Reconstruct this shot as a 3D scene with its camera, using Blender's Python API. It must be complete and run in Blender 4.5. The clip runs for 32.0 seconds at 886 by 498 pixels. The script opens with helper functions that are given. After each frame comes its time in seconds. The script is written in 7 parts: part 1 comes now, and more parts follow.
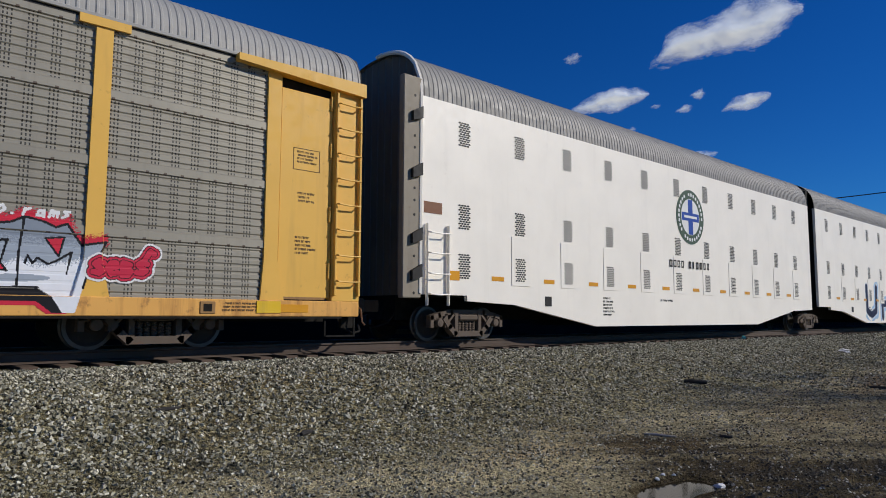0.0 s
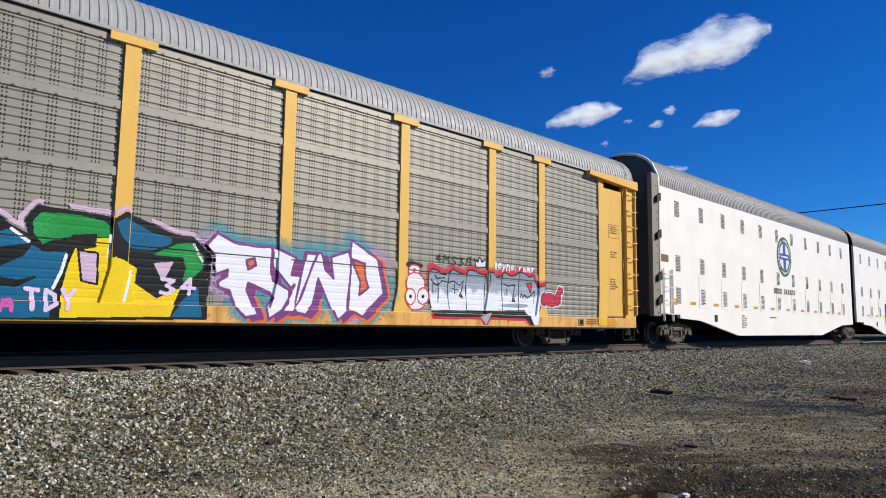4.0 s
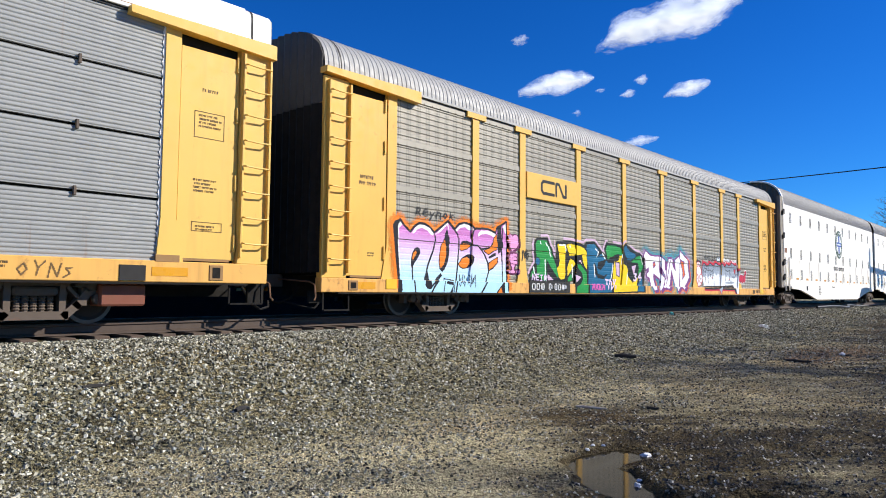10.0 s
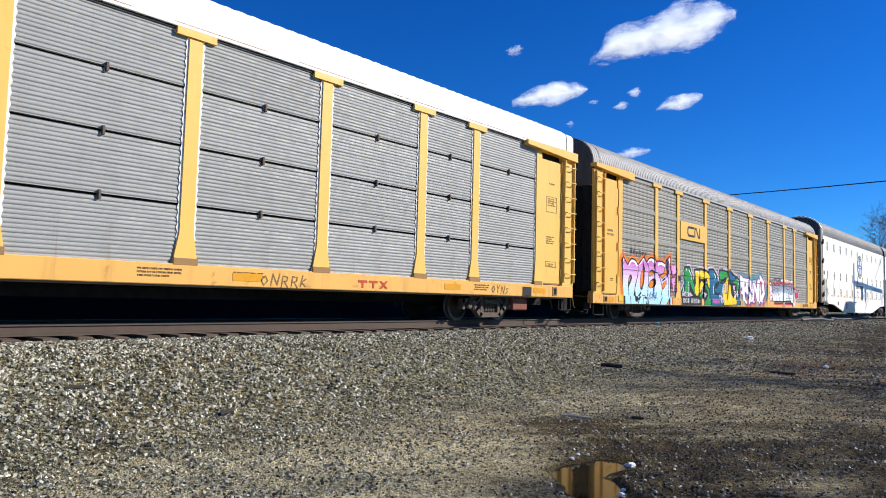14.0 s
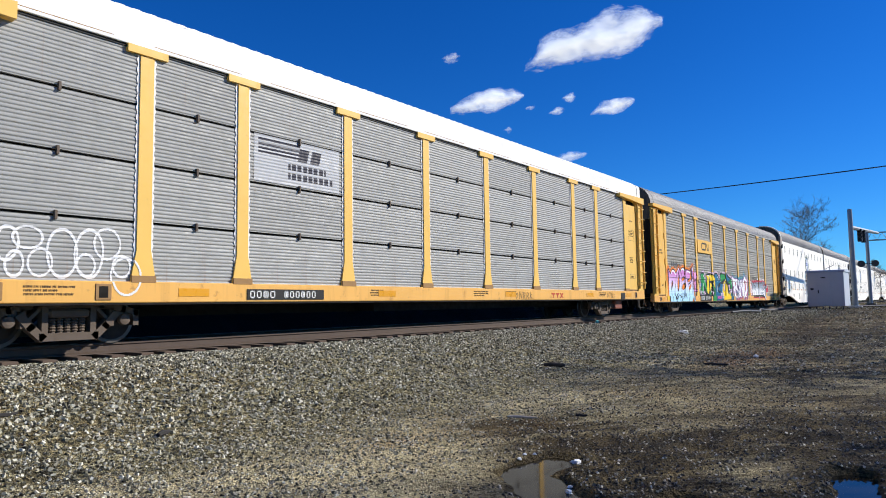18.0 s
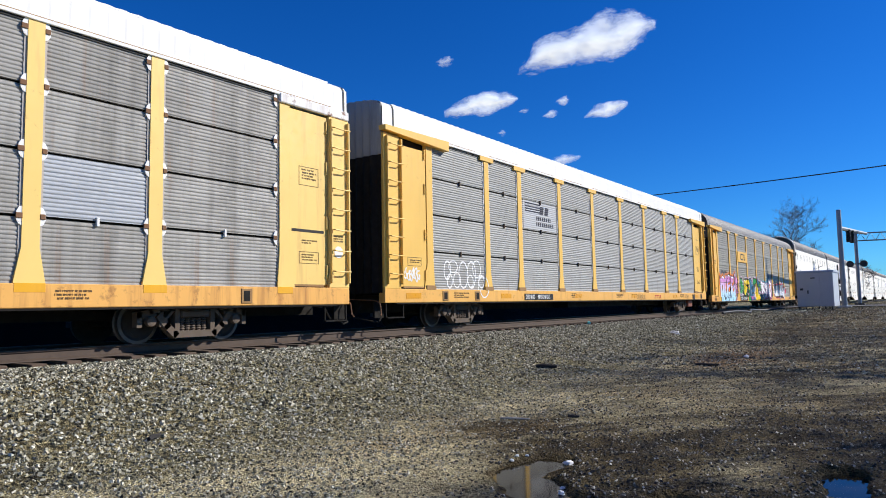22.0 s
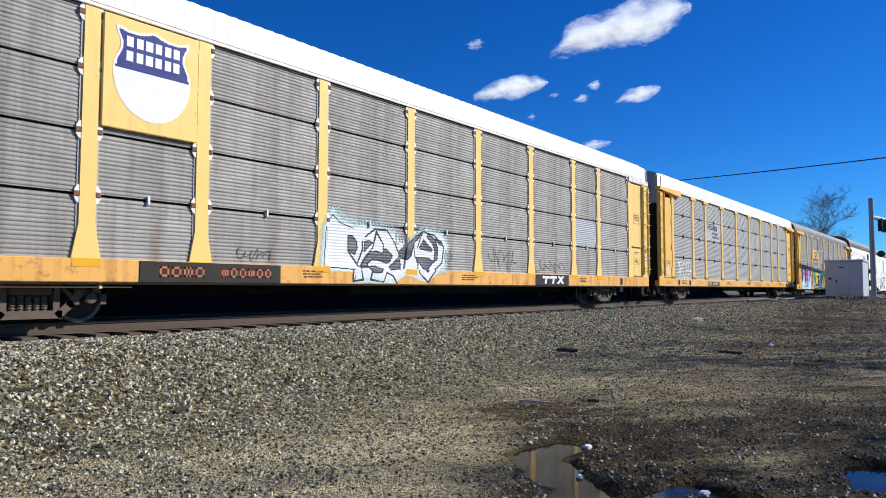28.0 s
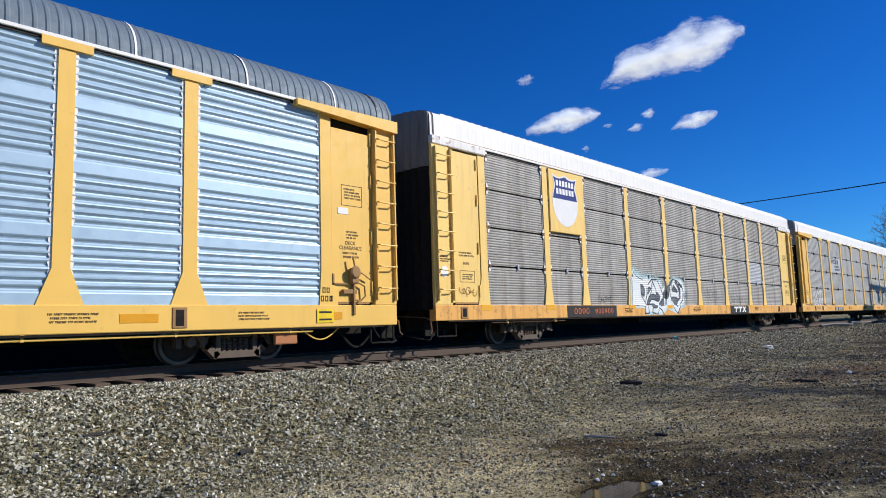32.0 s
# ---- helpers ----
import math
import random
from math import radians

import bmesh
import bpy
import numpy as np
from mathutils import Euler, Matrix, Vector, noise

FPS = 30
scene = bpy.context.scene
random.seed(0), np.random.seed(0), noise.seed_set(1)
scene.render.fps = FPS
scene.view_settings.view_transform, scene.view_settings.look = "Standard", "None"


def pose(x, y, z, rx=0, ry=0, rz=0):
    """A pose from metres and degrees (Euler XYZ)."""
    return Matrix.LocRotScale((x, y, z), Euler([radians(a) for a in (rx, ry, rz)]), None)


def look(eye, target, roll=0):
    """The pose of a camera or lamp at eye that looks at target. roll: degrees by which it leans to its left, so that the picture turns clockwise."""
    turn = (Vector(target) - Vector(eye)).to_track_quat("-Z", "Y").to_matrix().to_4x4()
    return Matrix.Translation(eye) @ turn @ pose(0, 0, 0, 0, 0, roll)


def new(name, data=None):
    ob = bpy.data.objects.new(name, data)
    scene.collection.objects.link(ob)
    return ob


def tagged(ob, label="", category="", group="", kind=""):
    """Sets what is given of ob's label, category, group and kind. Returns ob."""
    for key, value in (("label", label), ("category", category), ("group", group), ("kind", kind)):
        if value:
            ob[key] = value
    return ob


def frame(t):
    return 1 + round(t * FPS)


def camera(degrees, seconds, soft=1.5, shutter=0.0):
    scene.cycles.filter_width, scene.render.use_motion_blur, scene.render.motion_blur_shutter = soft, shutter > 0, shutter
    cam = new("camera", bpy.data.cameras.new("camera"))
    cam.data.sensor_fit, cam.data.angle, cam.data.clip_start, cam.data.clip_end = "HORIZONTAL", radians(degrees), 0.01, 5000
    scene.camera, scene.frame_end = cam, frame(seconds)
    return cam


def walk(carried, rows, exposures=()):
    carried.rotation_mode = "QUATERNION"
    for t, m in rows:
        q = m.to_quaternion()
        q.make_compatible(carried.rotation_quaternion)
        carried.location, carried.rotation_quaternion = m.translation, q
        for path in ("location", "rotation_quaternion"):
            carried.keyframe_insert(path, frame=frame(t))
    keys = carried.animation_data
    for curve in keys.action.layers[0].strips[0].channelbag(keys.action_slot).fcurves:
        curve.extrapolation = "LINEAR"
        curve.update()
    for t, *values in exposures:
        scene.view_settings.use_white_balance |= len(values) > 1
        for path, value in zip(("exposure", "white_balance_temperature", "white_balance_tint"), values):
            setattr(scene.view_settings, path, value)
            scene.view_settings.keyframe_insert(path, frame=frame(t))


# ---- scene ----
import functools

cam = camera(65.9, 32.0, soft=0.95)
EXPOSURES = [(0, -0.62), (2, -0.20), (3.5, -0.08), (5.5, 0.0), (8, 0.10), (10, 0.30), (13.5, 0.30), (16.5, 0.18), (29, 0.16), (31.2, 0.16), (32, 0.02)]
EYE = (0.0, 0.0, 1.5)
TURNS = (  # seconds, yaw, pitch, roll
    (0, -42.32, 5.55, -0.24), (0.5, -42.42, 5.49, -0.24), (1, -42.88, 5.78, -0.10),
    (1.5, -43.68, 6.08, -0.09), (2, -43.68, 6.23, -0.09), (2.5, -43.74, 6.24, -0.29),
    (3, -44.14, 6.31, -0.26), (3.5, -44.39, 6.30, -0.49), (5.5, -46.14, 6.19, -1.31),
    (6, -45.66, 5.74, -1.63), (6.5, -47.03, 5.62, -1.49), (7, -47.79, 5.11, -1.22),
    (7.5, -48.89, 4.52, -0.43), (8, -49.28, 4.12, -0.02), (8.5, -48.52, 4.25, -0.39), (9, -48.39, 3.89, 0.01),
    (9.5, -47.83, 3.66, -0.35), (10, -47.47, 3.56, -0.50), (10.5, -47.42, 3.20, -0.41),
    (11, -47.15, 3.41, 0.01), (11.5, -47.19, 3.05, 0.50), (12, -46.96, 2.94, 0.53),
    (12.5, -47.53, 3.01, 0.95), (13, -49.18, 2.16, 0.25), (13.5, -50.34, 2.06, 0.07),
    (14, -48.49, 4.12, -1.49), (14.5, -48.04, 4.98, 0.71), (16.5, -54.09, 5.88, -0.31),
    (17, -53.91, 5.63, -0.00), (17.5, -52.62, 4.93, 0.89), (18, -53.27, 4.66, 0.87),
    (18.5, -53.23, 4.62, 1.01), (19, -52.10, 4.95, 0.96), (19.5, -52.64, 5.40, 1.22),
    (20, -52.65, 5.47, 1.17), (20.5, -52.60, 5.64, 1.22), (21, -52.74, 5.58, 1.03),
    (21.5, -53.91, 5.00, 0.81), (22, -53.94, 4.80, 1.12), (22.5, -53.01, 5.27, 1.54),
    (23, -52.20, 5.00, 1.36), (23.5, -51.40, 5.46, 1.18), (24, -50.94, 5.11, 1.47),
    (24.5, -51.08, 4.94, 1.23), (25, -51.37, 4.54, 1.15), (25.5, -51.22, 4.69, 0.61),
    (27.5, -51.93, 3.17, 0.04), (28, -52.12, 3.29, -0.06), (28.5, -52.63, 2.97, 0.45),
    (29, -50.69, 3.27, 1.16), (29.5, -49.17, 3.81, 2.11), (30, -48.19, 3.29, 2.00),
    (30.5, -48.14, 3.00, 2.05), (31, -48.25, 3.20, 1.88), (31.5, -48.03, 5.50, 2.23),
    (32, -47.34, 6.32, 1.74),
)
walk(cam, [(t, pose(*EYE, 90 + p, r, y)) for t, y, p, r in TURNS], EXPOSURES)


# ---- light ----
SUN = Vector((0.612, -0.612, 0.5)).normalized()
world = bpy.data.worlds.new("world")
scene.world = world
world.use_nodes = True
wn = world.node_tree
wn.nodes.clear()
sky = wn.nodes.new("ShaderNodeTexSky")
sky.sky_type, sky.sun_disc = "NISHITA", False
sky.sun_elevation, sky.sun_rotation = math.asin(SUN.z), math.atan2(SUN.x, SUN.y)
sky.altitude, sky.air_density, sky.dust_density, sky.ozone_density = 300, 0.9, 0.15, 3.0
deep = wn.nodes.new("ShaderNodeHueSaturation")
deep.inputs["Saturation"].default_value = 1.35
bg = wn.nodes.new("ShaderNodeBackground")
bg.inputs["Strength"].default_value = 0.070
wo = wn.nodes.new("ShaderNodeOutputWorld")
wn.links.new(sky.outputs[0], deep.inputs["Color"])
tint = wn.nodes.new("ShaderNodeMix")
tint.data_type, tint.blend_type = "RGBA", "MULTIPLY"
tint.inputs[0].default_value = 1.0
tint.inputs[7].default_value = (0.34, 0.95, 1.62, 1)
wn.links.new(deep.outputs[0], tint.inputs[6])
wn.links.new(tint.outputs[2], bg.inputs[0])
wn.links.new(bg.outputs[0], wo.inputs[0])
sun = new("sun", bpy.data.lights.new("sun", "SUN"))
sun.data.energy, sun.data.angle, sun.data.color = 5.0, radians(0.5), (1.0, 0.95, 0.87)
sun.matrix_world = look(SUN * 100, (0, 0, 0))


# ---- materials ----
class Nodes:
    """A node material with short calls."""

    def __init__(self, name):
        self.m = bpy.data.materials.new(name)
        self.m.use_nodes = True
        self.t = self.m.node_tree
        self.b = self.t.nodes["Principled BSDF"]
        self.tc = self.t.nodes.new("ShaderNodeTexCoord")

    def put(self, socket, value):
        if hasattr(value, "default_value"):
            self.t.links.new(value, socket)
        else:
            socket.default_value = value

    def coords(self, scale=(1, 1, 1), which="Object", turn=0.0):
        source = self.tc.outputs[which]
        if turn:
            r = self.t.nodes.new("ShaderNodeMapping")
            r.inputs["Rotation"].default_value = (0, 0, radians(turn))
            self.t.links.new(source, r.inputs[0])
            source = r.outputs[0]
        n = self.t.nodes.new("ShaderNodeMapping")
        n.inputs["Scale"].default_value = scale
        self.t.links.new(source, n.inputs[0])
        return n.outputs[0]

    def noise(self, scale, detail=4, rough=0.55, stretch=(1, 1, 1), which="Object", turn=0.0):
        n = self.t.nodes.new("ShaderNodeTexNoise")
        n.inputs["Scale"].default_value, n.inputs["Detail"].default_value = scale, detail
        n.inputs["Roughness"].default_value = rough
        self.t.links.new(self.coords(stretch, which, turn), n.inputs["Vector"])
        return n.outputs["Fac"]

    def cells(self, scale, out="Color", which="Object", randomness=1.0, stretch=(1, 1, 1)):
        n = self.t.nodes.new("ShaderNodeTexVoronoi")
        n.inputs["Scale"].default_value, n.inputs["Randomness"].default_value = scale, randomness
        self.t.links.new(self.coords(stretch, which), n.inputs["Vector"])
        return n.outputs[out]

    def ramp(self, fac, *stops):
        n = self.t.nodes.new("ShaderNodeValToRGB")
        e = n.color_ramp.elements
        while len(e) < len(stops):
            e.new(0.5)
        for k, (p, c) in enumerate(stops):
            e[k].position, e[k].color = p, (*c, 1) if len(c) == 3 else (c[0], c[0], c[0], 1)
        self.put(n.inputs[0], fac)
        return n.outputs[0]

    def mix(self, fac, a, b, mode="MIX"):
        n = self.t.nodes.new("ShaderNodeMix")
        n.data_type, n.blend_type = "RGBA", mode
        for k, v in ((0, fac), (6, a), (7, b)):
            self.put(n.inputs[k], v if not isinstance(v, tuple) else (*v[:3], 1))
        return n.outputs[2]

    def math(self, op, a, b=0.0):
        n = self.t.nodes.new("ShaderNodeMath")
        n.operation = op
        self.put(n.inputs[0], a), self.put(n.inputs[1], b)
        return n.outputs[0]

    def random(self):
        return self.t.nodes.new("ShaderNodeObjectInfo").outputs["Random"]

    def island(self):
        return self.t.nodes.new("ShaderNodeNewGeometry").outputs["Random Per Island"]

    def bump(self, height, strength=0.3, distance=0.01):
        n = self.t.nodes.new("ShaderNodeBump")
        n.inputs["Strength"].default_value, n.inputs["Distance"].default_value = strength, distance
        self.put(n.inputs["Height"], height)
        self.t.links.new(n.outputs[0], self.b.inputs["Normal"])

    def done(self, colour, rough=0.6, metal=0.0):
        self.put(self.b.inputs["Base Color"], colour if not isinstance(colour, tuple) else (*colour[:3], 1))
        self.put(self.b.inputs["Roughness"], rough)
        self.put(self.b.inputs["Metallic"], metal)
        return self.m


def paint(name, colour, rust=0.25, rough=0.5, dirt=(0.16, 0.11, 0.07), streaks=0.3, wear=0.0):
    """Old railway paint: chalky, streaked downwards, with rusty scabs."""
    n = Nodes(name)
    c = Vector(colour)
    chalk = n.mix(n.noise(1.1, 5), tuple(c * 0.90), tuple(c * 1.07))
    run = n.ramp(n.noise(1.0, 4, 0.6, (5, 5, 0.5)), (0.55 - wear, (0, 0, 0)), (0.85 - wear, (streaks,) * 3))
    n.b.inputs["Specular IOR Level"].default_value = 0.3
    chalk = n.mix(run, chalk, dirt)
    scab = n.ramp(n.noise(5.0, 8, 0.7), (0.62 - wear, (0, 0, 0)), (0.70 - wear * 0.5, (rust,) * 3))
    chalk = n.mix(scab, chalk, (0.19, 0.075, 0.035))
    n.bump(n.noise(30, 3), 0.12, 0.004)
    return n.done(chalk, n.ramp(n.noise(7, 3), (0.3, (rough - 0.1,) * 3), (0.8, (rough + 0.2,) * 3)))


def sheet(name, light, dark, rough=0.45, metal=0.6, rust=0.3, streak=0.5, age=0.0):
    """Weathered galvanised sheet: spangle, dark runs and a little rust."""
    n = Nodes(name)
    tone = n.mix(n.noise(0.8, 6, 0.6, (1, 1, 2.5), "Object"), dark, light)
    tone = n.mix(n.math("MULTIPLY", n.random(), 0.35), tone, tuple(Vector(dark) * 0.8))
    run = n.ramp(n.noise(1.0, 8, 0.75, (2.6, 2.6, 0.16)), (0.5 - age, (0, 0, 0)), (0.78 - age, (streak,) * 3))
    tone = n.mix(run, tone, tuple(Vector(dark) * 0.55))
    old = n.ramp(n.noise(1.0, 6, 0.7, (5, 5, 0.22)), (0.62 - age, (0, 0, 0)), (0.74 - age, (rust,) * 3))
    tone = n.mix(old, tone, (0.25, 0.14, 0.085))
    n.bump(n.noise(45, 3), 0.1, 0.003)
    return n.done(tone, n.ramp(n.noise(6, 4), (0.3, (rough - 0.1,) * 3), (0.75, (rough + 0.18,) * 3)), metal)


def perforated(name, light, dark):
    """Taupe sheet punched with columns of slots in groups, as ventilated car carriers have."""
    n = Nodes(name)
    tone = n.mix(n.noise(0.8, 6, 0.6, (1, 1, 2.5)), dark, light)
    tone = n.mix(n.math("MULTIPLY", n.random(), 0.25), tone, tuple(Vector(dark) * 0.85))
    run = n.ramp(n.noise(1.0, 6, 0.7, (7, 7, 0.25)), (0.5, (0, 0, 0)), (0.78, (0.3,) * 3))
    tone = n.mix(run, tone, tuple(Vector(dark) * 0.6))
    sep = n.t.nodes.new("ShaderNodeSeparateXYZ")
    n.t.links.new(n.tc.outputs["Object"], sep.inputs[0])
    X, Z = n.math("ADD", sep.outputs[0], 20.0), sep.outputs[2]
    fract = lambda v, p: n.math("FRACT", n.math("DIVIDE", v, p))
    near = lambda v, half: n.math("LESS_THAN", n.math("ABSOLUTE", n.math("SUBTRACT", v, 0.5)), half)
    slot = n.math("MULTIPLY", near(fract(X, 0.052), 0.2), near(fract(Z, 0.0635), 0.30))
    slot = n.math("MULTIPLY", slot, n.math("LESS_THAN", fract(X, 0.312), 0.52))
    slot = n.math("MULTIPLY", slot, n.math("LESS_THAN", fract(n.math("SUBTRACT", Z, 0.8), 1.035), 0.85))
    tone = n.mix(n.math("MULTIPLY", slot, 0.93), tone, (0.02, 0.018, 0.016))
    row = fract(n.math("SUBTRACT", Z, 0.8), 1.035)
    dot = n.math("MULTIPLY", near(fract(X, 0.27), 0.09), n.math("LESS_THAN", n.math("ABSOLUTE", n.math("SUBTRACT", row, 0.865)), 0.018))
    tone = n.mix(n.math("MULTIPLY", dot, 0.8), tone, (0.06, 0.03, 0.018))
    n.bump(n.noise(45, 3), 0.1, 0.003)
    return n.done(tone, 0.5, 0.25)


YELLOW_PALE = paint("faded_yellow_paint", (0.87, 0.60, 0.185), 0.3, 0.5, (0.40, 0.22, 0.09), 0.4)
YELLOW_DEEP = paint("deep_yellow_paint", (0.82, 0.475, 0.09), 0.25, 0.5, (0.36, 0.19, 0.06), 0.25)
YELLOW = paint("yellow_paint", (0.82, 0.51, 0.115), 0.2, 0.5, (0.36, 0.20, 0.07), 0.18)
YELLOW_SILL = paint("orange_yellow_sill_paint", (0.80, 0.435, 0.105), 0.4, 0.5, (0.36, 0.17, 0.05), 0.45, 0.03)
YELLOW_OLD = paint("old_yellow_paint", (0.80, 0.42, 0.105), 0.55, 0.55, (0.33, 0.13, 0.04), 0.85, 0.06)
SHEET_NS = sheet("galvanised_sheet", (0.365, 0.367, 0.35), (0.275, 0.277, 0.265), 0.58, 0.08, 0.6, 0.22, 0.02)
SHEET_UP = sheet("dark_galvanised_sheet", (0.46, 0.45, 0.425), (0.225, 0.215, 0.195), 0.62, 0.05, 0.5, 0.75, 0.07)
SHEET_NEW = sheet("new_galvanised_sheet", (0.40, 0.42, 0.45), (0.33, 0.355, 0.39), 0.6, 0.1, 0.05, 0.1)
SHEET_CN = perforated("taupe_perforated_sheet", (0.375, 0.345, 0.28), (0.235, 0.215, 0.17))
SHEET_FB = sheet("bright_galvanised_sheet", (0.43, 0.57, 0.69), (0.33, 0.46, 0.58), 0.45, 0.3, 0.0, 0.15)
ROOF_WHITE = paint("white_roof_paint", (0.82, 0.81, 0.78), 0.12, 0.55, (0.5, 0.47, 0.43), 0.25)
ROOF_GREY = sheet("grey_roof_sheet", (0.46, 0.45, 0.425), (0.34, 0.33, 0.31), 0.6, 0.1, 0.15, 0.3)
ROOF_BLUE = sheet("blue_grey_roof_sheet", (0.17, 0.22, 0.27), (0.12, 0.16, 0.20), 0.65, 0.2, 0.03, 0.25)
ROOF_BN = sheet("slate_roof_sheet", (0.37, 0.355, 0.325), (0.28, 0.268, 0.25), 0.6, 0.1, 0.15, 0.35)
CHIPPED = paint("chipped_white_paint", (0.80, 0.79, 0.77), 0.95, 0.55, (0.3, 0.2, 0.14), 0.5, 0.07)
WHITE = paint("white_car_paint", (0.96, 0.90, 0.79), 0.06, 0.5, (0.60, 0.54, 0.46), 0.15)
WHITE.node_tree.nodes["Principled BSDF"].inputs["Specular IOR Level"].default_value = 0.6
EDGE = paint("pale_zinc_edge", (0.80, 0.78, 0.76), 0.6, 0.5, (0.40, 0.27, 0.20), 0.4)
ZINC = paint("dull_zinc_strip", (0.42, 0.39, 0.36), 0.5, 0.5, (0.22, 0.13, 0.09), 0.6)
BLACK = paint("black_underframe", (0.011, 0.009, 0.007), 0.06, 0.85, (0.02, 0.016, 0.012), 0.3)
# grime plus painted shade: near black so gaps between cars and panels stay dark
END_DARK = paint("grime_and_shade_wall", (0.014, 0.012, 0.010), 0.08, 0.85, (0.008, 0.007, 0.006), 0.5)
END_SOOT = paint("sooty_end_cap", (0.085, 0.08, 0.072), 0.3, 0.7, (0.04, 0.038, 0.035), 0.7)
END_BROWN = paint("brown_grey_end", (0.14, 0.125, 0.105), 0.2, 0.7, (0.05, 0.045, 0.04), 0.5)
END_MID = paint("weathered_end_cap", (0.20, 0.20, 0.195), 0.4, 0.65, (0.03, 0.028, 0.025), 0.8)
END_GREY = paint("grey_end_cap", (0.36, 0.36, 0.35), 0.25, 0.6, (0.08, 0.075, 0.07), 0.6)
POST_GREY = paint("brown_grey_corner_post", (0.30, 0.26, 0.20), 0.3, 0.6, (0.15, 0.12, 0.09), 0.6)
PLACARD = paint("red_brown_placard", (0.24, 0.11, 0.06), 0.1, 0.6, (0.14, 0.08, 0.05), 0.3)
CAST = paint("cast_steel", (0.125, 0.095, 0.072), 0.5, 0.75, (0.06, 0.045, 0.035), 0.4)
INK = paint("black_stencil", (0.022, 0.020, 0.018), 0.0, 0.6, (0.06, 0.05, 0.04), 0.1)
FADED = paint("faded_stencil", (0.13, 0.075, 0.030), 0.0, 0.6, (0.25, 0.15, 0.05), 0.4)
RUSTY = paint("rust_brown_iron", (0.20, 0.105, 0.055), 0.6, 0.75, (0.08, 0.05, 0.03), 0.5)
GRIME = paint("brown_road_grime", (0.33, 0.19, 0.075), 0.3, 0.7, (0.14, 0.08, 0.04), 0.6)
ORANGE = paint("orange_touch_up", (0.80, 0.40, 0.02), 0.1, 0.45, (0.4, 0.18, 0.03), 0.3)
CHALK = paint("white_stencil", (0.82, 0.82, 0.8), 0.0, 0.6, (0.5, 0.5, 0.48), 0.1)
RED_INK = paint("red_stencil", (0.50, 0.07, 0.03), 0.0, 0.6, (0.25, 0.06, 0.04), 0.2)
BLUE_INK = paint("navy_enamel", (0.025, 0.075, 0.36), 0.0, 0.4, (0.03, 0.03, 0.08), 0.1)
AMBER = paint("amber_reflector", (0.72, 0.33, 0.02), 0.05, 0.3, (0.4, 0.2, 0.03), 0.15)
OLIVE = paint("green_emblem", (0.06, 0.10, 0.06), 0.0, 0.5, (0.05, 0.06, 0.05), 0.1)


def steel():
    n = Nodes("wheel_tread_steel")
    return n.done(n.mix(n.noise(8, 4), (0.10, 0.09, 0.08), (0.20, 0.185, 0.17)), 0.45, 0.6)


TREAD = steel()
WHEEL_DARK = paint("grimy_wheel", (0.05, 0.042, 0.036), 0.3, 0.75, (0.02, 0.017, 0.014), 0.3)


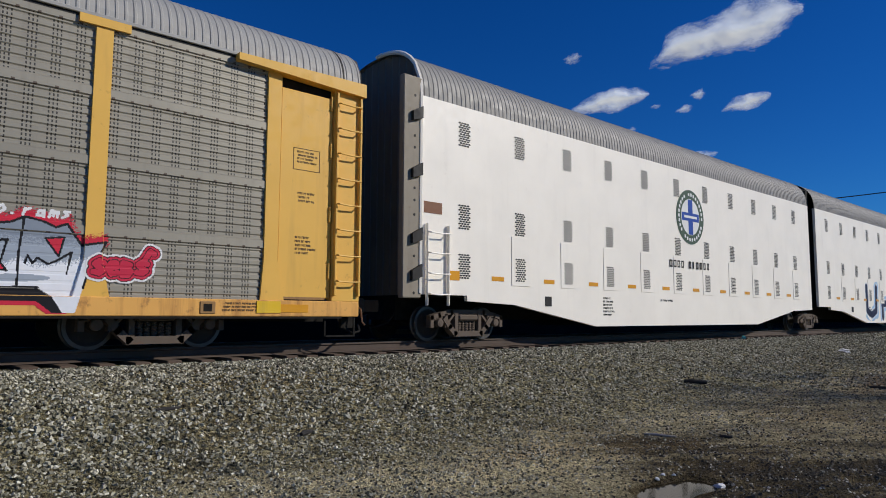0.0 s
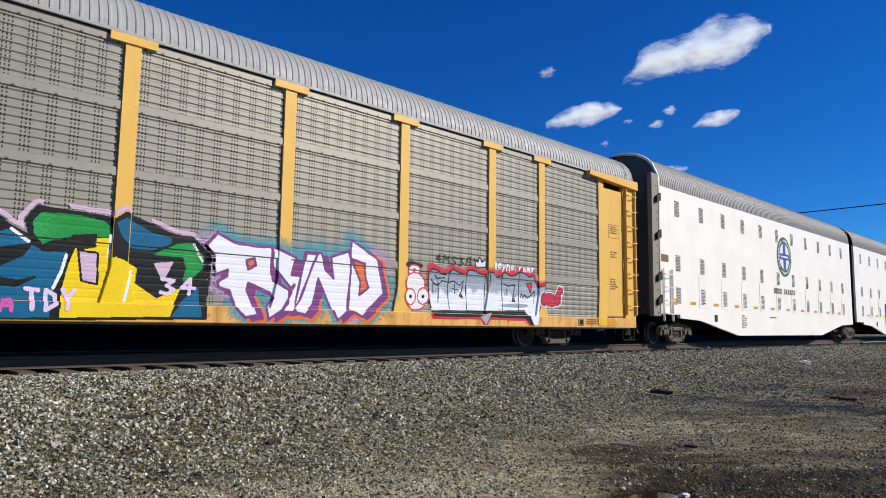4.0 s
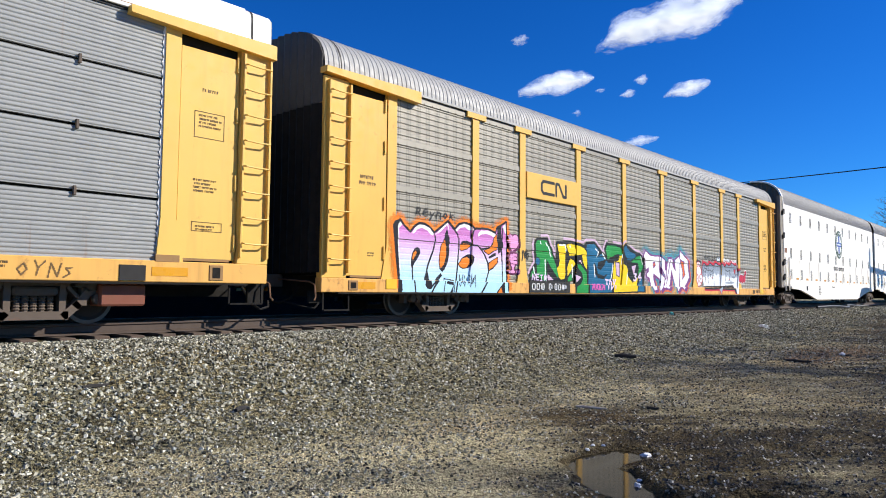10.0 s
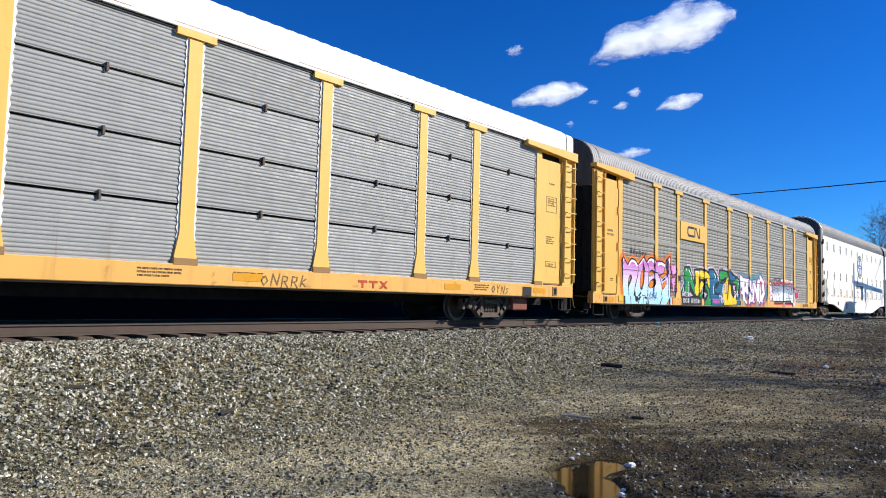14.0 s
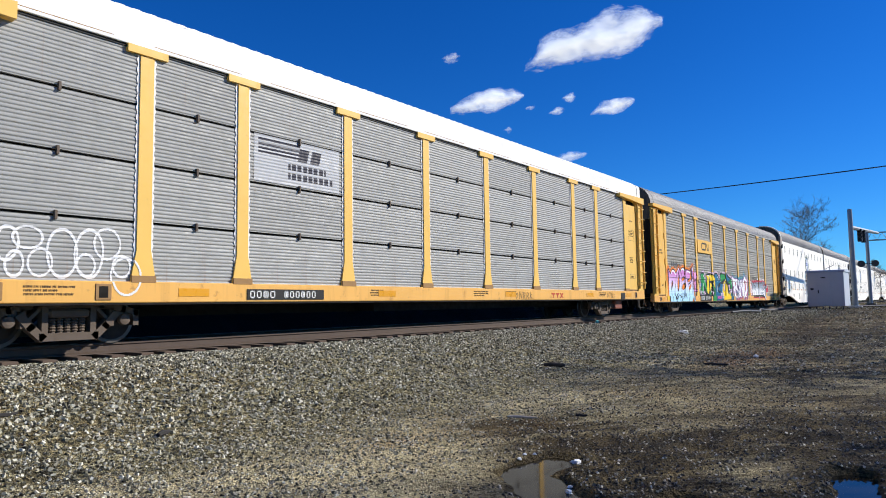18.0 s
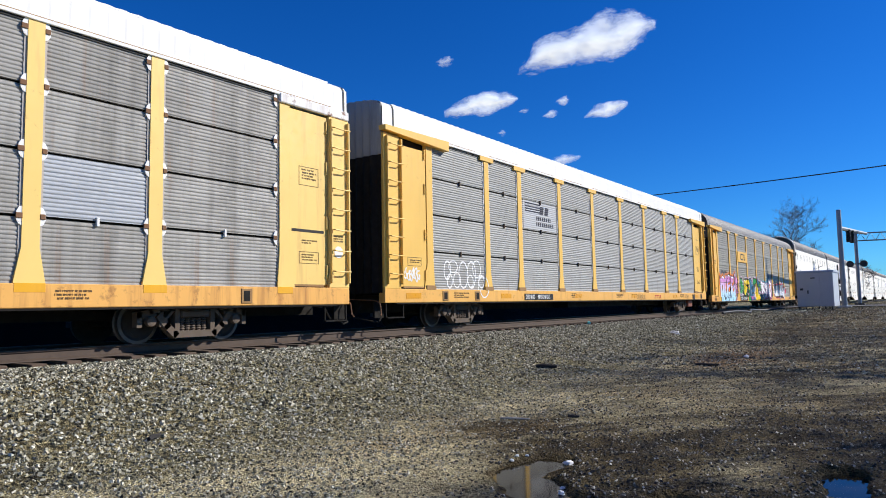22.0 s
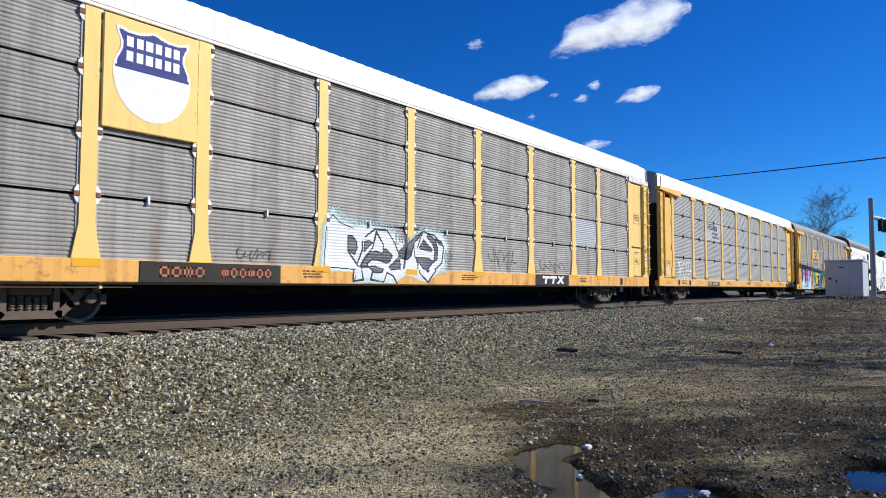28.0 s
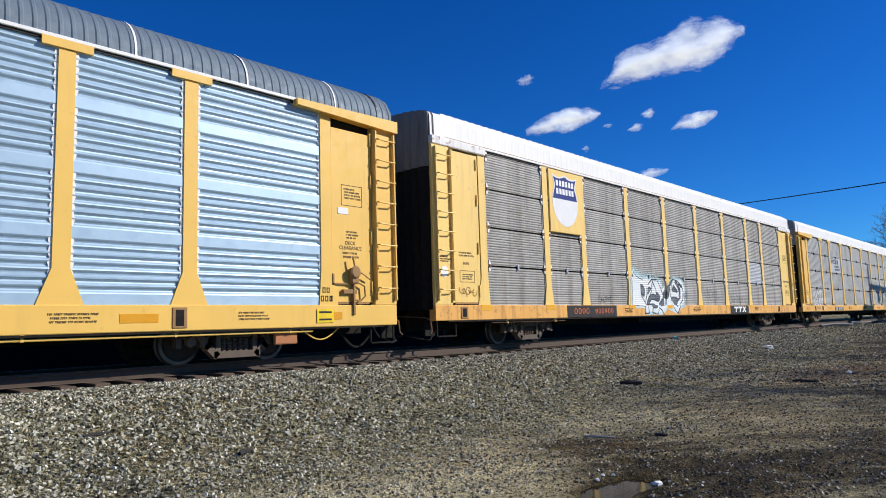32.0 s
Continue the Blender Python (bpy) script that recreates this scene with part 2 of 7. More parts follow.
def gravel(name, size):
    """Crushed stone: every cell its own tint, in broad patches of dust, rust, damp soil and painted shade."""
    n = Nodes(name)
    cell = n.cells(size)
    stone = n.ramp(cell, (0.0, (0.03, 0.028, 0.022)), (0.4, (0.195, 0.18, 0.138)), (0.75, (0.45, 0.425, 0.335)),
                   (1.0, (0.78, 0.76, 0.68)))
    fine = n.ramp(n.cells(size * 1.7), (0.0, (0.07, 0.063, 0.052)), (0.28, (0.44, 0.40, 0.33)), (0.6, (0.80, 0.745, 0.635)), (1.0, (0.96, 0.93, 0.86)))
    dust = n.t.nodes.new("ShaderNodeAttribute")
    dust.attribute_name = "dust"
    patch = n.math("ADD", n.math("MULTIPLY", n.math("SUBTRACT", n.noise(0.55, 6, 0.65), 0.5), 1.6), dust.outputs["Fac"])
    stone = n.mix(n.ramp(patch, (0.25, (0, 0, 0)), (0.75, (0.9,) * 3)), stone, fine)
    brown = n.ramp(n.noise(0.33, 5, 0.6), (0.50, (0, 0, 0)), (0.68, (0.6,) * 3))
    stone = n.mix(brown, stone, n.mix(1.0, stone, (0.75, 0.58, 0.40), "MULTIPLY"))
    # damp, trodden soil and painted tree shade away from the bank, in tongues drawn out along the sun's shadows
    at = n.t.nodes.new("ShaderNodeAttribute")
    at.attribute_name = "damp_shade"
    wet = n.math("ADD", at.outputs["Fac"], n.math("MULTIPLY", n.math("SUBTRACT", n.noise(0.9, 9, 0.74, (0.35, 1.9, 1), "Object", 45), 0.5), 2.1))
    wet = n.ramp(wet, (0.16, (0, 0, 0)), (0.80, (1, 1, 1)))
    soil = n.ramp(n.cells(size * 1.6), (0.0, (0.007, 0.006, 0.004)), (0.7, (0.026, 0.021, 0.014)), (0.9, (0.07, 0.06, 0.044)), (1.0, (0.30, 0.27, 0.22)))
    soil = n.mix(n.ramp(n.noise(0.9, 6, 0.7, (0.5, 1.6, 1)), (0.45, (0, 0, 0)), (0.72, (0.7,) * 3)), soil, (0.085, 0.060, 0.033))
    darkened_stone = n.mix(1.0, stone, (0.195, 0.168, 0.118), "MULTIPLY")
    soil = n.mix(n.ramp(n.noise(1.6, 6, 0.7, (0.6, 1.5, 1)), (0.36, (0, 0, 0)), (0.56, (1, 1, 1))), soil, darkened_stone)
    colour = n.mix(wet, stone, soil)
    clay = n.t.nodes.new("ShaderNodeAttribute")
    clay.attribute_name = "clay"
    bare = n.ramp(n.math("ADD", clay.outputs["Fac"], n.math("SUBTRACT", n.noise(1.4, 7, 0.7), 0.55)), (0.2, (0, 0, 0)), (0.7, (0.75,) * 3))
    colour = n.mix(bare, colour, n.mix(n.noise(9, 5), (0.20, 0.12, 0.075), (0.36, 0.235, 0.16)))
    # near-black tone painted for the train's shade, under it and behind it
    shade_mask = n.t.nodes.new("ShaderNodeAttribute")
    shade_mask.attribute_name = "train_shade"
    colour = n.mix(shade_mask.outputs["Fac"], colour, (0.009, 0.007, 0.005))
    colour = n.mix(1.0, colour, (1.06, 0.98, 0.66), "MULTIPLY")
    blotch = n.ramp(n.noise(2.2, 7, 0.75, (0.7, 1.3, 1)), (0.32, (0.6,) * 3), (0.55, (1.0,) * 3), (0.75, (1.3,) * 3))
    colour = n.mix(1.0, colour, blotch, "MULTIPLY")
    n.bump(n.math("ADD", n.cells(size, "Distance"), n.cells(size * 2.6, "Distance")), 1.0, 0.05)
    n.b.inputs["Specular IOR Level"].default_value = 0.15
    return n.done(colour, n.mix(wet, (0.95,) * 3, (0.8,) * 3))


GROUND = gravel("crushed_stone_ground", 24.0)


def stones_material():
    n = Nodes("loose_ballast_stone")
    c = n.ramp(n.island(), (0.0, (0.03, 0.027, 0.019)), (0.40, (0.215, 0.200, 0.138)), (0.82, (0.48, 0.45, 0.335)), (1.0, (0.72, 0.69, 0.56)))
    n.bump(n.noise(60, 3), 0.3, 0.004)
    n.b.inputs["Specular IOR Level"].default_value = 0.1
    return n.done(c, 0.95)


STONE = stones_material()


# chips for the darkened ground, toned down for mud and painted tree shade
def dark_stones():
    n = Nodes("mud_and_shade_stone")
    c = n.ramp(n.island(), (0.0, (0.012, 0.010, 0.006)), (0.5, (0.05, 0.041, 0.027)), (0.78, (0.17, 0.145, 0.10)), (1.0, (0.62, 0.57, 0.45)))
    return n.done(c, 0.6)


DARK_STONE = dark_stones()


def rail_material():
    n = Nodes("rusty_rail_side")
    c = n.mix(n.noise(6, 6, 0.7), (0.06, 0.042, 0.032), (0.12, 0.085, 0.065))
    n.bump(n.noise(40, 4), 0.2, 0.003)
    return n.done(c, 0.75, 0.2)


RAIL = rail_material()


def timber(name, a, b):
    n = Nodes(name)
    c = n.mix(n.noise(3, 8, 0.7, (1, 8, 8)), a, b)
    n.bump(n.noise(6, 6, 0.7, (1, 10, 10)), 0.5, 0.01)
    return n.done(c, 0.85)


TIE = timber("creosoted_oak", (0.05, 0.035, 0.025), (0.16, 0.105, 0.07))


def plain(name, colour, rough=0.5, metal=0.0, vary=0.12):
    n = Nodes(name)
    c = Vector(colour)
    n.bump(n.noise(35, 3), 0.08, 0.003)
    return n.done(n.mix(n.noise(2.2, 5), tuple(c * (1 - vary)), tuple(c * (1 + vary))), rough, metal)


def water():
    n = Nodes("puddle_water")
    n.b.inputs["IOR"].default_value = 1.33
    n.b.inputs["Specular IOR Level"].default_value = 0.2
    n.bump(n.noise(3.0, 2), 0.02, 0.01)
    return n.done(n.mix(n.noise(4.0, 4), (0.014, 0.011, 0.006), (0.030, 0.024, 0.013)), 0.06)


WATER = water()


# ---- mesh helpers ----
class Shape:
    """Collects vertices and faces of one mesh."""

    def __init__(self):
        self.v, self.f, self.smooth = [], [], False

    def add(self, verts, faces):
        k = len(self.v)
        self.v += [tuple(p) for p in verts]
        self.f += [tuple(i + k for i in q) for q in faces]
        return self

    def box(self, x0, x1, y0, y1, z0, z1, bevel=0.0):
        b = bevel
        if b <= 0:
            return self.add([(x0, y0, z0), (x1, y0, z0), (x1, y1, z0), (x0, y1, z0), (x0, y0, z1), (x1, y0, z1), (x1, y1, z1), (x0, y1, z1)],
                            [(3, 2, 1, 0), (4, 5, 6, 7), (0, 1, 5, 4), (1, 2, 6, 5), (2, 3, 7, 6), (3, 0, 4, 7)])
        ring = [(x0 + b, y0), (x1 - b, y0), (x1, y0 + b), (x1, y1 - b), (x1 - b, y1), (x0 + b, y1), (x0, y1 - b), (x0, y0 + b)]
        cx, cy = (x0 + x1) / 2, (y0 + y1) / 2
        inset = lambda p: (p[0] + (b if p[0] < cx else -b) * 0.7, p[1] + (b if p[1] < cy else -b) * 0.7)
        verts = [(*inset(p), z0) for p in ring] + [(*p, z0 + b) for p in ring] + [(*p, z1 - b) for p in ring] + [(*inset(p), z1) for p in ring]
        faces = [tuple(range(7, -1, -1)), tuple(range(24, 32))]
        for r in range(3):
            faces += [(8 * r + i, 8 * r + (i + 1) % 8, 8 * r + 8 + (i + 1) % 8, 8 * r + 8 + i) for i in range(8)]
        return self.add(verts, faces)

    def prism(self, outline, y0, y1):
        """An outline in x and z, drawn counter-clockwise as seen from -y, from y0 (near) to y1 (far)."""
        n = len(outline)
        verts = [(x, y0, z) for x, z in outline] + [(x, y1, z) for x, z in outline]
        faces = [tuple(range(n)), tuple(range(2 * n - 1, n - 1, -1))]
        faces += [(i, i + n, (i + 1) % n + n, (i + 1) % n) for i in range(n)]
        return self.add(verts, faces)

    def tube(self, points, r, sides=8, taper=None):
        """A round bar along points."""
        pts = [Vector(p) for p in points]
        rings = []
        for i, p in enumerate(pts):
            d = (pts[min(i + 1, len(pts) - 1)] - pts[max(i - 1, 0)]).normalized()
            a = d.orthogonal().normalized() if i == 0 else (rings[-1][1] - d * rings[-1][1].dot(d)).normalized()
            rings.append((p, a, d.cross(a), (taper[i] if taper else r)))
        verts = [p + (a * math.cos(2 * math.pi * k / sides) + b * math.sin(2 * math.pi * k / sides)) * q for p, a, b, q in rings for k in range(sides)]
        faces = [(i * sides + k, i * sides + (k + 1) % sides, (i + 1) * sides + (k + 1) % sides, (i + 1) * sides + k)
                 for i in range(len(pts) - 1) for k in range(sides)]
        faces += [tuple(range(sides - 1, -1, -1)), tuple((len(pts) - 1) * sides + k for k in range(sides))]
        return self.add(verts, faces)

    def lathe(self, profile, at=(0, 0, 0), axis="y", sides=24):
        """Turns (radius, along) pairs round an axis."""
        verts = []
        for r, s in profile:
            for k in range(sides):
                c, d = r * math.cos(2 * math.pi * k / sides), r * math.sin(2 * math.pi * k / sides)
                verts.append({"y": (at[0] + c, at[1] + s, at[2] + d), "z": (at[0] + c, at[1] + d, at[2] + s), "x": (at[0] + s, at[1] + c, at[2] + d)}[axis])
        n = len(profile)
        faces = [(i * sides + k, i * sides + (k + 1) % sides, (i + 1) * sides + (k + 1) % sides, (i + 1) * sides + k) for i in range(n - 1) for k in range(sides)]
        faces += [tuple(range(sides - 1, -1, -1)), tuple((n - 1) * sides + k for k in range(sides))]
        return self.add(verts, faces)

    def mesh(self, name, material):
        me = bpy.data.meshes.new(name)
        me.from_pydata(self.v, [], self.f)
        me.materials.append(material)
        if self.smooth:
            me.polygons.foreach_set("use_smooth", [True] * len(me.polygons))
        me.update()
        return me


def fixed(me):
    bm = bmesh.new()
    bm.from_mesh(me)
    bmesh.ops.recalc_face_normals(bm, faces=bm.faces)
    bm.to_mesh(me)
    bm.free()
    return me


def part(name, shape, material, parent=None, label="", at=None):
    """One mesh object under a thing or a part; shape may be a Shape or a mesh that is shared."""
    me = shape if isinstance(shape, bpy.types.Mesh) else fixed(shape.mesh(name, material))
    ob = new(name, me)
    if parent:
        ob.parent = parent
    if at:
        ob.location = at
    return tagged(ob, label) if label else ob


def thing(name, label, category, group="", kind=""):
    ob = new(name)
    ob.empty_display_size = 0.3
    return tagged(ob, label, category, group, kind)


def strokes(shape, bars, y, thick=0.004):
    """Flat bars (x0, x1, z0, z1) lying on a wall that faces -y."""
    for x0, x1, z0, z1 in bars:
        shape.box(x0, x1, y - thick, y, z0, z1)
    return shape


# ---- ground and track ----
TRACK_Y, RAIL_Z = 12.2, 0.95
PUDDLES = ((((5.75, 3.06), (5.25, 3.02), (4.78, 2.65), (4.42, 2.18)), 0.25), (((4.55, 1.86), (5.12, 1.74), (4.98, 1.28)), 0.15), (((6.02, 0.66), (6.6, 0.74)), 0.15))


def smooth(a, b, v):
    s = np.clip((v - a) / (b - a), 0, 1)
    return s * s * (3 - 2 * s)


def waves(x, y, scale, seed):
    """Cheap smooth unevenness, about -1 to 1."""
    r = np.random.RandomState(seed)
    out = 0
    for k in range(7):
        a, p, f = r.uniform(0, 2 * math.pi), r.uniform(0, 6.28), scale * r.uniform(0.5, 2.2)
        out = out + np.sin((x * math.cos(a) + y * math.sin(a)) * f + p)
    return out / 3.5


def segment_distance(X, Z, line):
    best = np.full(X.shape, 9.0)
    for (ax, az), (bx, bz) in zip(line[:-1], line[1:]):
        dx, dz = bx - ax, bz - az
        k = np.clip(((X - ax) * dx + (Z - az) * dz) / max(dx * dx + dz * dz, 1e-9), 0, 1)
        best = np.minimum(best, np.hypot(X - ax - k * dx, Z - az - k * dz))
    return best


def pool(x, y, k):
    """How deep the hollow of one puddle is at a spot, 0 to 1; water stands where it passes 0.38."""
    chain, r = PUDDLES[k]
    return np.clip(1 - 0.62 * (segment_distance(x, y, chain) / r) ** 2 + 0.26 * waves(x, y, 5.0, 5) + 0.16 * waves(x, y, 13.0, 15), 0, 1)


def puddle_depth(x, y):
    return functools.reduce(np.maximum, [pool(x, y, k) for k in range(len(PUDDLES))])


def height(x, y):
    lot = 0.06 + 0.0135 * (np.clip(x, 6, 62) - 6) + 0.015 * waves(x, y, 0.9, 1) + 0.008 * waves(x, y, 4.0, 2)
    lot = lot + 0.012 * waves(x, y, 9, 3) - 0.10 * puddle_depth(x, y)
    crown = RAIL_Z - 0.24
    near = smooth(5.2, 10.55, y)
    far = 1 - smooth(14.0, 17.5, y)
    z = lot + (crown - lot) * near * far
    # bank behind the track, added so the view under the cars stays dark
    hump = 2.0 * smooth(15.0, 17.6, y) * (1 - smooth(19.0, 26.0, y)) * (1 - smooth(56, 60, x)) * (1 + 0.12 * waves(x, y, 1.3, 9))
    z = np.where(y > 14, np.maximum(z, 0.35) + hump, z)
    return z + 0.012 * waves(x, y, 7, 4) * (1 - smooth(10.3, 10.6, y) * (1 - smooth(13.8, 14.2, y)))


def damp_and_shade(x, y):
    """How far the ground is darkened from clean stone, for mud and for painted tree shade, 0 to 1."""
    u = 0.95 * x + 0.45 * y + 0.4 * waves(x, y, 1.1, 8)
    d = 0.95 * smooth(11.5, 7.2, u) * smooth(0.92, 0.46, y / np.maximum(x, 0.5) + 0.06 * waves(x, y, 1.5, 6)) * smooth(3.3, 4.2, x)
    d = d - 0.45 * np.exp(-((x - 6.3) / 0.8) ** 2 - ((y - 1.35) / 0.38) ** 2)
    # this term paints the tree shade over the right of the lot
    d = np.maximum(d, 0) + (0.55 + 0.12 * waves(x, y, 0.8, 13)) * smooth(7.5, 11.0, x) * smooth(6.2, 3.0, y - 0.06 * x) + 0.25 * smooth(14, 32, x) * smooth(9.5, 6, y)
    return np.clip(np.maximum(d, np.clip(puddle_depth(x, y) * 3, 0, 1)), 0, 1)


def ground_mesh():
    xs = np.concatenate([[-5000, -1500, -400, -150, -60, -30, -15, -9], np.arange(-6, 3.6, 0.16), np.arange(3.6, 7.2, 0.06), np.arange(7.2, 26, 0.16), np.arange(26, 70, 0.6), [75, 85, 100, 130, 200, 400, 1000, 2500, 5000]])
    ys = np.concatenate([[-5000, -1500, -400, -120, -50, -25, -14, -8], np.arange(-5, 0.3, 0.14), np.arange(0.3, 3.8, 0.06), np.arange(3.8, 15, 0.14), np.arange(15, 27, 0.6), [29, 35, 60, 120, 300, 900, 2500, 5000]])
    X, Y = np.meshgrid(xs, ys)
    Z = height(X, Y)
    Z = np.where((np.abs(X) > 300) | (np.abs(Y) > 100), np.minimum(Z, 0.3), Z)
    me = bpy.data.meshes.new("ground")
    idx = np.arange(X.size).reshape(X.shape)
    faces = np.stack([idx[:-1, :-1], idx[:-1, 1:], idx[1:, 1:], idx[1:, :-1]], -1).reshape(-1, 4)
    me.from_pydata(np.stack([X, Y, Z], -1).reshape(-1, 3).tolist(), [], faces.tolist())
    damp_shade = damp_and_shade(X, Y)
    # painted shade of the train: track bed at 0.8, bank behind in full
    train_shade = smooth(13.2, 13.8, Y) * (1 - smooth(24, 28, Y)) * (1 - smooth(56, 62, X)) + smooth(11.4, 11.9, Y) * (1 - smooth(13.0, 13.6, Y)) * 0.8
    at = me.attributes.new("damp_shade", "FLOAT", "POINT")
    at.data.foreach_set("value", np.clip(damp_shade, 0, 1).reshape(-1).astype(np.float32))
    at = me.attributes.new("dust", "FLOAT", "POINT")
    at.data.foreach_set("value", (0.9 * smooth(6.6, 4.4, Y)).reshape(-1).astype(np.float32))
    at = me.attributes.new("clay", "FLOAT", "POINT")
    at.data.foreach_set("value", np.exp(-(((X - 17.0) - (Y - 4.2) * 0.4) / 3.0) ** 2 - ((Y - 4.0) / 0.9) ** 2).reshape(-1).astype(np.float32))
    at = me.attributes.new("train_shade", "FLOAT", "POINT")
    at.data.foreach_set("value", np.clip(train_shade, 0, 1).reshape(-1).astype(np.float32))
    me.materials.append(GROUND)
    me.polygons.foreach_set("use_smooth", [True] * len(me.polygons))
    return me


tagged(new("ground", ground_mesh()), "grey crushed-stone ground with mud and painted tree shade beyond the ballast bank", "ground", kind="structure")


def puddle(k):
    chain, r = PUDDLES[k]
    xs = np.arange(min(p[0] for p in chain) - 2 * r, max(p[0] for p in chain) + 2 * r, 0.05)
    ys = np.arange(min(p[1] for p in chain) - 2 * r, max(p[1] for p in chain) + 2 * r, 0.05)
    X, Y = np.meshgrid(xs, ys)
    wet = pool(X, Y, k) > 0.12
    s = Shape()
    s.add([(x, y, 0.022) for x, y in zip(X.ravel(), Y.ravel())], [])
    n = len(xs)
    s.f += [(j * n + i, j * n + i + 1, j * n + n + i + 1, j * n + n + i) for j in range(len(ys) - 1) for i in range(n - 1) if wet[j, i] and wet[j + 1, i] and wet[j, i + 1] and wet[j + 1, i + 1]]
    ob = part("puddle", s, WATER)
    return tagged(ob, "still rainwater puddle in the gravel, mirroring train and sky", "puddle", kind="structure")


for k in range(3):
    puddle(k)


def scatter(name, label, spots, sizes, seed, material, sink=0.35):
    """Crushed stones: dented blocks, each turned its own way, joined into one mesh."""
    r = np.random.RandomState(seed)
    n = len(spots)
    cube = np.array([(x, y, z) for z in (-1, 1) for y in (-1, 1) for x in (-1, 1)], float)
    v = cube[None] * r.uniform(0.5, 1.0, (n, 8, 3))
    v *= np.stack([sizes * r.uniform(0.8, 1.5, n), sizes * r.uniform(0.7, 1.2, n), sizes * r.uniform(0.5, 0.9, n)], -1)[:, None] / 2
    q = r.normal(size=(n, 4))
    q /= np.linalg.norm(q, axis=1)[:, None]
    w, x, y, z = q.T
    R = np.stack([1 - 2 * (y * y + z * z), 2 * (x * y - w * z), 2 * (x * z + w * y), 2 * (x * y + w * z), 1 - 2 * (x * x + z * z), 2 * (y * z - w * x),
                  2 * (x * z - w * y), 2 * (y * z + w * x), 1 - 2 * (x * x + y * y)], -1).reshape(n, 3, 3)
    v = np.einsum("nij,nkj->nki", R, v)
    zz = height(spots[:, 0], spots[:, 1]) + sizes * (0.5 - sink) * 0.6
    v += np.stack([spots[:, 0], spots[:, 1], zz], -1)[:, None]
    f = np.array([(0, 2, 3, 1), (4, 5, 7, 6), (0, 1, 5, 4), (1, 3, 7, 5), (3, 2, 6, 7), (2, 0, 4, 6)])
    faces = (f[None] + 8 * np.arange(n)[:, None, None]).reshape(-1, 4)
    me = bpy.data.meshes.new(name)
    me.from_pydata(v.reshape(-1, 3).tolist(), [], faces.tolist())
    me.materials.append(material)
    return tagged(new(name, me), label, "gravel", kind="stuff")


def ballast():
    r = np.random.RandomState(3)
    count = 85000
    far = r.uniform(0, 1, count) ** 1.5
    a = np.stack([-1.5 + far * 34, 10.95 - 7.2 * r.uniform(0, 1, count) ** 1.35], -1)
    a = a[damp_and_shade(a[:, 0], a[:, 1]) < r.uniform(0.1, 0.7, len(a))]
    scatter("ballast_stones", "loose grey ballast stones on the track bank", a, r.uniform(0.021, 0.050, len(a)) * (0.6 + 0.4 * smooth(4.5, 8.0, a[:, 1])), 4, STONE)
    b = np.stack([r.uniform(-0.5, 13, 16000), r.uniform(1.6, 6.8, 16000)], -1)
    b = b[damp_and_shade(b[:, 0], b[:, 1]) < r.uniform(0.2, 0.9, len(b))]
    c = np.stack([3.0 + r.uniform(0, 1, 36000) ** 1.7 * 22, r.uniform(-0.5, 5.2, 36000)], -1)
    c = c[(puddle_depth(c[:, 0], c[:, 1]) < 0.2) & (damp_and_shade(c[:, 0], c[:, 1]) > r.uniform(0.3, 0.8, len(c)))]
    e = np.stack([14 + r.uniform(0, 1, 30000) ** 1.3 * 50, r.uniform(0.5, 10.9, 30000)], -1)
    e = e[damp_and_shade(e[:, 0], e[:, 1]) < r.uniform(0.1, 0.9, len(e))]
    scatter("far_ballast", "loose grey ballast stones farther along the track", e, r.uniform(0.022, 0.045, len(e)) * (0.75 + e[:, 0] / 45), 9, STONE)
    scatter("dark_chips", "stone chips coloured dark for mud and tree shade", c, r.uniform(0.010, 0.027, len(c)), 7, DARK_STONE)
    scatter("gravel_chips", "small loose stone chips on trodden ground", b, r.uniform(0.008, 0.026, len(b)), 6, STONE)


ballast()


def rail(y):
    """Flat-bottom rail: head, web and foot."""
    half = [(0.036, 0.0), (0.036, -0.028), (0.010, -0.045), (0.009, -0.135), (0.072, -0.160), (0.074, -0.175)]
    ring = [(y - a, b) for a, b in half] + [(y + a, b) for a, b in reversed(half)]
    s = Shape()
    n = len(ring)
    xs = (-400, 900)
    s.add([(x, a, RAIL_Z + b) for x in xs for a, b in ring], [(i, (i + 1) % n, (i + 1) % n + n, i + n) for i in range(n)] + [tuple(range(n)), tuple(range(2 * n - 1, n - 1, -1))])
    return tagged(part("rail", s, RAIL), "brown rusted steel rail on wooden ties", "rail", "rails of the track", "structure")


for y in (TRACK_Y - 0.755, TRACK_Y + 0.755):
    rail(y)
    tread = Shape().box(-400, 900, y - 0.03, y + 0.03, RAIL_Z + 0.0005, RAIL_Z + 0.002)
    tagged(part("rail_tread", tread, TREAD), "polished running surface of the rail", "rail", kind="structure")


# ---- train ----
HALF = 13.7
POSTS = (-9.03, -7.07, -4.25, -1.42, 1.42, 4.25, 7.07, 9.03)
SIDE = -1.47
EAVE = 4.94
WHEEL_R = 0.37
AXLES = []


def arch(v, rise=1.0):
    """The roof's height above the eave at v, from -1 to 1 across the car: a round arch, or a flat roof over upright flanks where it is low."""
    if rise < 0.9:
        return rise * (0.84 * max(0.0, 1 - abs(v) ** 10) ** 0.1 + 0.16 * max(0.0, 1 - v * v))
    return rise * max(0.0, 1 - abs(v) ** 2.4) ** (1 / 2.4)


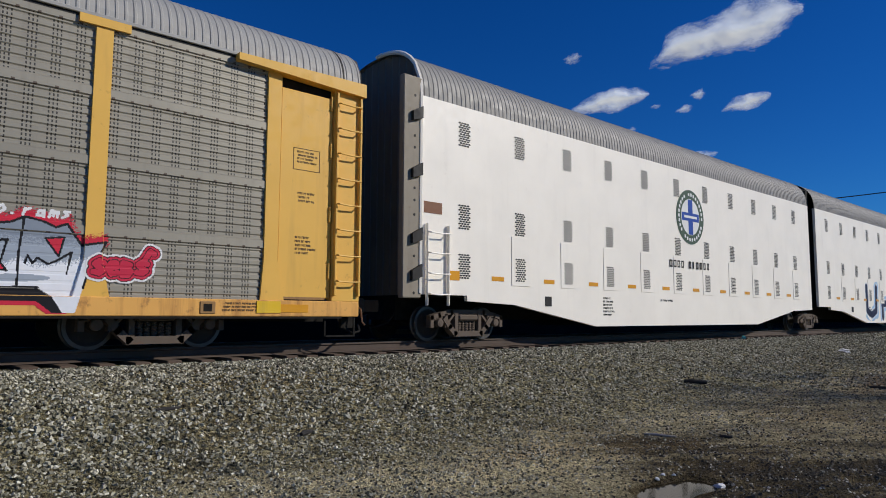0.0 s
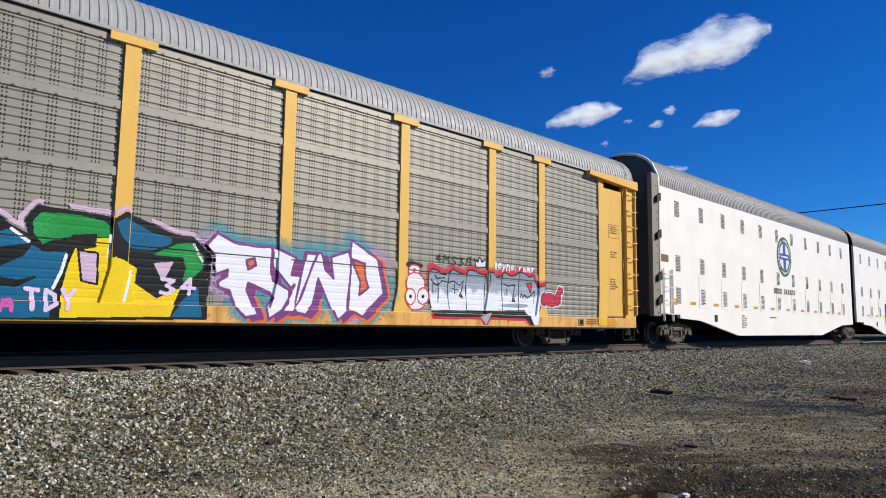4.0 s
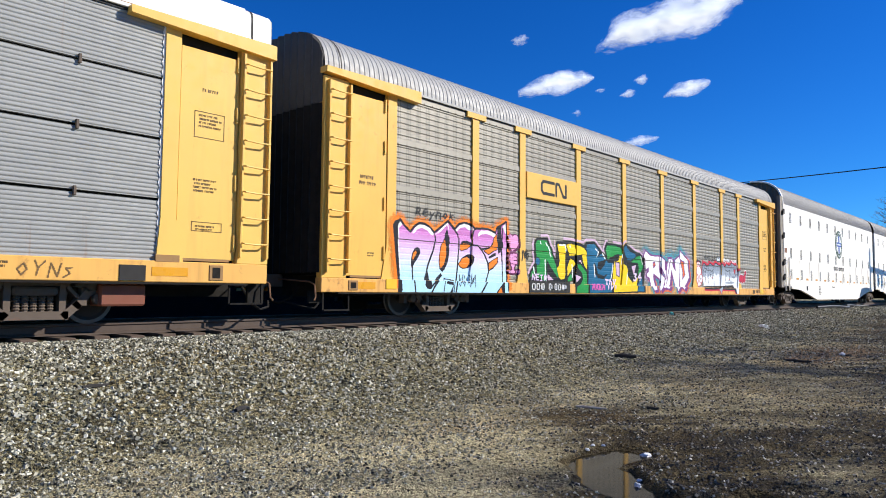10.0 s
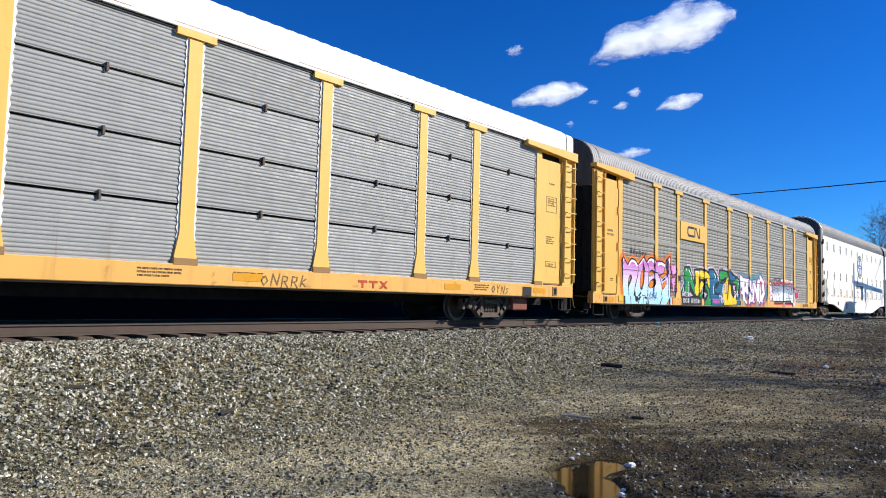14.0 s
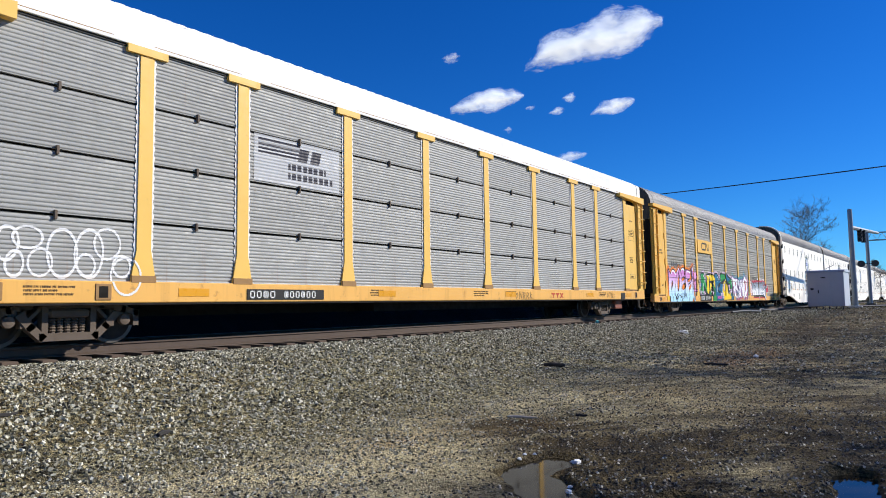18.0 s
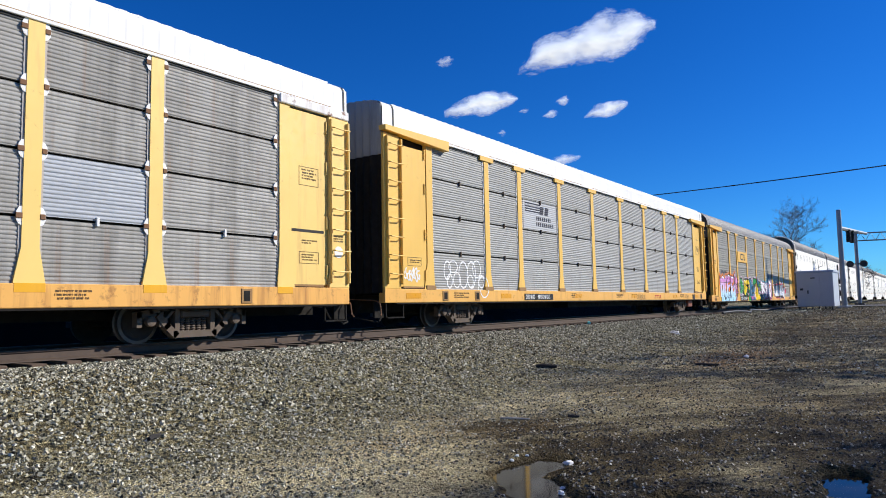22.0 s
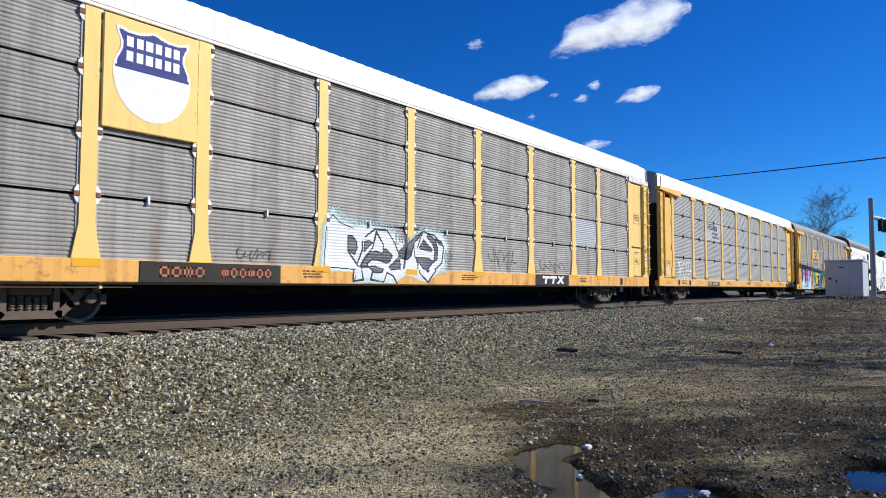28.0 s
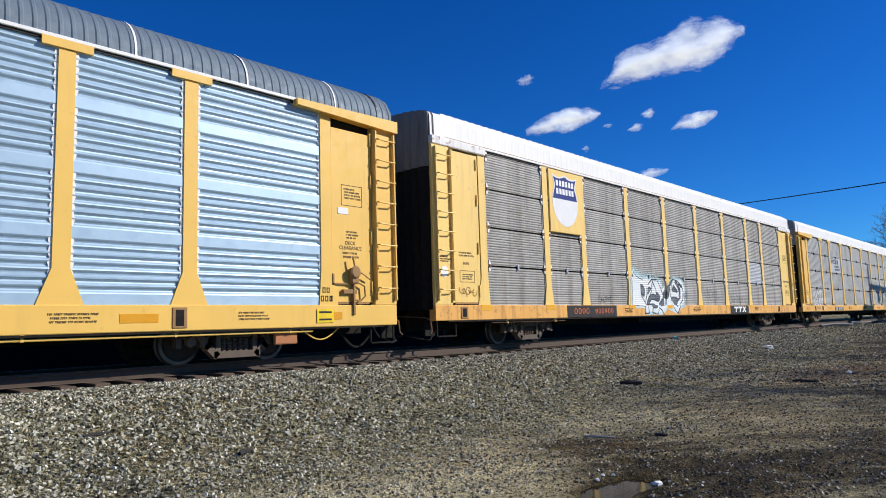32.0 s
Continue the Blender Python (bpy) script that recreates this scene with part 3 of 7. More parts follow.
def roof_shape(x0, x1, rise, pitch, depth, halfwidth=1.50, eave=EAVE):
    s = Shape()
    across = [-math.cos(math.pi * k / 30) for k in range(31)]
    n = max(2, int((x1 - x0) / pitch))
    xs, lift = [], []
    for k in range(n):
        for f, d in ((0.0, 0.0), (0.55, 0.0), (0.66, depth), (0.88, depth)):
            xs.append(x0 + (x1 - x0) * (k + f) / n)
            lift.append(d)
    xs.append(x1), lift.append(0)
    ring = len(across)
    for x, d in zip(xs, lift):
        s.v += [(x, v * (halfwidth + d * abs(v)), eave + arch(v, rise) + d * (1 - abs(v))) for v in across]
    s.f += [(i * ring + k, (i + 1) * ring + k, (i + 1) * ring + k + 1, i * ring + k + 1) for i in range(len(xs) - 1) for k in range(ring - 1)]
    return s


def end_shape(x, face, rise, z0, z1=None, halfwidth=1.46, eave=EAVE, ribs=True):
    """End wall with upright ribs, under the arched roof, from z0 up to z1."""
    s = Shape()
    w = halfwidth
    ys = np.linspace(-w, w, 25)
    for y in ys:
        top = eave + arch(y / 1.5, rise) - 0.02
        s.v += [(x + face * (0.06 if ribs and int((y + 9) / 0.13) % 2 else 0.0), y, z0), (x + face * (0.06 if ribs and int((y + 9) / 0.13) % 2 else 0.0), y, top if z1 is None else min(z1, top))]
    s.f += [(2 * i, 2 * i + 2, 2 * i + 3, 2 * i + 1) for i in range(24)]
    k = len(s.v)
    s.v += [(p[0] - face * 0.25, p[1], p[2]) for p in s.v]
    s.f += [(k + 2 * i, k + 2 * i + 1, k + 2 * i + 3, k + 2 * i + 2) for i in range(24)]
    s.f += [(2 * i + 1, 2 * i + 3, k + 2 * i + 3, k + 2 * i + 1) for i in range(24)]
    s.f += [(0, 1, k + 1, k), (48, k + 48, k + 49, 49)]
    return s


# profiles of the side panels: depth at a height within the side, in metres proud of SIDE
def depth_fine(z):
    """Narrow pressed grooves, every third one deeper."""
    u = ((z - 1.0) / 0.985 % 1.0) * 15
    g = u % 1.0 - 0.5
    return 0.004 - (0.014 if int(u) % 3 == 1 else 0.0105) * math.exp(-(g / 0.20) ** 2)


def depth_wide(z):
    w = ((z - 1.0) / 0.985) % 1.0
    if w < 0.17:
        return 0.022
    return 0.005 + 0.017 * math.cos(2 * math.pi * (w - 0.17) / 0.83 * 7)


def depth_perf(z):
    w = ((z - 0.8) / 1.035) % 1.0
    if w > 0.86:
        return 0.022
    g = (w / 0.86 * 7) % 1.0
    return -0.014 if 0.36 < g < 0.64 else 0.0


def profile(depth, z0, z1, step):
    n = int(round((z1 - z0) / step))
    return [(z0 + (z1 - z0) * k / n, depth(z0 + (z1 - z0) * k / n)) for k in range(n + 1)]


def panel_shape(width, prof):
    """A pressed sheet with a folded back edge."""
    s = Shape()
    n = len(prof)
    for x in (-width / 2, width / 2):
        s.v += [(x, SIDE - d, z) for z, d in prof]
        s.v += [(x, SIDE + 0.06, prof[0][0]), (x, SIDE + 0.06, prof[-1][0])]
    m = n + 2
    s.f += [(k, k + m, k + m + 1, k + 1) for k in range(n - 1)]
    s.f += [(n, n + m, m, 0), (n - 1, n - 1 + m, n + 1 + m, n + 1)]
    return s


def post_shape(z0, z1, flare, cap):
    s = Shape()
    b = 0.55
    f = flare
    s.prism([(-0.12 - f * 0.42, z0), (0.12 + f * 0.42, z0), (0.125, z0 + b), (0.12, z1), (-0.12, z1), (-0.125, z0 + b)], -1.510, -1.44)
    if cap:
        s.box(-0.36, 0.36, -1.54, -1.44, z1 - 0.13, z1)
    return s


SHARED = {}


def shared(key, make, material):
    if key not in SHARED:
        SHARED[key] = fixed(make().mesh(key.split("|")[0], material))
    return SHARED[key]


def band(s, points, width, y0, y1):
    """A flat cast bar of even width along points (x, z), from y0 to y1."""
    for (ax, az), (bx, bz) in zip(points[:-1], points[1:]):
        d = math.hypot(bx - ax, bz - az)
        ux, uz = (bx - ax) / d * width * 0.35, (bz - az) / d * width * 0.35
        nx, nz = -(bz - az) / d * width / 2, (bx - ax) / d * width / 2
        s.prism([(ax - ux - nx, az - uz - nz), (bx + ux - nx, bz + uz - nz), (bx + ux + nx, bz + uz + nz), (ax - ux + nx, az - uz + nz)], y0, y1)


def truck(car, x):
    """Cast side frames, bolster and springs on two turning wheelsets."""
    s = Shape()
    for y0, y1 in ((-1.23, -1.08), (1.08, 1.23)):
        band(s, [(x - 1.08, 0.50), (x - 0.86, 0.56), (x - 0.50, 0.63), (x + 0.50, 0.63), (x + 0.86, 0.56), (x + 1.08, 0.50)], 0.10, y0, y1)
        band(s, [(x - 0.70, 0.47), (x - 0.56, 0.30), (x - 0.40, 0.15), (x + 0.40, 0.15), (x + 0.56, 0.30), (x + 0.70, 0.47)], 0.12, y0 - 0.02, y1)
        for k in (-1, 1):
            band(s, [(x + k * 0.36, 0.18), (x + k * 0.36, 0.60)], 0.09, y0 - 0.01, y1)
            band(s, [(x + k * 1.07, 0.52), (x + k * 1.07, 0.32)], 0.09, y0, y1)
            band(s, [(x + k * 0.66, 0.55), (x + k * 0.66, 0.32)], 0.08, y0, y1)
            band(s, [(x + k * 0.44, 0.56), (x + k * 0.60, 0.40)], 0.05, y0, y1)
    s.box(x - 0.30, x + 0.30, -1.26, 1.26, 0.44, 0.57, 0.03)
    frame_ob = part("truck", s, CAST, car, "rust-brown cast bogie frame")
    for dx in (-0.22, -0.11, 0.0, 0.11, 0.22):
        coil = Shape().lathe([(0.04, 0)] + [(0.055 if k % 2 else 0.038, 0.012 + k * 0.021) for k in range(10)] + [(0.04, 0.22)], (x + dx, -1.15, 0.21), "z", 10)
        part("spring", coil, CAST, frame_ob)
    for k in (-1, 1):
        box = Shape().lathe([(0.04, -0.02), (0.085, -0.01), (0.095, 0.05), (0.08, 0.10)], (x + k * 0.865, -1.26, WHEEL_R + 0.02), "y", 14)
        box.box(x + k * 0.865 - 0.15, x + k * 0.865 + 0.15, -1.20, -1.05, WHEEL_R + 0.06, WHEEL_R + 0.17, 0.02)
        part("axle_box", box, CAST, frame_ob)
        wheel = Shape()
        for side in (-1, 1):
            prof = [(0.07, 0.10), (0.09, 0.06), (0.27, 0.05), (0.315, 0.075), (0.372, 0.07), (0.37, -0.03), (0.395, -0.05), (0.395, -0.075), (0.31, -0.07), (0.27, -0.03), (0.09, -0.04), (0.07, -0.09)]
            wheel.lathe([(r, side * 0.76 + side * a) for r, a in prof], (0, 0, 0), "y", 30)
            for j in range(6):
                w = j * math.pi / 3
                wheel.box(0.20 * math.cos(w) - 0.025, 0.20 * math.cos(w) + 0.025, side * 0.76 + 0.05 * side - 0.01, side * 0.76 + 0.05 * side + 0.012, 0.20 * math.sin(w) - 0.025, 0.20 * math.sin(w) + 0.025)
        wheel.lathe([(0.075, -0.98), (0.075, 0.98)], (0, 0, 0), "y", 10)
        me = shared("wheelset", lambda: wheel, WHEEL_DARK)
        if len(me.materials) < 2:
            me.materials.append(TREAD)
            for p in me.polygons:
                if math.hypot(p.center.x, p.center.z) > 0.325 and abs(p.center.y) > 0.7:
                    p.material_index = 1
        ob = part("wheelset", me, None, frame_ob, at=(x + k * 0.865, 0, WHEEL_R))
        AXLES.append(ob)
    return frame_ob


def ladder(car, x0, x1, z0, z1, n, y, material, label="yellow steel end ladder", rail_w=0.05):
    s = Shape()
    for x in (x0, x1):
        s.box(x - rail_w / 2, x + rail_w / 2, y - 0.04, y + 0.04, z0, z1, 0.008)
    ob = part("ladder", s, material, car, label)
    for k in range(n):
        z = z0 + (z1 - z0) * (k + 0.55) / n
        rung = Shape().tube([(x0, y, z + 0.02), (x0 + 0.03, y - 0.10, z), ((x0 + x1) / 2, y - 0.10, z - 0.01), (x1 - 0.03, y - 0.10, z), (x1, y, z + 0.02)], 0.016, 6)
        part("rung", rung, material, ob)
    return ob


def small_print(x, z, lines, w, h, y):
    """Rows of words too small to read: short bars the size of their letters."""
    s = Shape()
    r = random.Random(int(x * 100 + z * 1000))
    for k in range(lines):
        a = x + w * r.uniform(0, 0.08)
        end = x + w * r.uniform(0.65, 1.0)
        low = z - k * h * 1.75 - h
        while a < end:
            for _ in range(r.randint(2, 7)):
                g = h * r.uniform(0.4, 0.62)
                s.box(a, a + g * 0.45, y - 0.002, y + 0.001, low, low + h)
                s.box(a + g * 0.45, a + g, y - 0.002, y + 0.001, low + h * r.choice((0.0, 0.38, 0.7)), low + h * r.choice((0.85, 1.0)))
                a += g + h * 0.2
            a += h * 0.45
    return s


def outline_box(s, x0, x1, z0, z1, y, t=0.015):
    for a in ((x0, x1, z0, z0 + t), (x0, x1, z1 - t, z1), (x0, x0 + t, z0, z1), (x1 - t, x1, z0, z1)):
        s.box(a[0], a[1], y - 0.003, y + 0.001, a[2], a[3])
    return s


def coupler(car, x, face):
    s = Shape().box(min(x, x + face * 0.62), max(x, x + face * 0.62), -0.12, 0.12, 0.62, 0.88, 0.02)
    s.box(min(x + face * 0.45, x + face * 0.72), max(x + face * 0.45, x + face * 0.72), -0.2, 0.2, 0.58, 0.92, 0.03)
    part("coupler", s, CAST, car, "rusty cast-steel coupler")
    hose = Shape().tube([(x + face * 0.05, -0.75, 0.62), (x + face * 0.22, -0.72, 0.40), (x + face * 0.42, -0.6, 0.30), (x + face * 0.66, -0.3, 0.36)], 0.025, 6)
    part("air_hose", hose, BLACK, car)


def autorack(kind, label, sheet_mat, roof_mat, yellow, depth, panel_z, sill, step, flare, cap, rise, roof_pitch, roof_depth, cap_mat, rows=4):
    """Enclosed car carrier: sill, posts, pressed side panels, end doors, ladders, arched roof, trucks."""
    car = thing("autorack_car", label, "railcar", "cars of the freight train")
    z0, z1 = panel_z
    # body behind the panels, near black in place of the shade inside the gaps, deck and far side
    body = Shape().box(-HALF + 0.3, HALF - 0.3, -1.38, 1.44, 0.86, EAVE + 0.02)
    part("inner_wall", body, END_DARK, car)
    under = Shape().box(-HALF + 0.1, HALF - 0.1, -0.45, 0.45, 0.42, 0.86)
    for k in range(-6, 7):
        under.box(k * 2.0 - 0.06, k * 2.0 + 0.06, -1.40, 1.40, 0.62, 0.80)
    under.box(-3.0, 3.0, -1.1, -0.5, 0.42, 0.62)
    part("underframe", under, BLACK, car, "black centre sill and cross bearers")
    s = Shape().box(-HALF, HALF, -1.53, -1.33, sill[0], sill[1], 0.012)
    s.box(-HALF, HALF, 1.33, 1.53, sill[0], sill[1])
    side_sill = part("side_sill", s, {"ns": YELLOW_SILL, "fb": yellow}.get(kind, YELLOW_OLD), car, "yellow side sill with rust stains")
    lip = Shape().box(-HALF + 0.4, HALF - 0.4, -1.56, -1.40, sill[0] - 0.035, sill[0] - 0.004)
    part("sill_lip", lip, BLACK, car)
    # panels between posts
    edges = [-11.83, *POSTS, 11.83]
    lap = 0.021 if kind in ("ns", "up") else 0.0
    for a, b in zip(edges[:-1], edges[1:]):
        w = round(b - a, 2)
        for k in range(rows):
            pa, pb = z0 + (z1 - z0) * k / rows, z0 + (z1 - z0) * (k + 1) / rows
            me = shared(f"panel|{kind}{w}{k}", lambda: panel_shape(w, profile(depth, pa + lap * (k > 0), pb - lap, step)), sheet_mat)
            if kind == "up" and k == 1 and a == 7.07:
                me = shared("panel|new", lambda: panel_shape(w, profile(depth, pa + lap, pb - lap, step)), SHEET_NEW)
            part("panel", me, None, car, at=((a + b) / 2, 0, 0))
            if kind in ("ns", "up") and w > 1.5 and k < (4 if kind == "ns" else 2) and k > 0:
                clip = shared(f"clip|{kind}{k}", lambda: Shape().box(-0.022, 0.022, SIDE - 0.05, SIDE, pa - 0.07, pa + 0.07, 0.006), CAST if kind == "ns" else CHALK)
                part("latch", clip, None, car, at=((a + b) / 2, 0, 0))
    if kind != "cn":
        teeth = [(0.0, z0)] + [((0.046 if kind == "up" else 0.058) if k % 2 else (0.040 if kind == "up" else 0.034), z0 + 0.03 + k * 0.082) for k in range(int((z1 - z0) / 0.082))] + [(0.0, z1)]
        for a, b in zip(edges[:-1], edges[1:]):
            for x, side_ in ((a + (0.12 if a in POSTS else 0.1), 1), (b - (0.12 if b in POSTS else 0.1), -1)):
                me = shared(f"edge_strip|{kind}{side_}", lambda: Shape().prism([(side_ * p, q) for p, q in teeth], SIDE - 0.016, SIDE - 0.006), EDGE if kind != "up" else ZINC)
                part("edge_strip", me, None, car, at=(x, 0, 0))
    for x in POSTS:
        me = shared(f"post|{kind}", lambda: post_shape(sill[1] - 0.02, EAVE, flare, cap), yellow)
        part("post", me, None, car, at=(x, 0, 0))
    if kind in ("ns", "up"):
        for x in (-11.85, *POSTS, 11.85):
            f = 0.215 if abs(x) < 11 else 0.20
            foot = shared(f"post_foot|{kind}{f}", lambda: Shape().box(-f, f, -1.5345, -1.50, sill[1] - (0.13 if kind == "up" else 0.015), sill[1] + (0.005 if kind == "up" else 0.10), 0.004), ORANGE if kind == "up" else GRIME)
            part("post_foot", foot, None, car, at=(x, 0, 0))
    for x in {"cn": (10.75, -12.9), "ns": (-11.25, -9.7, 12.7), "up": (-12.7, 10.9), "fb": (8.85, -8.85)}[kind]:
        pocket = Shape().box(x - 0.13, x + 0.13, -1.545, -1.50, sill[0] + 0.04, sill[1] - 0.04, 0.01)
        ob = part("stake_pocket", pocket, GRIME, car, "grimy stake pocket in the sill")
        part("pocket_mouth", Shape().box(x - 0.07, x + 0.07, -1.549, -1.54, sill[0] + 0.08, sill[1] - 0.08), BLACK, ob)
    if kind in ("up", "fb"):
        xa, xb = (-11.6, -8.3) if kind == "up" else (-11.5, 11.5)
        pipe = Shape().tube([(xa, -1.50, sill[0] - 0.075), (xb, -1.50, sill[0] - 0.075)], 0.014 if kind == "up" else 0.02, 8)
        ob = part("brake_pipe", pipe, RUSTY if kind == "up" else yellow, car, "long pipe slung under the sill")
        for k in range(-5, 6):
            if xa < k * 2.2 < xb:
                part("hanger", Shape().box(k * 2.2 - 0.025, k * 2.2 + 0.025, -1.525, -1.475, sill[0] - 0.10, sill[0] + 0.02, 0.004), yellow, ob)
    if kind == "up":
        half = [(0.0, -0.145), (0.045, -0.13), (0.08, -0.07), (0.088, 0.0), (0.08, 0.07), (0.045, 0.13), (0.0, 0.145)]
        for x in (-11.66, *POSTS, 11.66):
            for k in range(1, 5):
                for sx in ((-1, 1) if abs(x) < 11 else (-1 if x > 0 else 1,)):
                    z = 1.0 + 0.985 * k - (0.13 if k == 4 else 0.0)
                    me = shared(f"bracket|{sx}", lambda: Shape().prism([(sx * p, q) for p, q in half], SIDE - 0.032, SIDE - 0.012), CHIPPED)
                    ob = part("bracket", me, None, car, at=(x + sx * (0.118 if abs(x) < 11 else 0.0), 0, z))
                    bolt = shared(f"bolt|{sx}", lambda: Shape().box(min(0, sx * 0.10), max(0, sx * 0.08), SIDE - 0.05, SIDE - 0.03, -0.04, 0.04, 0.008), RUSTY)
                    part("bolt", bolt, None, ob)
    # ends
    for face in (-1, 1):
        xa, xb = sorted((face * 11.72, face * 11.98))
        post = Shape().prism([(xa - (0.14 if face < 0 else 0.05), sill[1]), (xb + (0.14 if face > 0 else 0.05), sill[1]), (xb, sill[1] + 0.7), (xb, EAVE), (xa, EAVE), (xa, sill[1] + 0.7)], -1.512, -1.40)
        part("end_post", post, yellow, car)
        xa, xb = sorted((face * 11.985, face * 13.07))
        door = Shape().box(xa, xb, -1.49, -1.40, sill[1] + 0.05, EAVE - (0.34 if cap else 0.2), 0.015)
        door_ob = part("side_door", door, yellow, car, "plain yellow end door")
        for z in (1.35, 2.4, 3.6, 4.5):
            me = shared(f"hinge|{kind}", lambda: Shape().box(-0.02, 0.02, -1.525, -1.48, -0.14, 0.14, 0.005), yellow)
            part("hinge", me, None, door_ob, at=(13.03 if face > 0 else -12.06, 0, z))
        # stencilled notices: rows (x, z, lines, width, height) and frames (x, z0, z1)
        xa, xb = sorted((face * 12.05, face * 12.955))
        rows_, frames_ = {("cn", 1): (((0.26, 3.5, 4, 0.42, 0.035), (0.3, 2.75, 3, 0.3, 0.04), (0.25, 1.95, 5, 0.4, 0.04)), ((0.2, 3.15, 3.55),)),
                          ("cn", -1): (((0.2, 2.95, 2, 0.5, 0.075), (0.45, 1.35, 2, 0.2, 0.03)), ()),
                          ("ns", 1): (((0.3, 3.95, 1, 0.4, 0.055), (0.26, 3.5, 4, 0.42, 0.035), (0.2, 2.4, 4, 0.45, 0.035), (0.26, 1.62, 2, 0.4, 0.03)), ((0.2, 3.1, 3.55), (0.2, 1.52, 1.68))),
                          ("ns", -1): (((0.24, 1.74, 2, 0.45, 0.03),), ((0.18, 1.58, 1.80),)),
                          ("up", 1): (((0.26, 3.5, 4, 0.42, 0.035), (0.25, 2.0, 2, 0.4, 0.03), (0.26, 1.70, 3, 0.4, 0.03)), ((0.2, 3.15, 3.55), (0.2, 1.5, 1.75))),
                          ("up", -1): (((0.12, 2.28, 2, 0.6, 0.04), (0.3, 2.03, 1, 0.25, 0.06), (0.25, 1.75, 3, 0.4, 0.03)), ((0.18, 1.55, 1.83),)),
                          ("fb", 1): (((0.26, 3.38, 4, 0.42, 0.035), (0.3, 2.50, 3, 0.28, 0.035), (0.2, 2.07, 2, 0.45, 0.045)), ((0.2, 3.02, 3.45),)),
                          ("fb", -1): (((0.26, 3.5, 4, 0.42, 0.035), (0.25, 2.3, 4, 0.4, 0.04)), ((0.2, 3.15, 3.55),))}[(kind, face)]
        for x, z, lines, w, h in rows_:
            part("stencil", small_print(xa + x, z, lines, w, h, -1.492), FADED, door_ob, "faded brown-black stencilling")
        for x, za, zb in frames_:
            part("notice_frame", outline_box(Shape(), xa + x, xa + x + 0.55, za, zb, -1.492, 0.010), FADED, door_ob)
        part("door_edge", Shape().box(xa, xb, -1.496, -1.47, sill[1] + 0.02, sill[1] + 0.065), GRIME, door_ob)
        if kind == "up" and face > 0:
            part("door_gap", Shape().box(xa, xb, -1.494, -1.47, 2.16, 2.22), INK, door_ob)
        if kind == "up":
            part("sticker", Shape().lathe([(0.13, 0.0), (0.13, 0.004)], (face * 13.36, -1.538, 1.78), "y", 20), CHALK, door_ob, "round white sticker")
            part("corner_print", small_print(face * 13.36 - 0.17, 2.14, 3, 0.34, 0.03, -1.533), FADED, door_ob)
        xa, xb = sorted((face * 13.02, face * HALF))
        corner = Shape().box(xa + (0.06 if face > 0 else 0), xb - (0.06 if face < 0 else 0), -1.53, -1.36, sill[1], EAVE - 0.15, 0.01)
        part("corner_plate", corner, yellow, car)
        ladder(car, xa + 0.10, xb - 0.05, sill[1] + 0.1, EAVE - 0.22, 8, -1.56, yellow)
        if cap:
            xa, xb = sorted((face * 11.1, face * (HALF + 0.03)))
            head = Shape().prism([(xa, EAVE - 0.10), (xb, EAVE - 0.20), (xb, EAVE + 0.06), (xa, EAVE + 0.02)], -1.64, -1.42)
            part("header", head, yellow, car)
        else:
            xa, xb = sorted((face * 11.7, face * HALF))
            part("header", Shape().box(xa, xb, -1.56, -1.40, EAVE - 0.16, EAVE + 0.04, 0.02), CHIPPED, car, "chipped white end flashing")
        xe = face * (HALF + 0.02)
        part("end_door", end_shape(xe, face, rise, 0.9, 4.25), END_DARK, car, "ribbed end doors, grimy and coloured near black for shade")
        part("end_cap", end_shape(xe, face, rise, 4.26), cap_mat, car)
        step_ = Shape()
        xa, xb = sorted((face * 12.98, face * 13.62))
        for x in (xa, xb):
            step_.box(x - 0.015, x + 0.015, -1.50, -1.47, sill[0] - 0.36, sill[0])
        step_.box(xa, xb, -1.53, -1.44, sill[0] - 0.37, sill[0] - 0.34)
        part("stirrup_step", step_, BLACK, car)
        coupler(car, face * (HALF - 0.1), face)
        xl = face * (HALF + 0.10)
        lever = Shape().tube([(xl, -0.25, 0.78), (xl, -1.30, 0.72), (xl, -1.46, 0.66), (xl, -1.50, 0.42), (xl + face * 0.05, -1.52, 0.36)], 0.016, 6)
        part("uncoupling_lever", lever, RUSTY, car, "rusty bent uncoupling lever")
        bracket_ = Shape().box(min(xl - face * 0.34, xl), max(xl - face * 0.34, xl), -1.28, -1.22, 0.30, sill[0] + 0.02, 0.01)
        bracket_.tube([(xl - face * 0.30, -1.25, 0.34), (xl - face * 0.10, -1.32, 0.20), (xl + face * 0.12, -1.25, 0.24), (xl + face * 0.34, -0.9, 0.34)], 0.022, 6)
        part("brake_hose_bracket", bracket_, BLACK, car, "black hose bracket with drooping hose")
    if kind == "fb":
        brake = Shape().box(12.40, 12.62, -1.60, -1.48, 1.42, 1.74, 0.03).box(11.98, 12.36, -1.53, -1.48, 1.40, 1.44, 0.008).box(11.98, 12.03, -1.53, -1.48, 1.40, 1.62, 0.008)
        brake.box(12.22, 12.58, -1.56, -1.48, 1.22, 1.31, 0.012).box(12.47, 12.53, -1.57, -1.50, 0.80, 1.42, 0.01).lathe([(0.10, -0.02), (0.13, 0.0), (0.10, 0.03)], (12.50, -1.62, 1.66), "y", 14)
        brake.tube([(12.50, -1.60, 1.70), (12.46, -1.61, 1.86), (12.44, -1.60, 1.95)], 0.018).tube([(12.62, -1.58, 1.68), (12.80, -1.58, 1.58), (12.92, -1.57, 1.52)], 0.014)
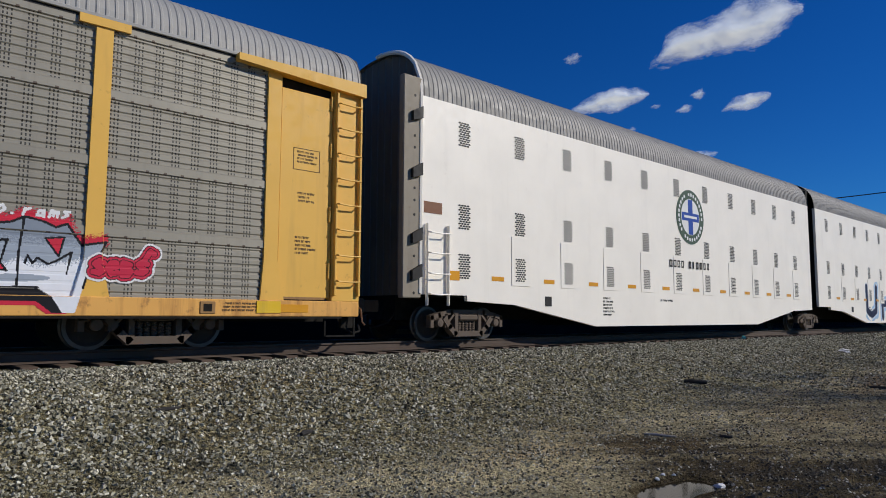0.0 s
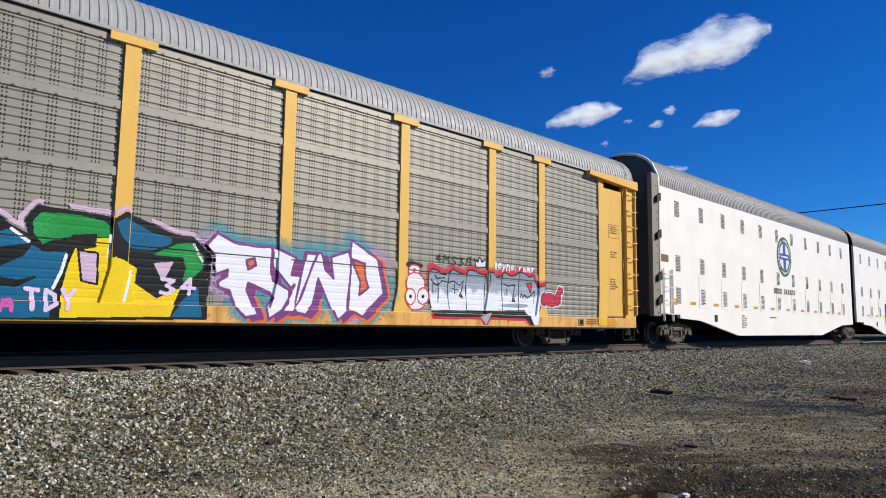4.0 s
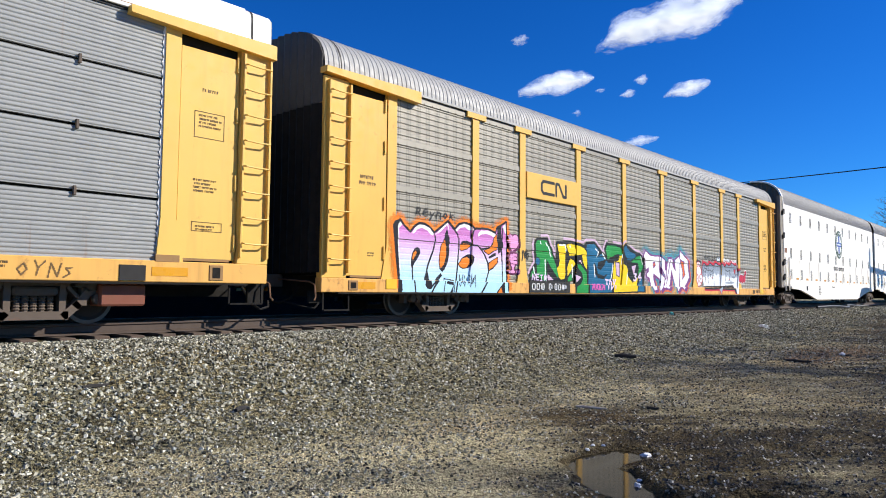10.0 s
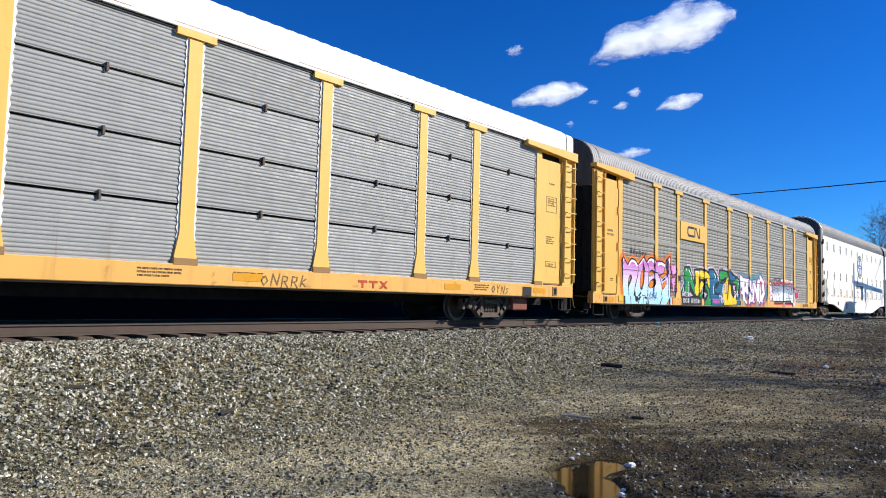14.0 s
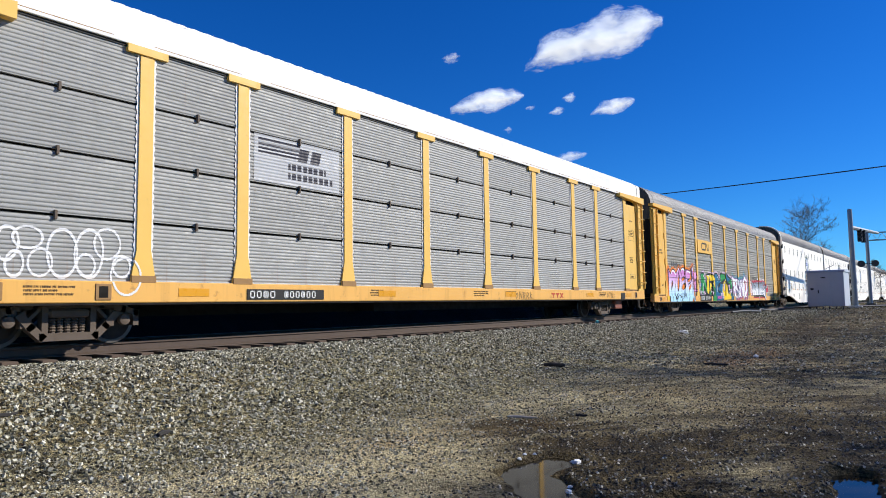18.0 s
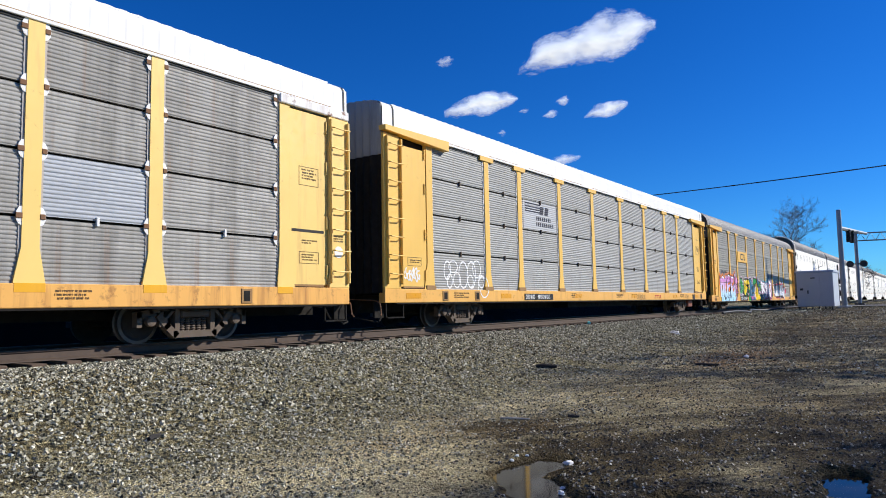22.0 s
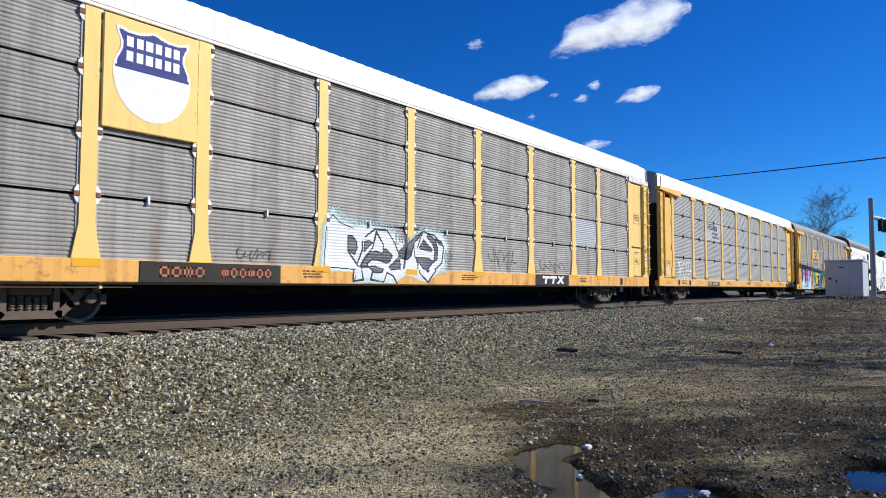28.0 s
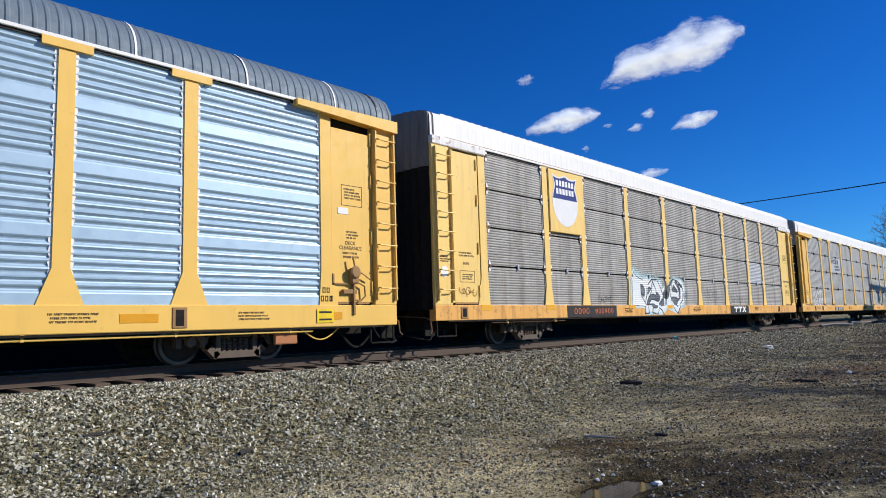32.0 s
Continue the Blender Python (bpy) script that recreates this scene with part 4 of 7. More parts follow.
        brake.tube([(12.60, -1.56, 1.45), (12.76, -1.57, 1.38), (12.78, -1.57, 1.18), (12.66, -1.56, 1.08), (12.52, -1.55, 1.10)], 0.018)
        part("hand_brake", brake, GRIME, car, "rusty hand brake gear")
        for k in range(-6, 7):
            x = 2.02 * k
            part("seam_strip", roof_shape(x - 0.018, x + 0.018, 0.968, 0.05, 0.0, 1.518), ROOF_WHITE, car)
    # roof
    part("roof", roof_shape(-HALF + 0.02, HALF - 0.02, rise, roof_pitch, roof_depth), roof_mat, car, "ribbed arched roof")
    part("eave_strip", Shape().box(-HALF + 0.3, HALF - 0.3, -1.535, -1.44, EAVE - 0.004, EAVE + 0.055, 0.008), ROOF_WHITE if kind == "fb" else roof_mat, car)
    for face in (-1, 1):
        xs_ = face * (HALF - (0.12 if kind == "up" else 0.42))
        part("roof_seam", roof_shape(xs_ - 0.022, xs_ + 0.022, rise + 0.012 if rise >= 0.9 else rise * 1.015, 0.05, 0.0, 1.512), INK, car, "dark lapped seam near the roof's end")
    if kind in ("ns", "up"):
        comb = [(-HALF + 0.5, 0.0)] + [(-HALF + 0.5 + 0.14 * (k // 2) + 0.07 * (k % 2), 0.009 if (k // 2 + k % 2) % 2 else 0.0) for k in range(1, 360)] + [(HALF - 0.5, 0.0), (HALF - 0.5, -0.03), (-HALF + 0.5, -0.03)]
        zc = EAVE + arch(-1.36 / 1.5, rise)
        part("ridge_strip", Shape().prism([(p, zc + q + 0.018) for p, q in comb], -1.39, -1.33), roof_mat, car, "toothed strip along the roof's edge")
        part("eave_joint", Shape().box(-HALF + 0.5, HALF - 0.5, -1.508, -1.49, EAVE + 0.068, EAVE + 0.078), GRIME, car, "dark joint above the eave")
    # black strip in place of the shaded drip gap under the eave
    part("drip_gap", Shape().box(-11.6, 11.6, SIDE - 0.025, SIDE + 0.02, EAVE - 0.045, EAVE - 0.006), INK, car)
    for x in ((-9.68, 10.0) if kind == "up" else (-10.06, 10.06)):
        truck(car, x)
    # reflectors and small print along the sill
    zc = (sill[0] + sill[1]) / 2
    for x in (() if kind == "up" else (-12.6, 12.3) if kind == "cn" else (-12.6, -8.1, -3.0, 2.6, 8.2, 11.9)):
        part("reflector", Shape().box(x - 0.3, x + 0.3, -1.536, -1.525, zc - 0.07, zc + 0.07), AMBER, car, "orange reflective strip")
    for x in {"cn": (11.0,), "ns": (-10.9, -3.6, 0.6, 2.3, 9.0), "up": (-4.8, 0.6, 7.4), "fb": (-5.6, 0.6, 6.9, 9.9)}[kind]:
        part("sill_print", small_print(x, zc + 0.09, 3, 0.7, 0.032, -1.533), FADED, car, "faded black stencilling")
    return car


CAR_X = {"cn": -6.14, "ns": -34.75, "up": -63.35, "fb": -91.95}
cars = []
cn = autorack("cn", "yellow car carrier with taupe perforated panels and colourful graffiti", SHEET_CN, ROOF_GREY, YELLOW_DEEP, depth_perf, (0.80, EAVE), (0.52, 0.80), 0.0205, 0.30, True, 1.0, 0.135, 0.013, END_SOOT)
ns = autorack("ns", "yellow car carrier with grey corrugated panels and white roof", SHEET_NS, ROOF_WHITE, YELLOW, depth_fine, (1.0, EAVE), (0.66, 1.0), 0.0094, 0.25, True, 0.79, 2.3, 0.012, END_GREY)
up = autorack("up", "weathered yellow car carrier with dark grey corrugated panels", SHEET_UP, ROOF_WHITE, YELLOW_PALE, depth_fine, (1.0, EAVE), (0.64, 1.0), 0.0094, 0.25, False, 0.79, 0.30, 0.003, END_MID)
fb = autorack("fb", "yellow car carrier with bright blue-grey corrugated panels", SHEET_FB, ROOF_BLUE, YELLOW, depth_wide, (1.0, EAVE), (0.58, 1.0), 0.0205, 0.5, True, 0.95, 0.175, 0.014, END_MID)
for key, car in (("cn", cn), ("ns", ns), ("up", up), ("fb", fb)):
    cars.append((car, CAR_X[key]))


def white_unit(label, length, first):
    """Smooth-sided white car carrier unit with punched vents and a dropped belly."""
    car = thing("white_autorack_unit", label, "railcar", "cars of the freight train")
    h = length / 2
    eave = 5.16
    belly = [(-h, 0.98), (-h + 1.35, 0.98), (-h + 1.36, 0.86), (-h + 2.9, 0.80), (-h + 6.1, 0.28), (h - 5.2, 0.28), (h - 1.9, 0.78), (h, 0.84), (h, eave), (-h, eave)]
    side = Shape().prism(belly, -1.55, -1.45)
    part("side_wall", side, WHITE, car, "smooth white side wall with grimy lower edge")
    part("inner_wall", Shape().box(-h + 0.2, h - 0.2, -1.44, 1.5, 0.95, eave + 0.02), END_DARK, car)
    part("roof", roof_shape(-h + 0.02, h - 0.02, 1.22, 0.135, 0.013, 1.53, eave), ROOF_BN, car, "grey ribbed arched roof")
    part("underframe", Shape().box(-h + 0.2, h - 0.2, -0.5, 0.5, 0.45, 0.95).box(-h + 6.0, h - 5.2, -1.40, 1.40, 0.30, 0.6), BLACK, car)
    holes = Shape()
    for r in range(11):
        for c in range(4):
            cx, cz = -0.13 + c * 0.085 + (0.042 if r % 2 else 0) - 0.02, -0.25 + r * 0.05
            holes.add([(cx + 0.041 * math.cos(w * math.pi / 3), -1.556, cz + 0.021 * math.sin(w * math.pi / 3)) for w in range(6)], [tuple(range(6))])
    vent = shared("vent", lambda: holes, INK)
    for z in (4.53, 2.69, 1.61):
        for k in range(11):
            part("vent", vent, None, car, at=(-h + 1.27 + k * 1.835, -0.009 if z < 2 and k else 0, z))
    for k in range(10):
        part("reflector", Shape().box(-h + 2.13 + k * 1.835, -h + 2.53 + k * 1.835, -1.558, -1.55, 1.33, 1.43), AMBER, car)
    for k in range(1, 11):
        x = -h + 1.27 + k * 1.835
        part("lower_panel", Shape().box(x - 0.31, x + 0.33, -1.562, -1.551, 1.24, 2.38, 0.003), WHITE, car)
    em = Shape()
    em.lathe([(0.87, 0.0), (0.87, 0.006)], (0.66, -1.560, 3.69), "y", 40)
    badge = part("emblem", em, OLIVE, car, "round dark-green railway emblem with a blue cross")
    part("emblem_field", Shape().lathe([(0.58, 0.0), (0.58, 0.004)], (0.66, -1.5645, 3.69), "y", 36), CHALK, badge)
    for k in range(30):
        w = 2 * math.pi * k / 30
        if k % 10 != 9:
            c, q = 0.66 + 0.725 * math.cos(w), 3.69 + 0.725 * math.sin(w)
            part("ring_mark", Shape().box(c - 0.042, c + 0.042, -1.569, -1.565, q - 0.05, q + 0.05), CHALK, badge)
    cross = Shape().box(0.66 - 0.14, 0.66 + 0.14, -1.569, -1.565, 3.13, 4.25)
    for k in (-1, 1):
        cross.box(0.66 + min(k * 0.142, k * 0.54), 0.66 + max(k * 0.142, k * 0.54), -1.569, -1.565, 3.56, 3.82)
    part("emblem_bar", Shape().box(0.66 - 0.40, 0.66 + 0.40, -1.573, -1.5695, 3.65, 3.73), CHALK, badge)
    part("emblem_cross", cross, BLUE_INK, badge)
    for k, w in enumerate((0.16, 0.16, 0.15, 0.15, 0, 0.13, 0.08, 0.13, 0.13, 0.13, 0.13)):
        if w:
            x = -0.70 + k * 0.235
            part("mark", outline_box(Shape(), x, x + w, 2.05, 2.27, -1.566, 0.04), INK, car)
    part("small_print", small_print(-4.2, 1.05, 6, 0.5, 0.05, -1.552), INK, car)
    part("small_print", small_print(-1.3, 1.05, 1, 0.9, 0.06, -1.552), INK, car)
    part("placard", Shape().box(-6.6, -6.35, -1.558, -1.55, 0.78, 1.02), INK, car)
    for face in (-1, 1):
        xe = face * (h - 0.02)
        if face * (1 if first else -1) < 0:
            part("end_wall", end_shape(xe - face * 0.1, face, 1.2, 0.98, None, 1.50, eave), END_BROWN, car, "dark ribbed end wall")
            frame_ = Shape()
            arc = [(-1.56, 1.0), (-1.56, eave), *[(v * 1.56, eave + arch(v, 1.24)) for v in np.linspace(-0.98, 0, 10)]]
            frame_.tube([(xe + face * 0.03, y, z) for y, z in arc], 0.05, 6)
            part("end_frame", frame_, WHITE, car)
            sidep = Shape().box(min(xe, xe + face * 0.5), max(xe, xe + face * 0.42), -1.575, -1.42, 0.9, eave + 0.35, 0.02)
            brown = part("corner_post", sidep, POST_GREY, car, "grimy brown-grey folded corner post with holes")
            for z in (1.35, 2.1, 3.45, 4.65):
                part("bracket", Shape().prism([(xe + face * 0.04, z - 0.02), (xe + face * 0.04, z + 0.24), (xe + face * 0.30, z + 0.10), (xe + face * 0.30, z - 0.10)][::face], -1.66, -1.574), INK, brown)
            for z in (1.0, 1.75, 2.6, 2.9, 3.15, 4.0, 4.25, 5.1):
                part("hole", Shape().lathe([(0.03, 0.0), (0.03, 0.003)], (xe + face * 0.2, -1.578, z), "y", 10), INK, brown)
            xl = sorted((face * (h - 0.15), face * (h - 0.75)))
            ladder(car, xl[0], xl[1], 0.75, 2.45, 4, -1.60, WHITE, "thin white corner ladder", 0.03)
            part("placard", Shape().box(min(face * (h - 0.1), face * (h - 0.6)), max(face * (h - 0.1), face * (h - 0.6)), -1.558, -1.55, 2.68, 2.92), PLACARD, car, "red-brown placard")
            part("reflector", Shape().box(min(face * (h - 0.80), face * (h - 1.12)), max(face * (h - 0.80), face * (h - 1.12)), -1.558, -1.55, 1.30, 1.50), AMBER, car)
            coupler(car, face * (h - 0.05), face)
            truck(car, face * (h - 1.7))
        else:
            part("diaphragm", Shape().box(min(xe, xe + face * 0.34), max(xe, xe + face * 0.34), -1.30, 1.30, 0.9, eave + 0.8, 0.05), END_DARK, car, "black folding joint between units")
            if first:
                truck(car, face * (h + 0.4))
    return car


U = 21.2
for k, x in enumerate((9.05 + U / 2, 9.05 + U * 1.5 + 0.8, 53.9 + U / 2, 53.9 + U * 1.5 + 0.8, 98.75 + U / 2, 98.75 + U * 1.5 + 0.8, 143.6 + U / 2, 143.6 + U * 1.5 + 0.8)):
    cars.append((white_unit("smooth white car carrier unit with grey ribbed roof", U, k % 2 == 0), x))




# ---- paint on the cars: graffiti, plates and marks ----
SPRAY = {}


def spray(colour):
    key = tuple(round(c, 3) for c in colour)
    if key not in SPRAY:
        c = Vector(key)
        n = Nodes("spray_paint")
        fade = n.mix(n.noise(4.0, 8, 0.75), tuple(c * 0.82), tuple(c * 1.10))
        n.b.inputs["Specular IOR Level"].default_value = 0.2
        SPRAY[key] = n.done(fade, n.ramp(n.noise(9, 3), (0.3, (0.4,) * 3), (0.8, (0.7,) * 3)))
    return SPRAY[key]


LETTERS = {}
LETTERS.update({
    "N": [[(0, 0), (0.05, 1), (0.75, 0.05), (0.85, 1)]],
    "n": [[(0, 0), (0.02, 1)], [(0.05, 0.7), (0.35, 0.95), (0.7, 0.8), (0.78, 0.0)]],
    "u": [[(0.0, 0.95), (0.0, 0.3), (0.3, 0.0), (0.62, 0.25), (0.75, 0.95)], [(0.7, 0.6), (0.82, 0.0)]],
    "S": [[(0.85, 0.85), (0.4, 1.0), (0.05, 0.75), (0.4, 0.5), (0.8, 0.28), (0.45, 0.02), (0.0, 0.12)]],
    "e": [[(0.1, 0.5), (0.75, 0.62), (0.6, 0.95), (0.2, 0.9), (0.0, 0.45), (0.3, 0.03), (0.8, 0.12)]],
    "E": [[(0.7, 1), (0, 1), (0, 0), (0.7, 0)], [(0, 0.5), (0.6, 0.5)]],
})
LETTERS.update({
    "l": [[(0.3, 1.1), (0.3, 0.0)], [(0.3, 0.05), (0.0, 0.2)]],
    "L": [[(0, 1), (0, 0), (0.7, 0)]],
    "I": [[(0, 1), (0.6, 1)], [(0.3, 1), (0.3, 0)], [(0, 0), (0.6, 0)]],
    "A": [[(0, 0), (0.25, 0.95), (0.75, 1), (0.85, 0)], [(0.1, 0.42), (0.8, 0.5)]],
    "M": [[(0, 0), (0.05, 1), (0.42, 0.35), (0.8, 0.95), (0.85, 0)]],
    "O": [[(0.1, 0.1), (0.1, 0.95), (0.75, 0.9), (0.75, 0.1), (0.1, 0.1)]],
})
LETTERS.update({
    "R": [[(0.05, 0), (0.05, 1), (0.65, 0.9), (0.6, 0.55), (0.1, 0.48)], [(0.3, 0.5), (0.85, 0.0)]],
    "Y": [[(0, 1), (0.35, 0.5), (0.8, 1)], [(0.38, 0.5), (0.3, 0)]],
    "D": [[(0.1, 0), (0.1, 1), (0.7, 0.75), (0.75, 0.3), (0.1, 0)]],
    "H": [[(0, 1), (0, 0)], [(0.75, 1), (0.75, 0)], [(0, 0.5), (0.75, 0.5)]],
    "U": [[(0, 1), (0.02, 0.15), (0.35, 0), (0.7, 0.15), (0.75, 1)]],
    "4": [[(0.5, 0), (0.5, 1), (0, 0.4), (0.8, 0.4)]],
})
LETTERS.update({
    "3": [[(0, 0.95), (0.7, 0.9), (0.3, 0.55), (0.75, 0.3), (0.4, 0), (0, 0.1)]],
    "B": [[(0, 0), (0, 1), (0.6, 0.85), (0.1, 0.55), (0.7, 0.35), (0.5, 0.02), (0, 0)]],
    "o": [[(0.4, 0), (0, 0.4), (0.4, 0.8), (0.75, 0.4), (0.4, 0)]],
    "y": [[(0, 0.8), (0.3, 0.3)], [(0.7, 0.8), (0.1, -0.3)]],
    "k": [[(0, 0), (0.1, 1)], [(0.6, 0.7), (0.05, 0.4), (0.7, 0)]],
    "s": [[(0.6, 0.7), (0.1, 0.65), (0.5, 0.3), (0.0, 0.0)]],
})
LETTERS.update({
    "r": [[(0, 0), (0.05, 0.7)], [(0.05, 0.5), (0.5, 0.7)]],
    "m": [[(0, 0), (0.05, 0.7), (0.35, 0.6), (0.35, 0.1), (0.4, 0.6), (0.75, 0.6), (0.75, 0)]],
    "a": [[(0.6, 0.65), (0.1, 0.6), (0.05, 0.1), (0.5, 0.1), (0.6, 0.65), (0.7, 0)]],
    ".": [[(0.2, 0), (0.25, 0.05)]],
    "T": [[(0.0, 1), (0.8, 0.95)], [(0.4, 0.97), (0.42, 0.0)]],
    " ": [],
})


def word_distance(X, Z, word, x0, x1, z0, z1, lean=0.0, wobble=0.0, seed=1):
    """Distance from each letter's strokes, and which letter is the nearest."""
    r = random.Random(seed)
    n = len(word)
    pitch = (x1 - x0) / n
    best, which = np.full(X.shape, 9.0), np.zeros(X.shape, int)
    for k, ch in enumerate(word):
        dz = r.uniform(-1, 1) * wobble
        for line in LETTERS[ch]:
            pts = [(x0 + (k + 0.08 + 0.82 * u + lean * v) * pitch, z0 + dz + v * (z1 - z0)) for u, v in line]
            d = segment_distance(X, Z, pts)
            which = np.where(d < best, k, which)
            best = np.minimum(best, d)
    return best, which


def surface(kind):
    depth, sill, base = {"cn": (depth_perf, (0.52, 0.80), 0.80), "ns": (depth_fine, (0.66, 1.0), 1.0), "up": (depth_fine, (0.64, 1.0), 1.0), "bn": (None, (0, 0), 0)}[kind]
    flare = {"cn": 0.3, "ns": 0.25, "up": 0.25, "bn": 0}[kind]

    def outer(x, z):
        if kind == "bn":
            return np.full(x.shape, -1.550)
        y = SIDE - np.array([max(depth(v), -0.003) for v in z.ravel()]).reshape(z.shape)
        for p in POSTS:
            wide = 0.125 + flare * 0.42 * np.clip((sill[1] + 0.55 - z) / 0.55, 0, 1)
            y = np.where((np.abs(x - p) < wide) & (z > sill[1] - 0.02), -1.511, y)
        return np.where(np.abs(np.abs(x) - 11.85) < 0.2, -1.514, y) if kind == "bn" else np.where(z < sill[1], -1.53, np.where(np.abs(np.abs(x) - 11.85) < 0.2, -1.514, y))

    return outer


def painted(name, label, car, kind, x0, x1, z0, z1, classes, colours, cell=0.02, lift=0.004, flat=None):
    """Lays coats of paint on a car's side. classes(X, Z) gives a number for each spot, 0 for bare; one part for each coat."""
    nx, nz = max(1, int(round((x1 - x0) / cell))), max(1, int(round((z1 - z0) / cell)))
    xs, zs = np.linspace(x0, x1, nx + 1), np.linspace(z0, z1, nz + 1)
    CX, CZ = np.meshgrid((xs[:-1] + xs[1:]) / 2, (zs[:-1] + zs[1:]) / 2)
    c = classes(CX, CZ)
    VX, VZ = np.meshgrid(xs, zs)
    VY = (np.full(VX.shape, flat) if flat is not None else surface(kind)(VX, VZ)) - lift
    verts = np.stack([VX, VY, VZ], -1).reshape(-1, 3)
    idx = np.arange(VX.size).reshape(VX.shape)
    quads = np.stack([idx[:-1, :-1], idx[:-1, 1:], idx[1:, 1:], idx[1:, :-1]], -1)
    root = None
    for k, (coat, colour) in enumerate(colours):
        q = quads[c == k + 1]
        if not len(q):
            continue
        used, back = np.unique(q, return_inverse=True)
        me = bpy.data.meshes.new(name)
        me.from_pydata(verts[used].tolist(), [], back.reshape(-1, 4).tolist())
        me.materials.append(spray(colour))
        ob = part(name if root is None else coat, me, None, root or car, label if root is None else "")
        root = root or ob
    return root


def fuzz(X, Z, f, seed):
    return waves(X, Z, f, seed)


def inside(X, Z, poly):
    """Even-odd test of every spot against one outline."""
    hit = np.zeros(X.shape, bool)
    for (ax, az), (bx, bz) in zip(poly, poly[1:] + poly[:1]):
        if az != bz:
            hit ^= ((Z < az) != (Z < bz)) & (X < ax + (Z - az) * (bx - ax) / (bz - az))
    return hit


def rim(X, Z, poly):
    return segment_distance(X, Z, poly + poly[:1])


def moved(poly, dx, dz):
    return [(x + dx, z + dz) for x, z in poly]


def any_inside(X, Z, polys):
    return functools.reduce(np.logical_or, [inside(X, Z, p) for p in polys])


def any_rim(X, Z, polys):
    return functools.reduce(np.minimum, [rim(X, Z, p) for p in polys])


def specks(X, spread, out, seed):
    """Overspray: scattered specks, thinning out with the distance."""
    chance = np.clip(1 - out / spread, 0, 1) ** 1.3
    return np.random.RandomState(seed).rand(*X.shape) < chance


def scrawl(X, Z, x0, x1, z0, z1, n, seed):
    """Distance from a looping hand-drawn line."""
    r = random.Random(seed)
    pts, a, b = [], r.uniform(0, 6), r.uniform(0.75, 1.15)
    for k in range(6 * n + 1):
        u, w = k / (6 * n), k * 0.42
        pts.append((x0 + (x1 - x0) * u + 0.9 * (x1 - x0) / n * math.cos(w + a), (z0 + z1) / 2 + (z1 - z0) * 0.5 * math.sin(w * b + a) * (0.65 + 0.35 * math.sin(w * 0.37 + 2 * a))))
    return segment_distance(X, Z, pts)


VIOLET_WORD = [(-11.67, 1.95), (-11.55, 2.12), (-11.42, 1.99), (-11.24, 1.87), (-11.12, 1.99), (-10.96, 2.08), (-10.79, 2.08), (-10.6, 2.01), (-10.47, 1.9), (-10.2, 2.07), (-9.99, 2.21), (-9.76, 2.03), (-9.61, 2.16), (-9.41, 2.21), (-9.2, 2.19), (-9.06, 2.09), (-8.75, 2.12), (-8.48, 2.12), (-8.2, 2.05), (-8.12, 2.2), (-7.94, 2.27), (-7.75, 2.37), (-7.71, 0.51), (-11.53, 0.5), (-11.61, 1.29)]
VIOLET_EDGE = [(-11.81, 1.97), (-11.75, 2.07), (-11.57, 2.13), (-11.59, 2.05), (-11.66, 1.95), (-11.67, 1.76), (-11.61, 1.29), (-11.55, 0.81), (-11.53, 0.5), (-11.64, 0.5), (-11.65, 0.81), (-11.72, 1.28)]
VIOLET_INK = [[(-11.2, 1.08), (-11.21, 1.25), (-11.18, 1.38), (-11.11, 1.49), (-11.02, 1.54), (-10.93, 1.5), (-10.91, 1.41), (-10.99, 1.29), (-11.1, 1.17), (-11.15, 1.06)],
    [(-10.7, 1.09), (-10.79, 0.83), (-10.8, 0.69), (-10.74, 0.61), (-10.64, 0.6), (-10.56, 0.68), (-10.61, 0.81), (-10.66, 0.95)],
    [(-10.13, 1.82), (-10.03, 2.03), (-9.97, 1.85), (-9.94, 1.48), (-9.99, 1.25), (-10.09, 1.08), (-10.18, 1.0), (-10.28, 1.06), (-10.31, 1.25), (-10.26, 1.57)],
    [(-9.6, 1.66), (-9.51, 1.76), (-9.34, 1.78), (-9.18, 1.74), (-9.07, 2.11), (-9.14, 2.0), (-9.14, 1.67), (-9.29, 1.59)]]
VIOLET_INK += [[(-9.64, 1.19), (-9.52, 1.34), (-9.35, 1.43), (-9.19, 1.47), (-9.07, 1.4), (-9.09, 1.28), (-9.2, 1.16), (-9.3, 1.1), (-9.34, 1.3)],
    [(-8.12, 2.19), (-7.95, 2.25), (-7.94, 1.6), (-8.08, 1.51), (-8.13, 1.82)],
    [(-8.48, 1.42), (-8.29, 1.52), (-8.19, 1.54), (-8.18, 1.47), (-8.44, 1.38)],
    [(-8.25, 0.51), (-7.92, 0.8), (-7.86, 0.51)]]
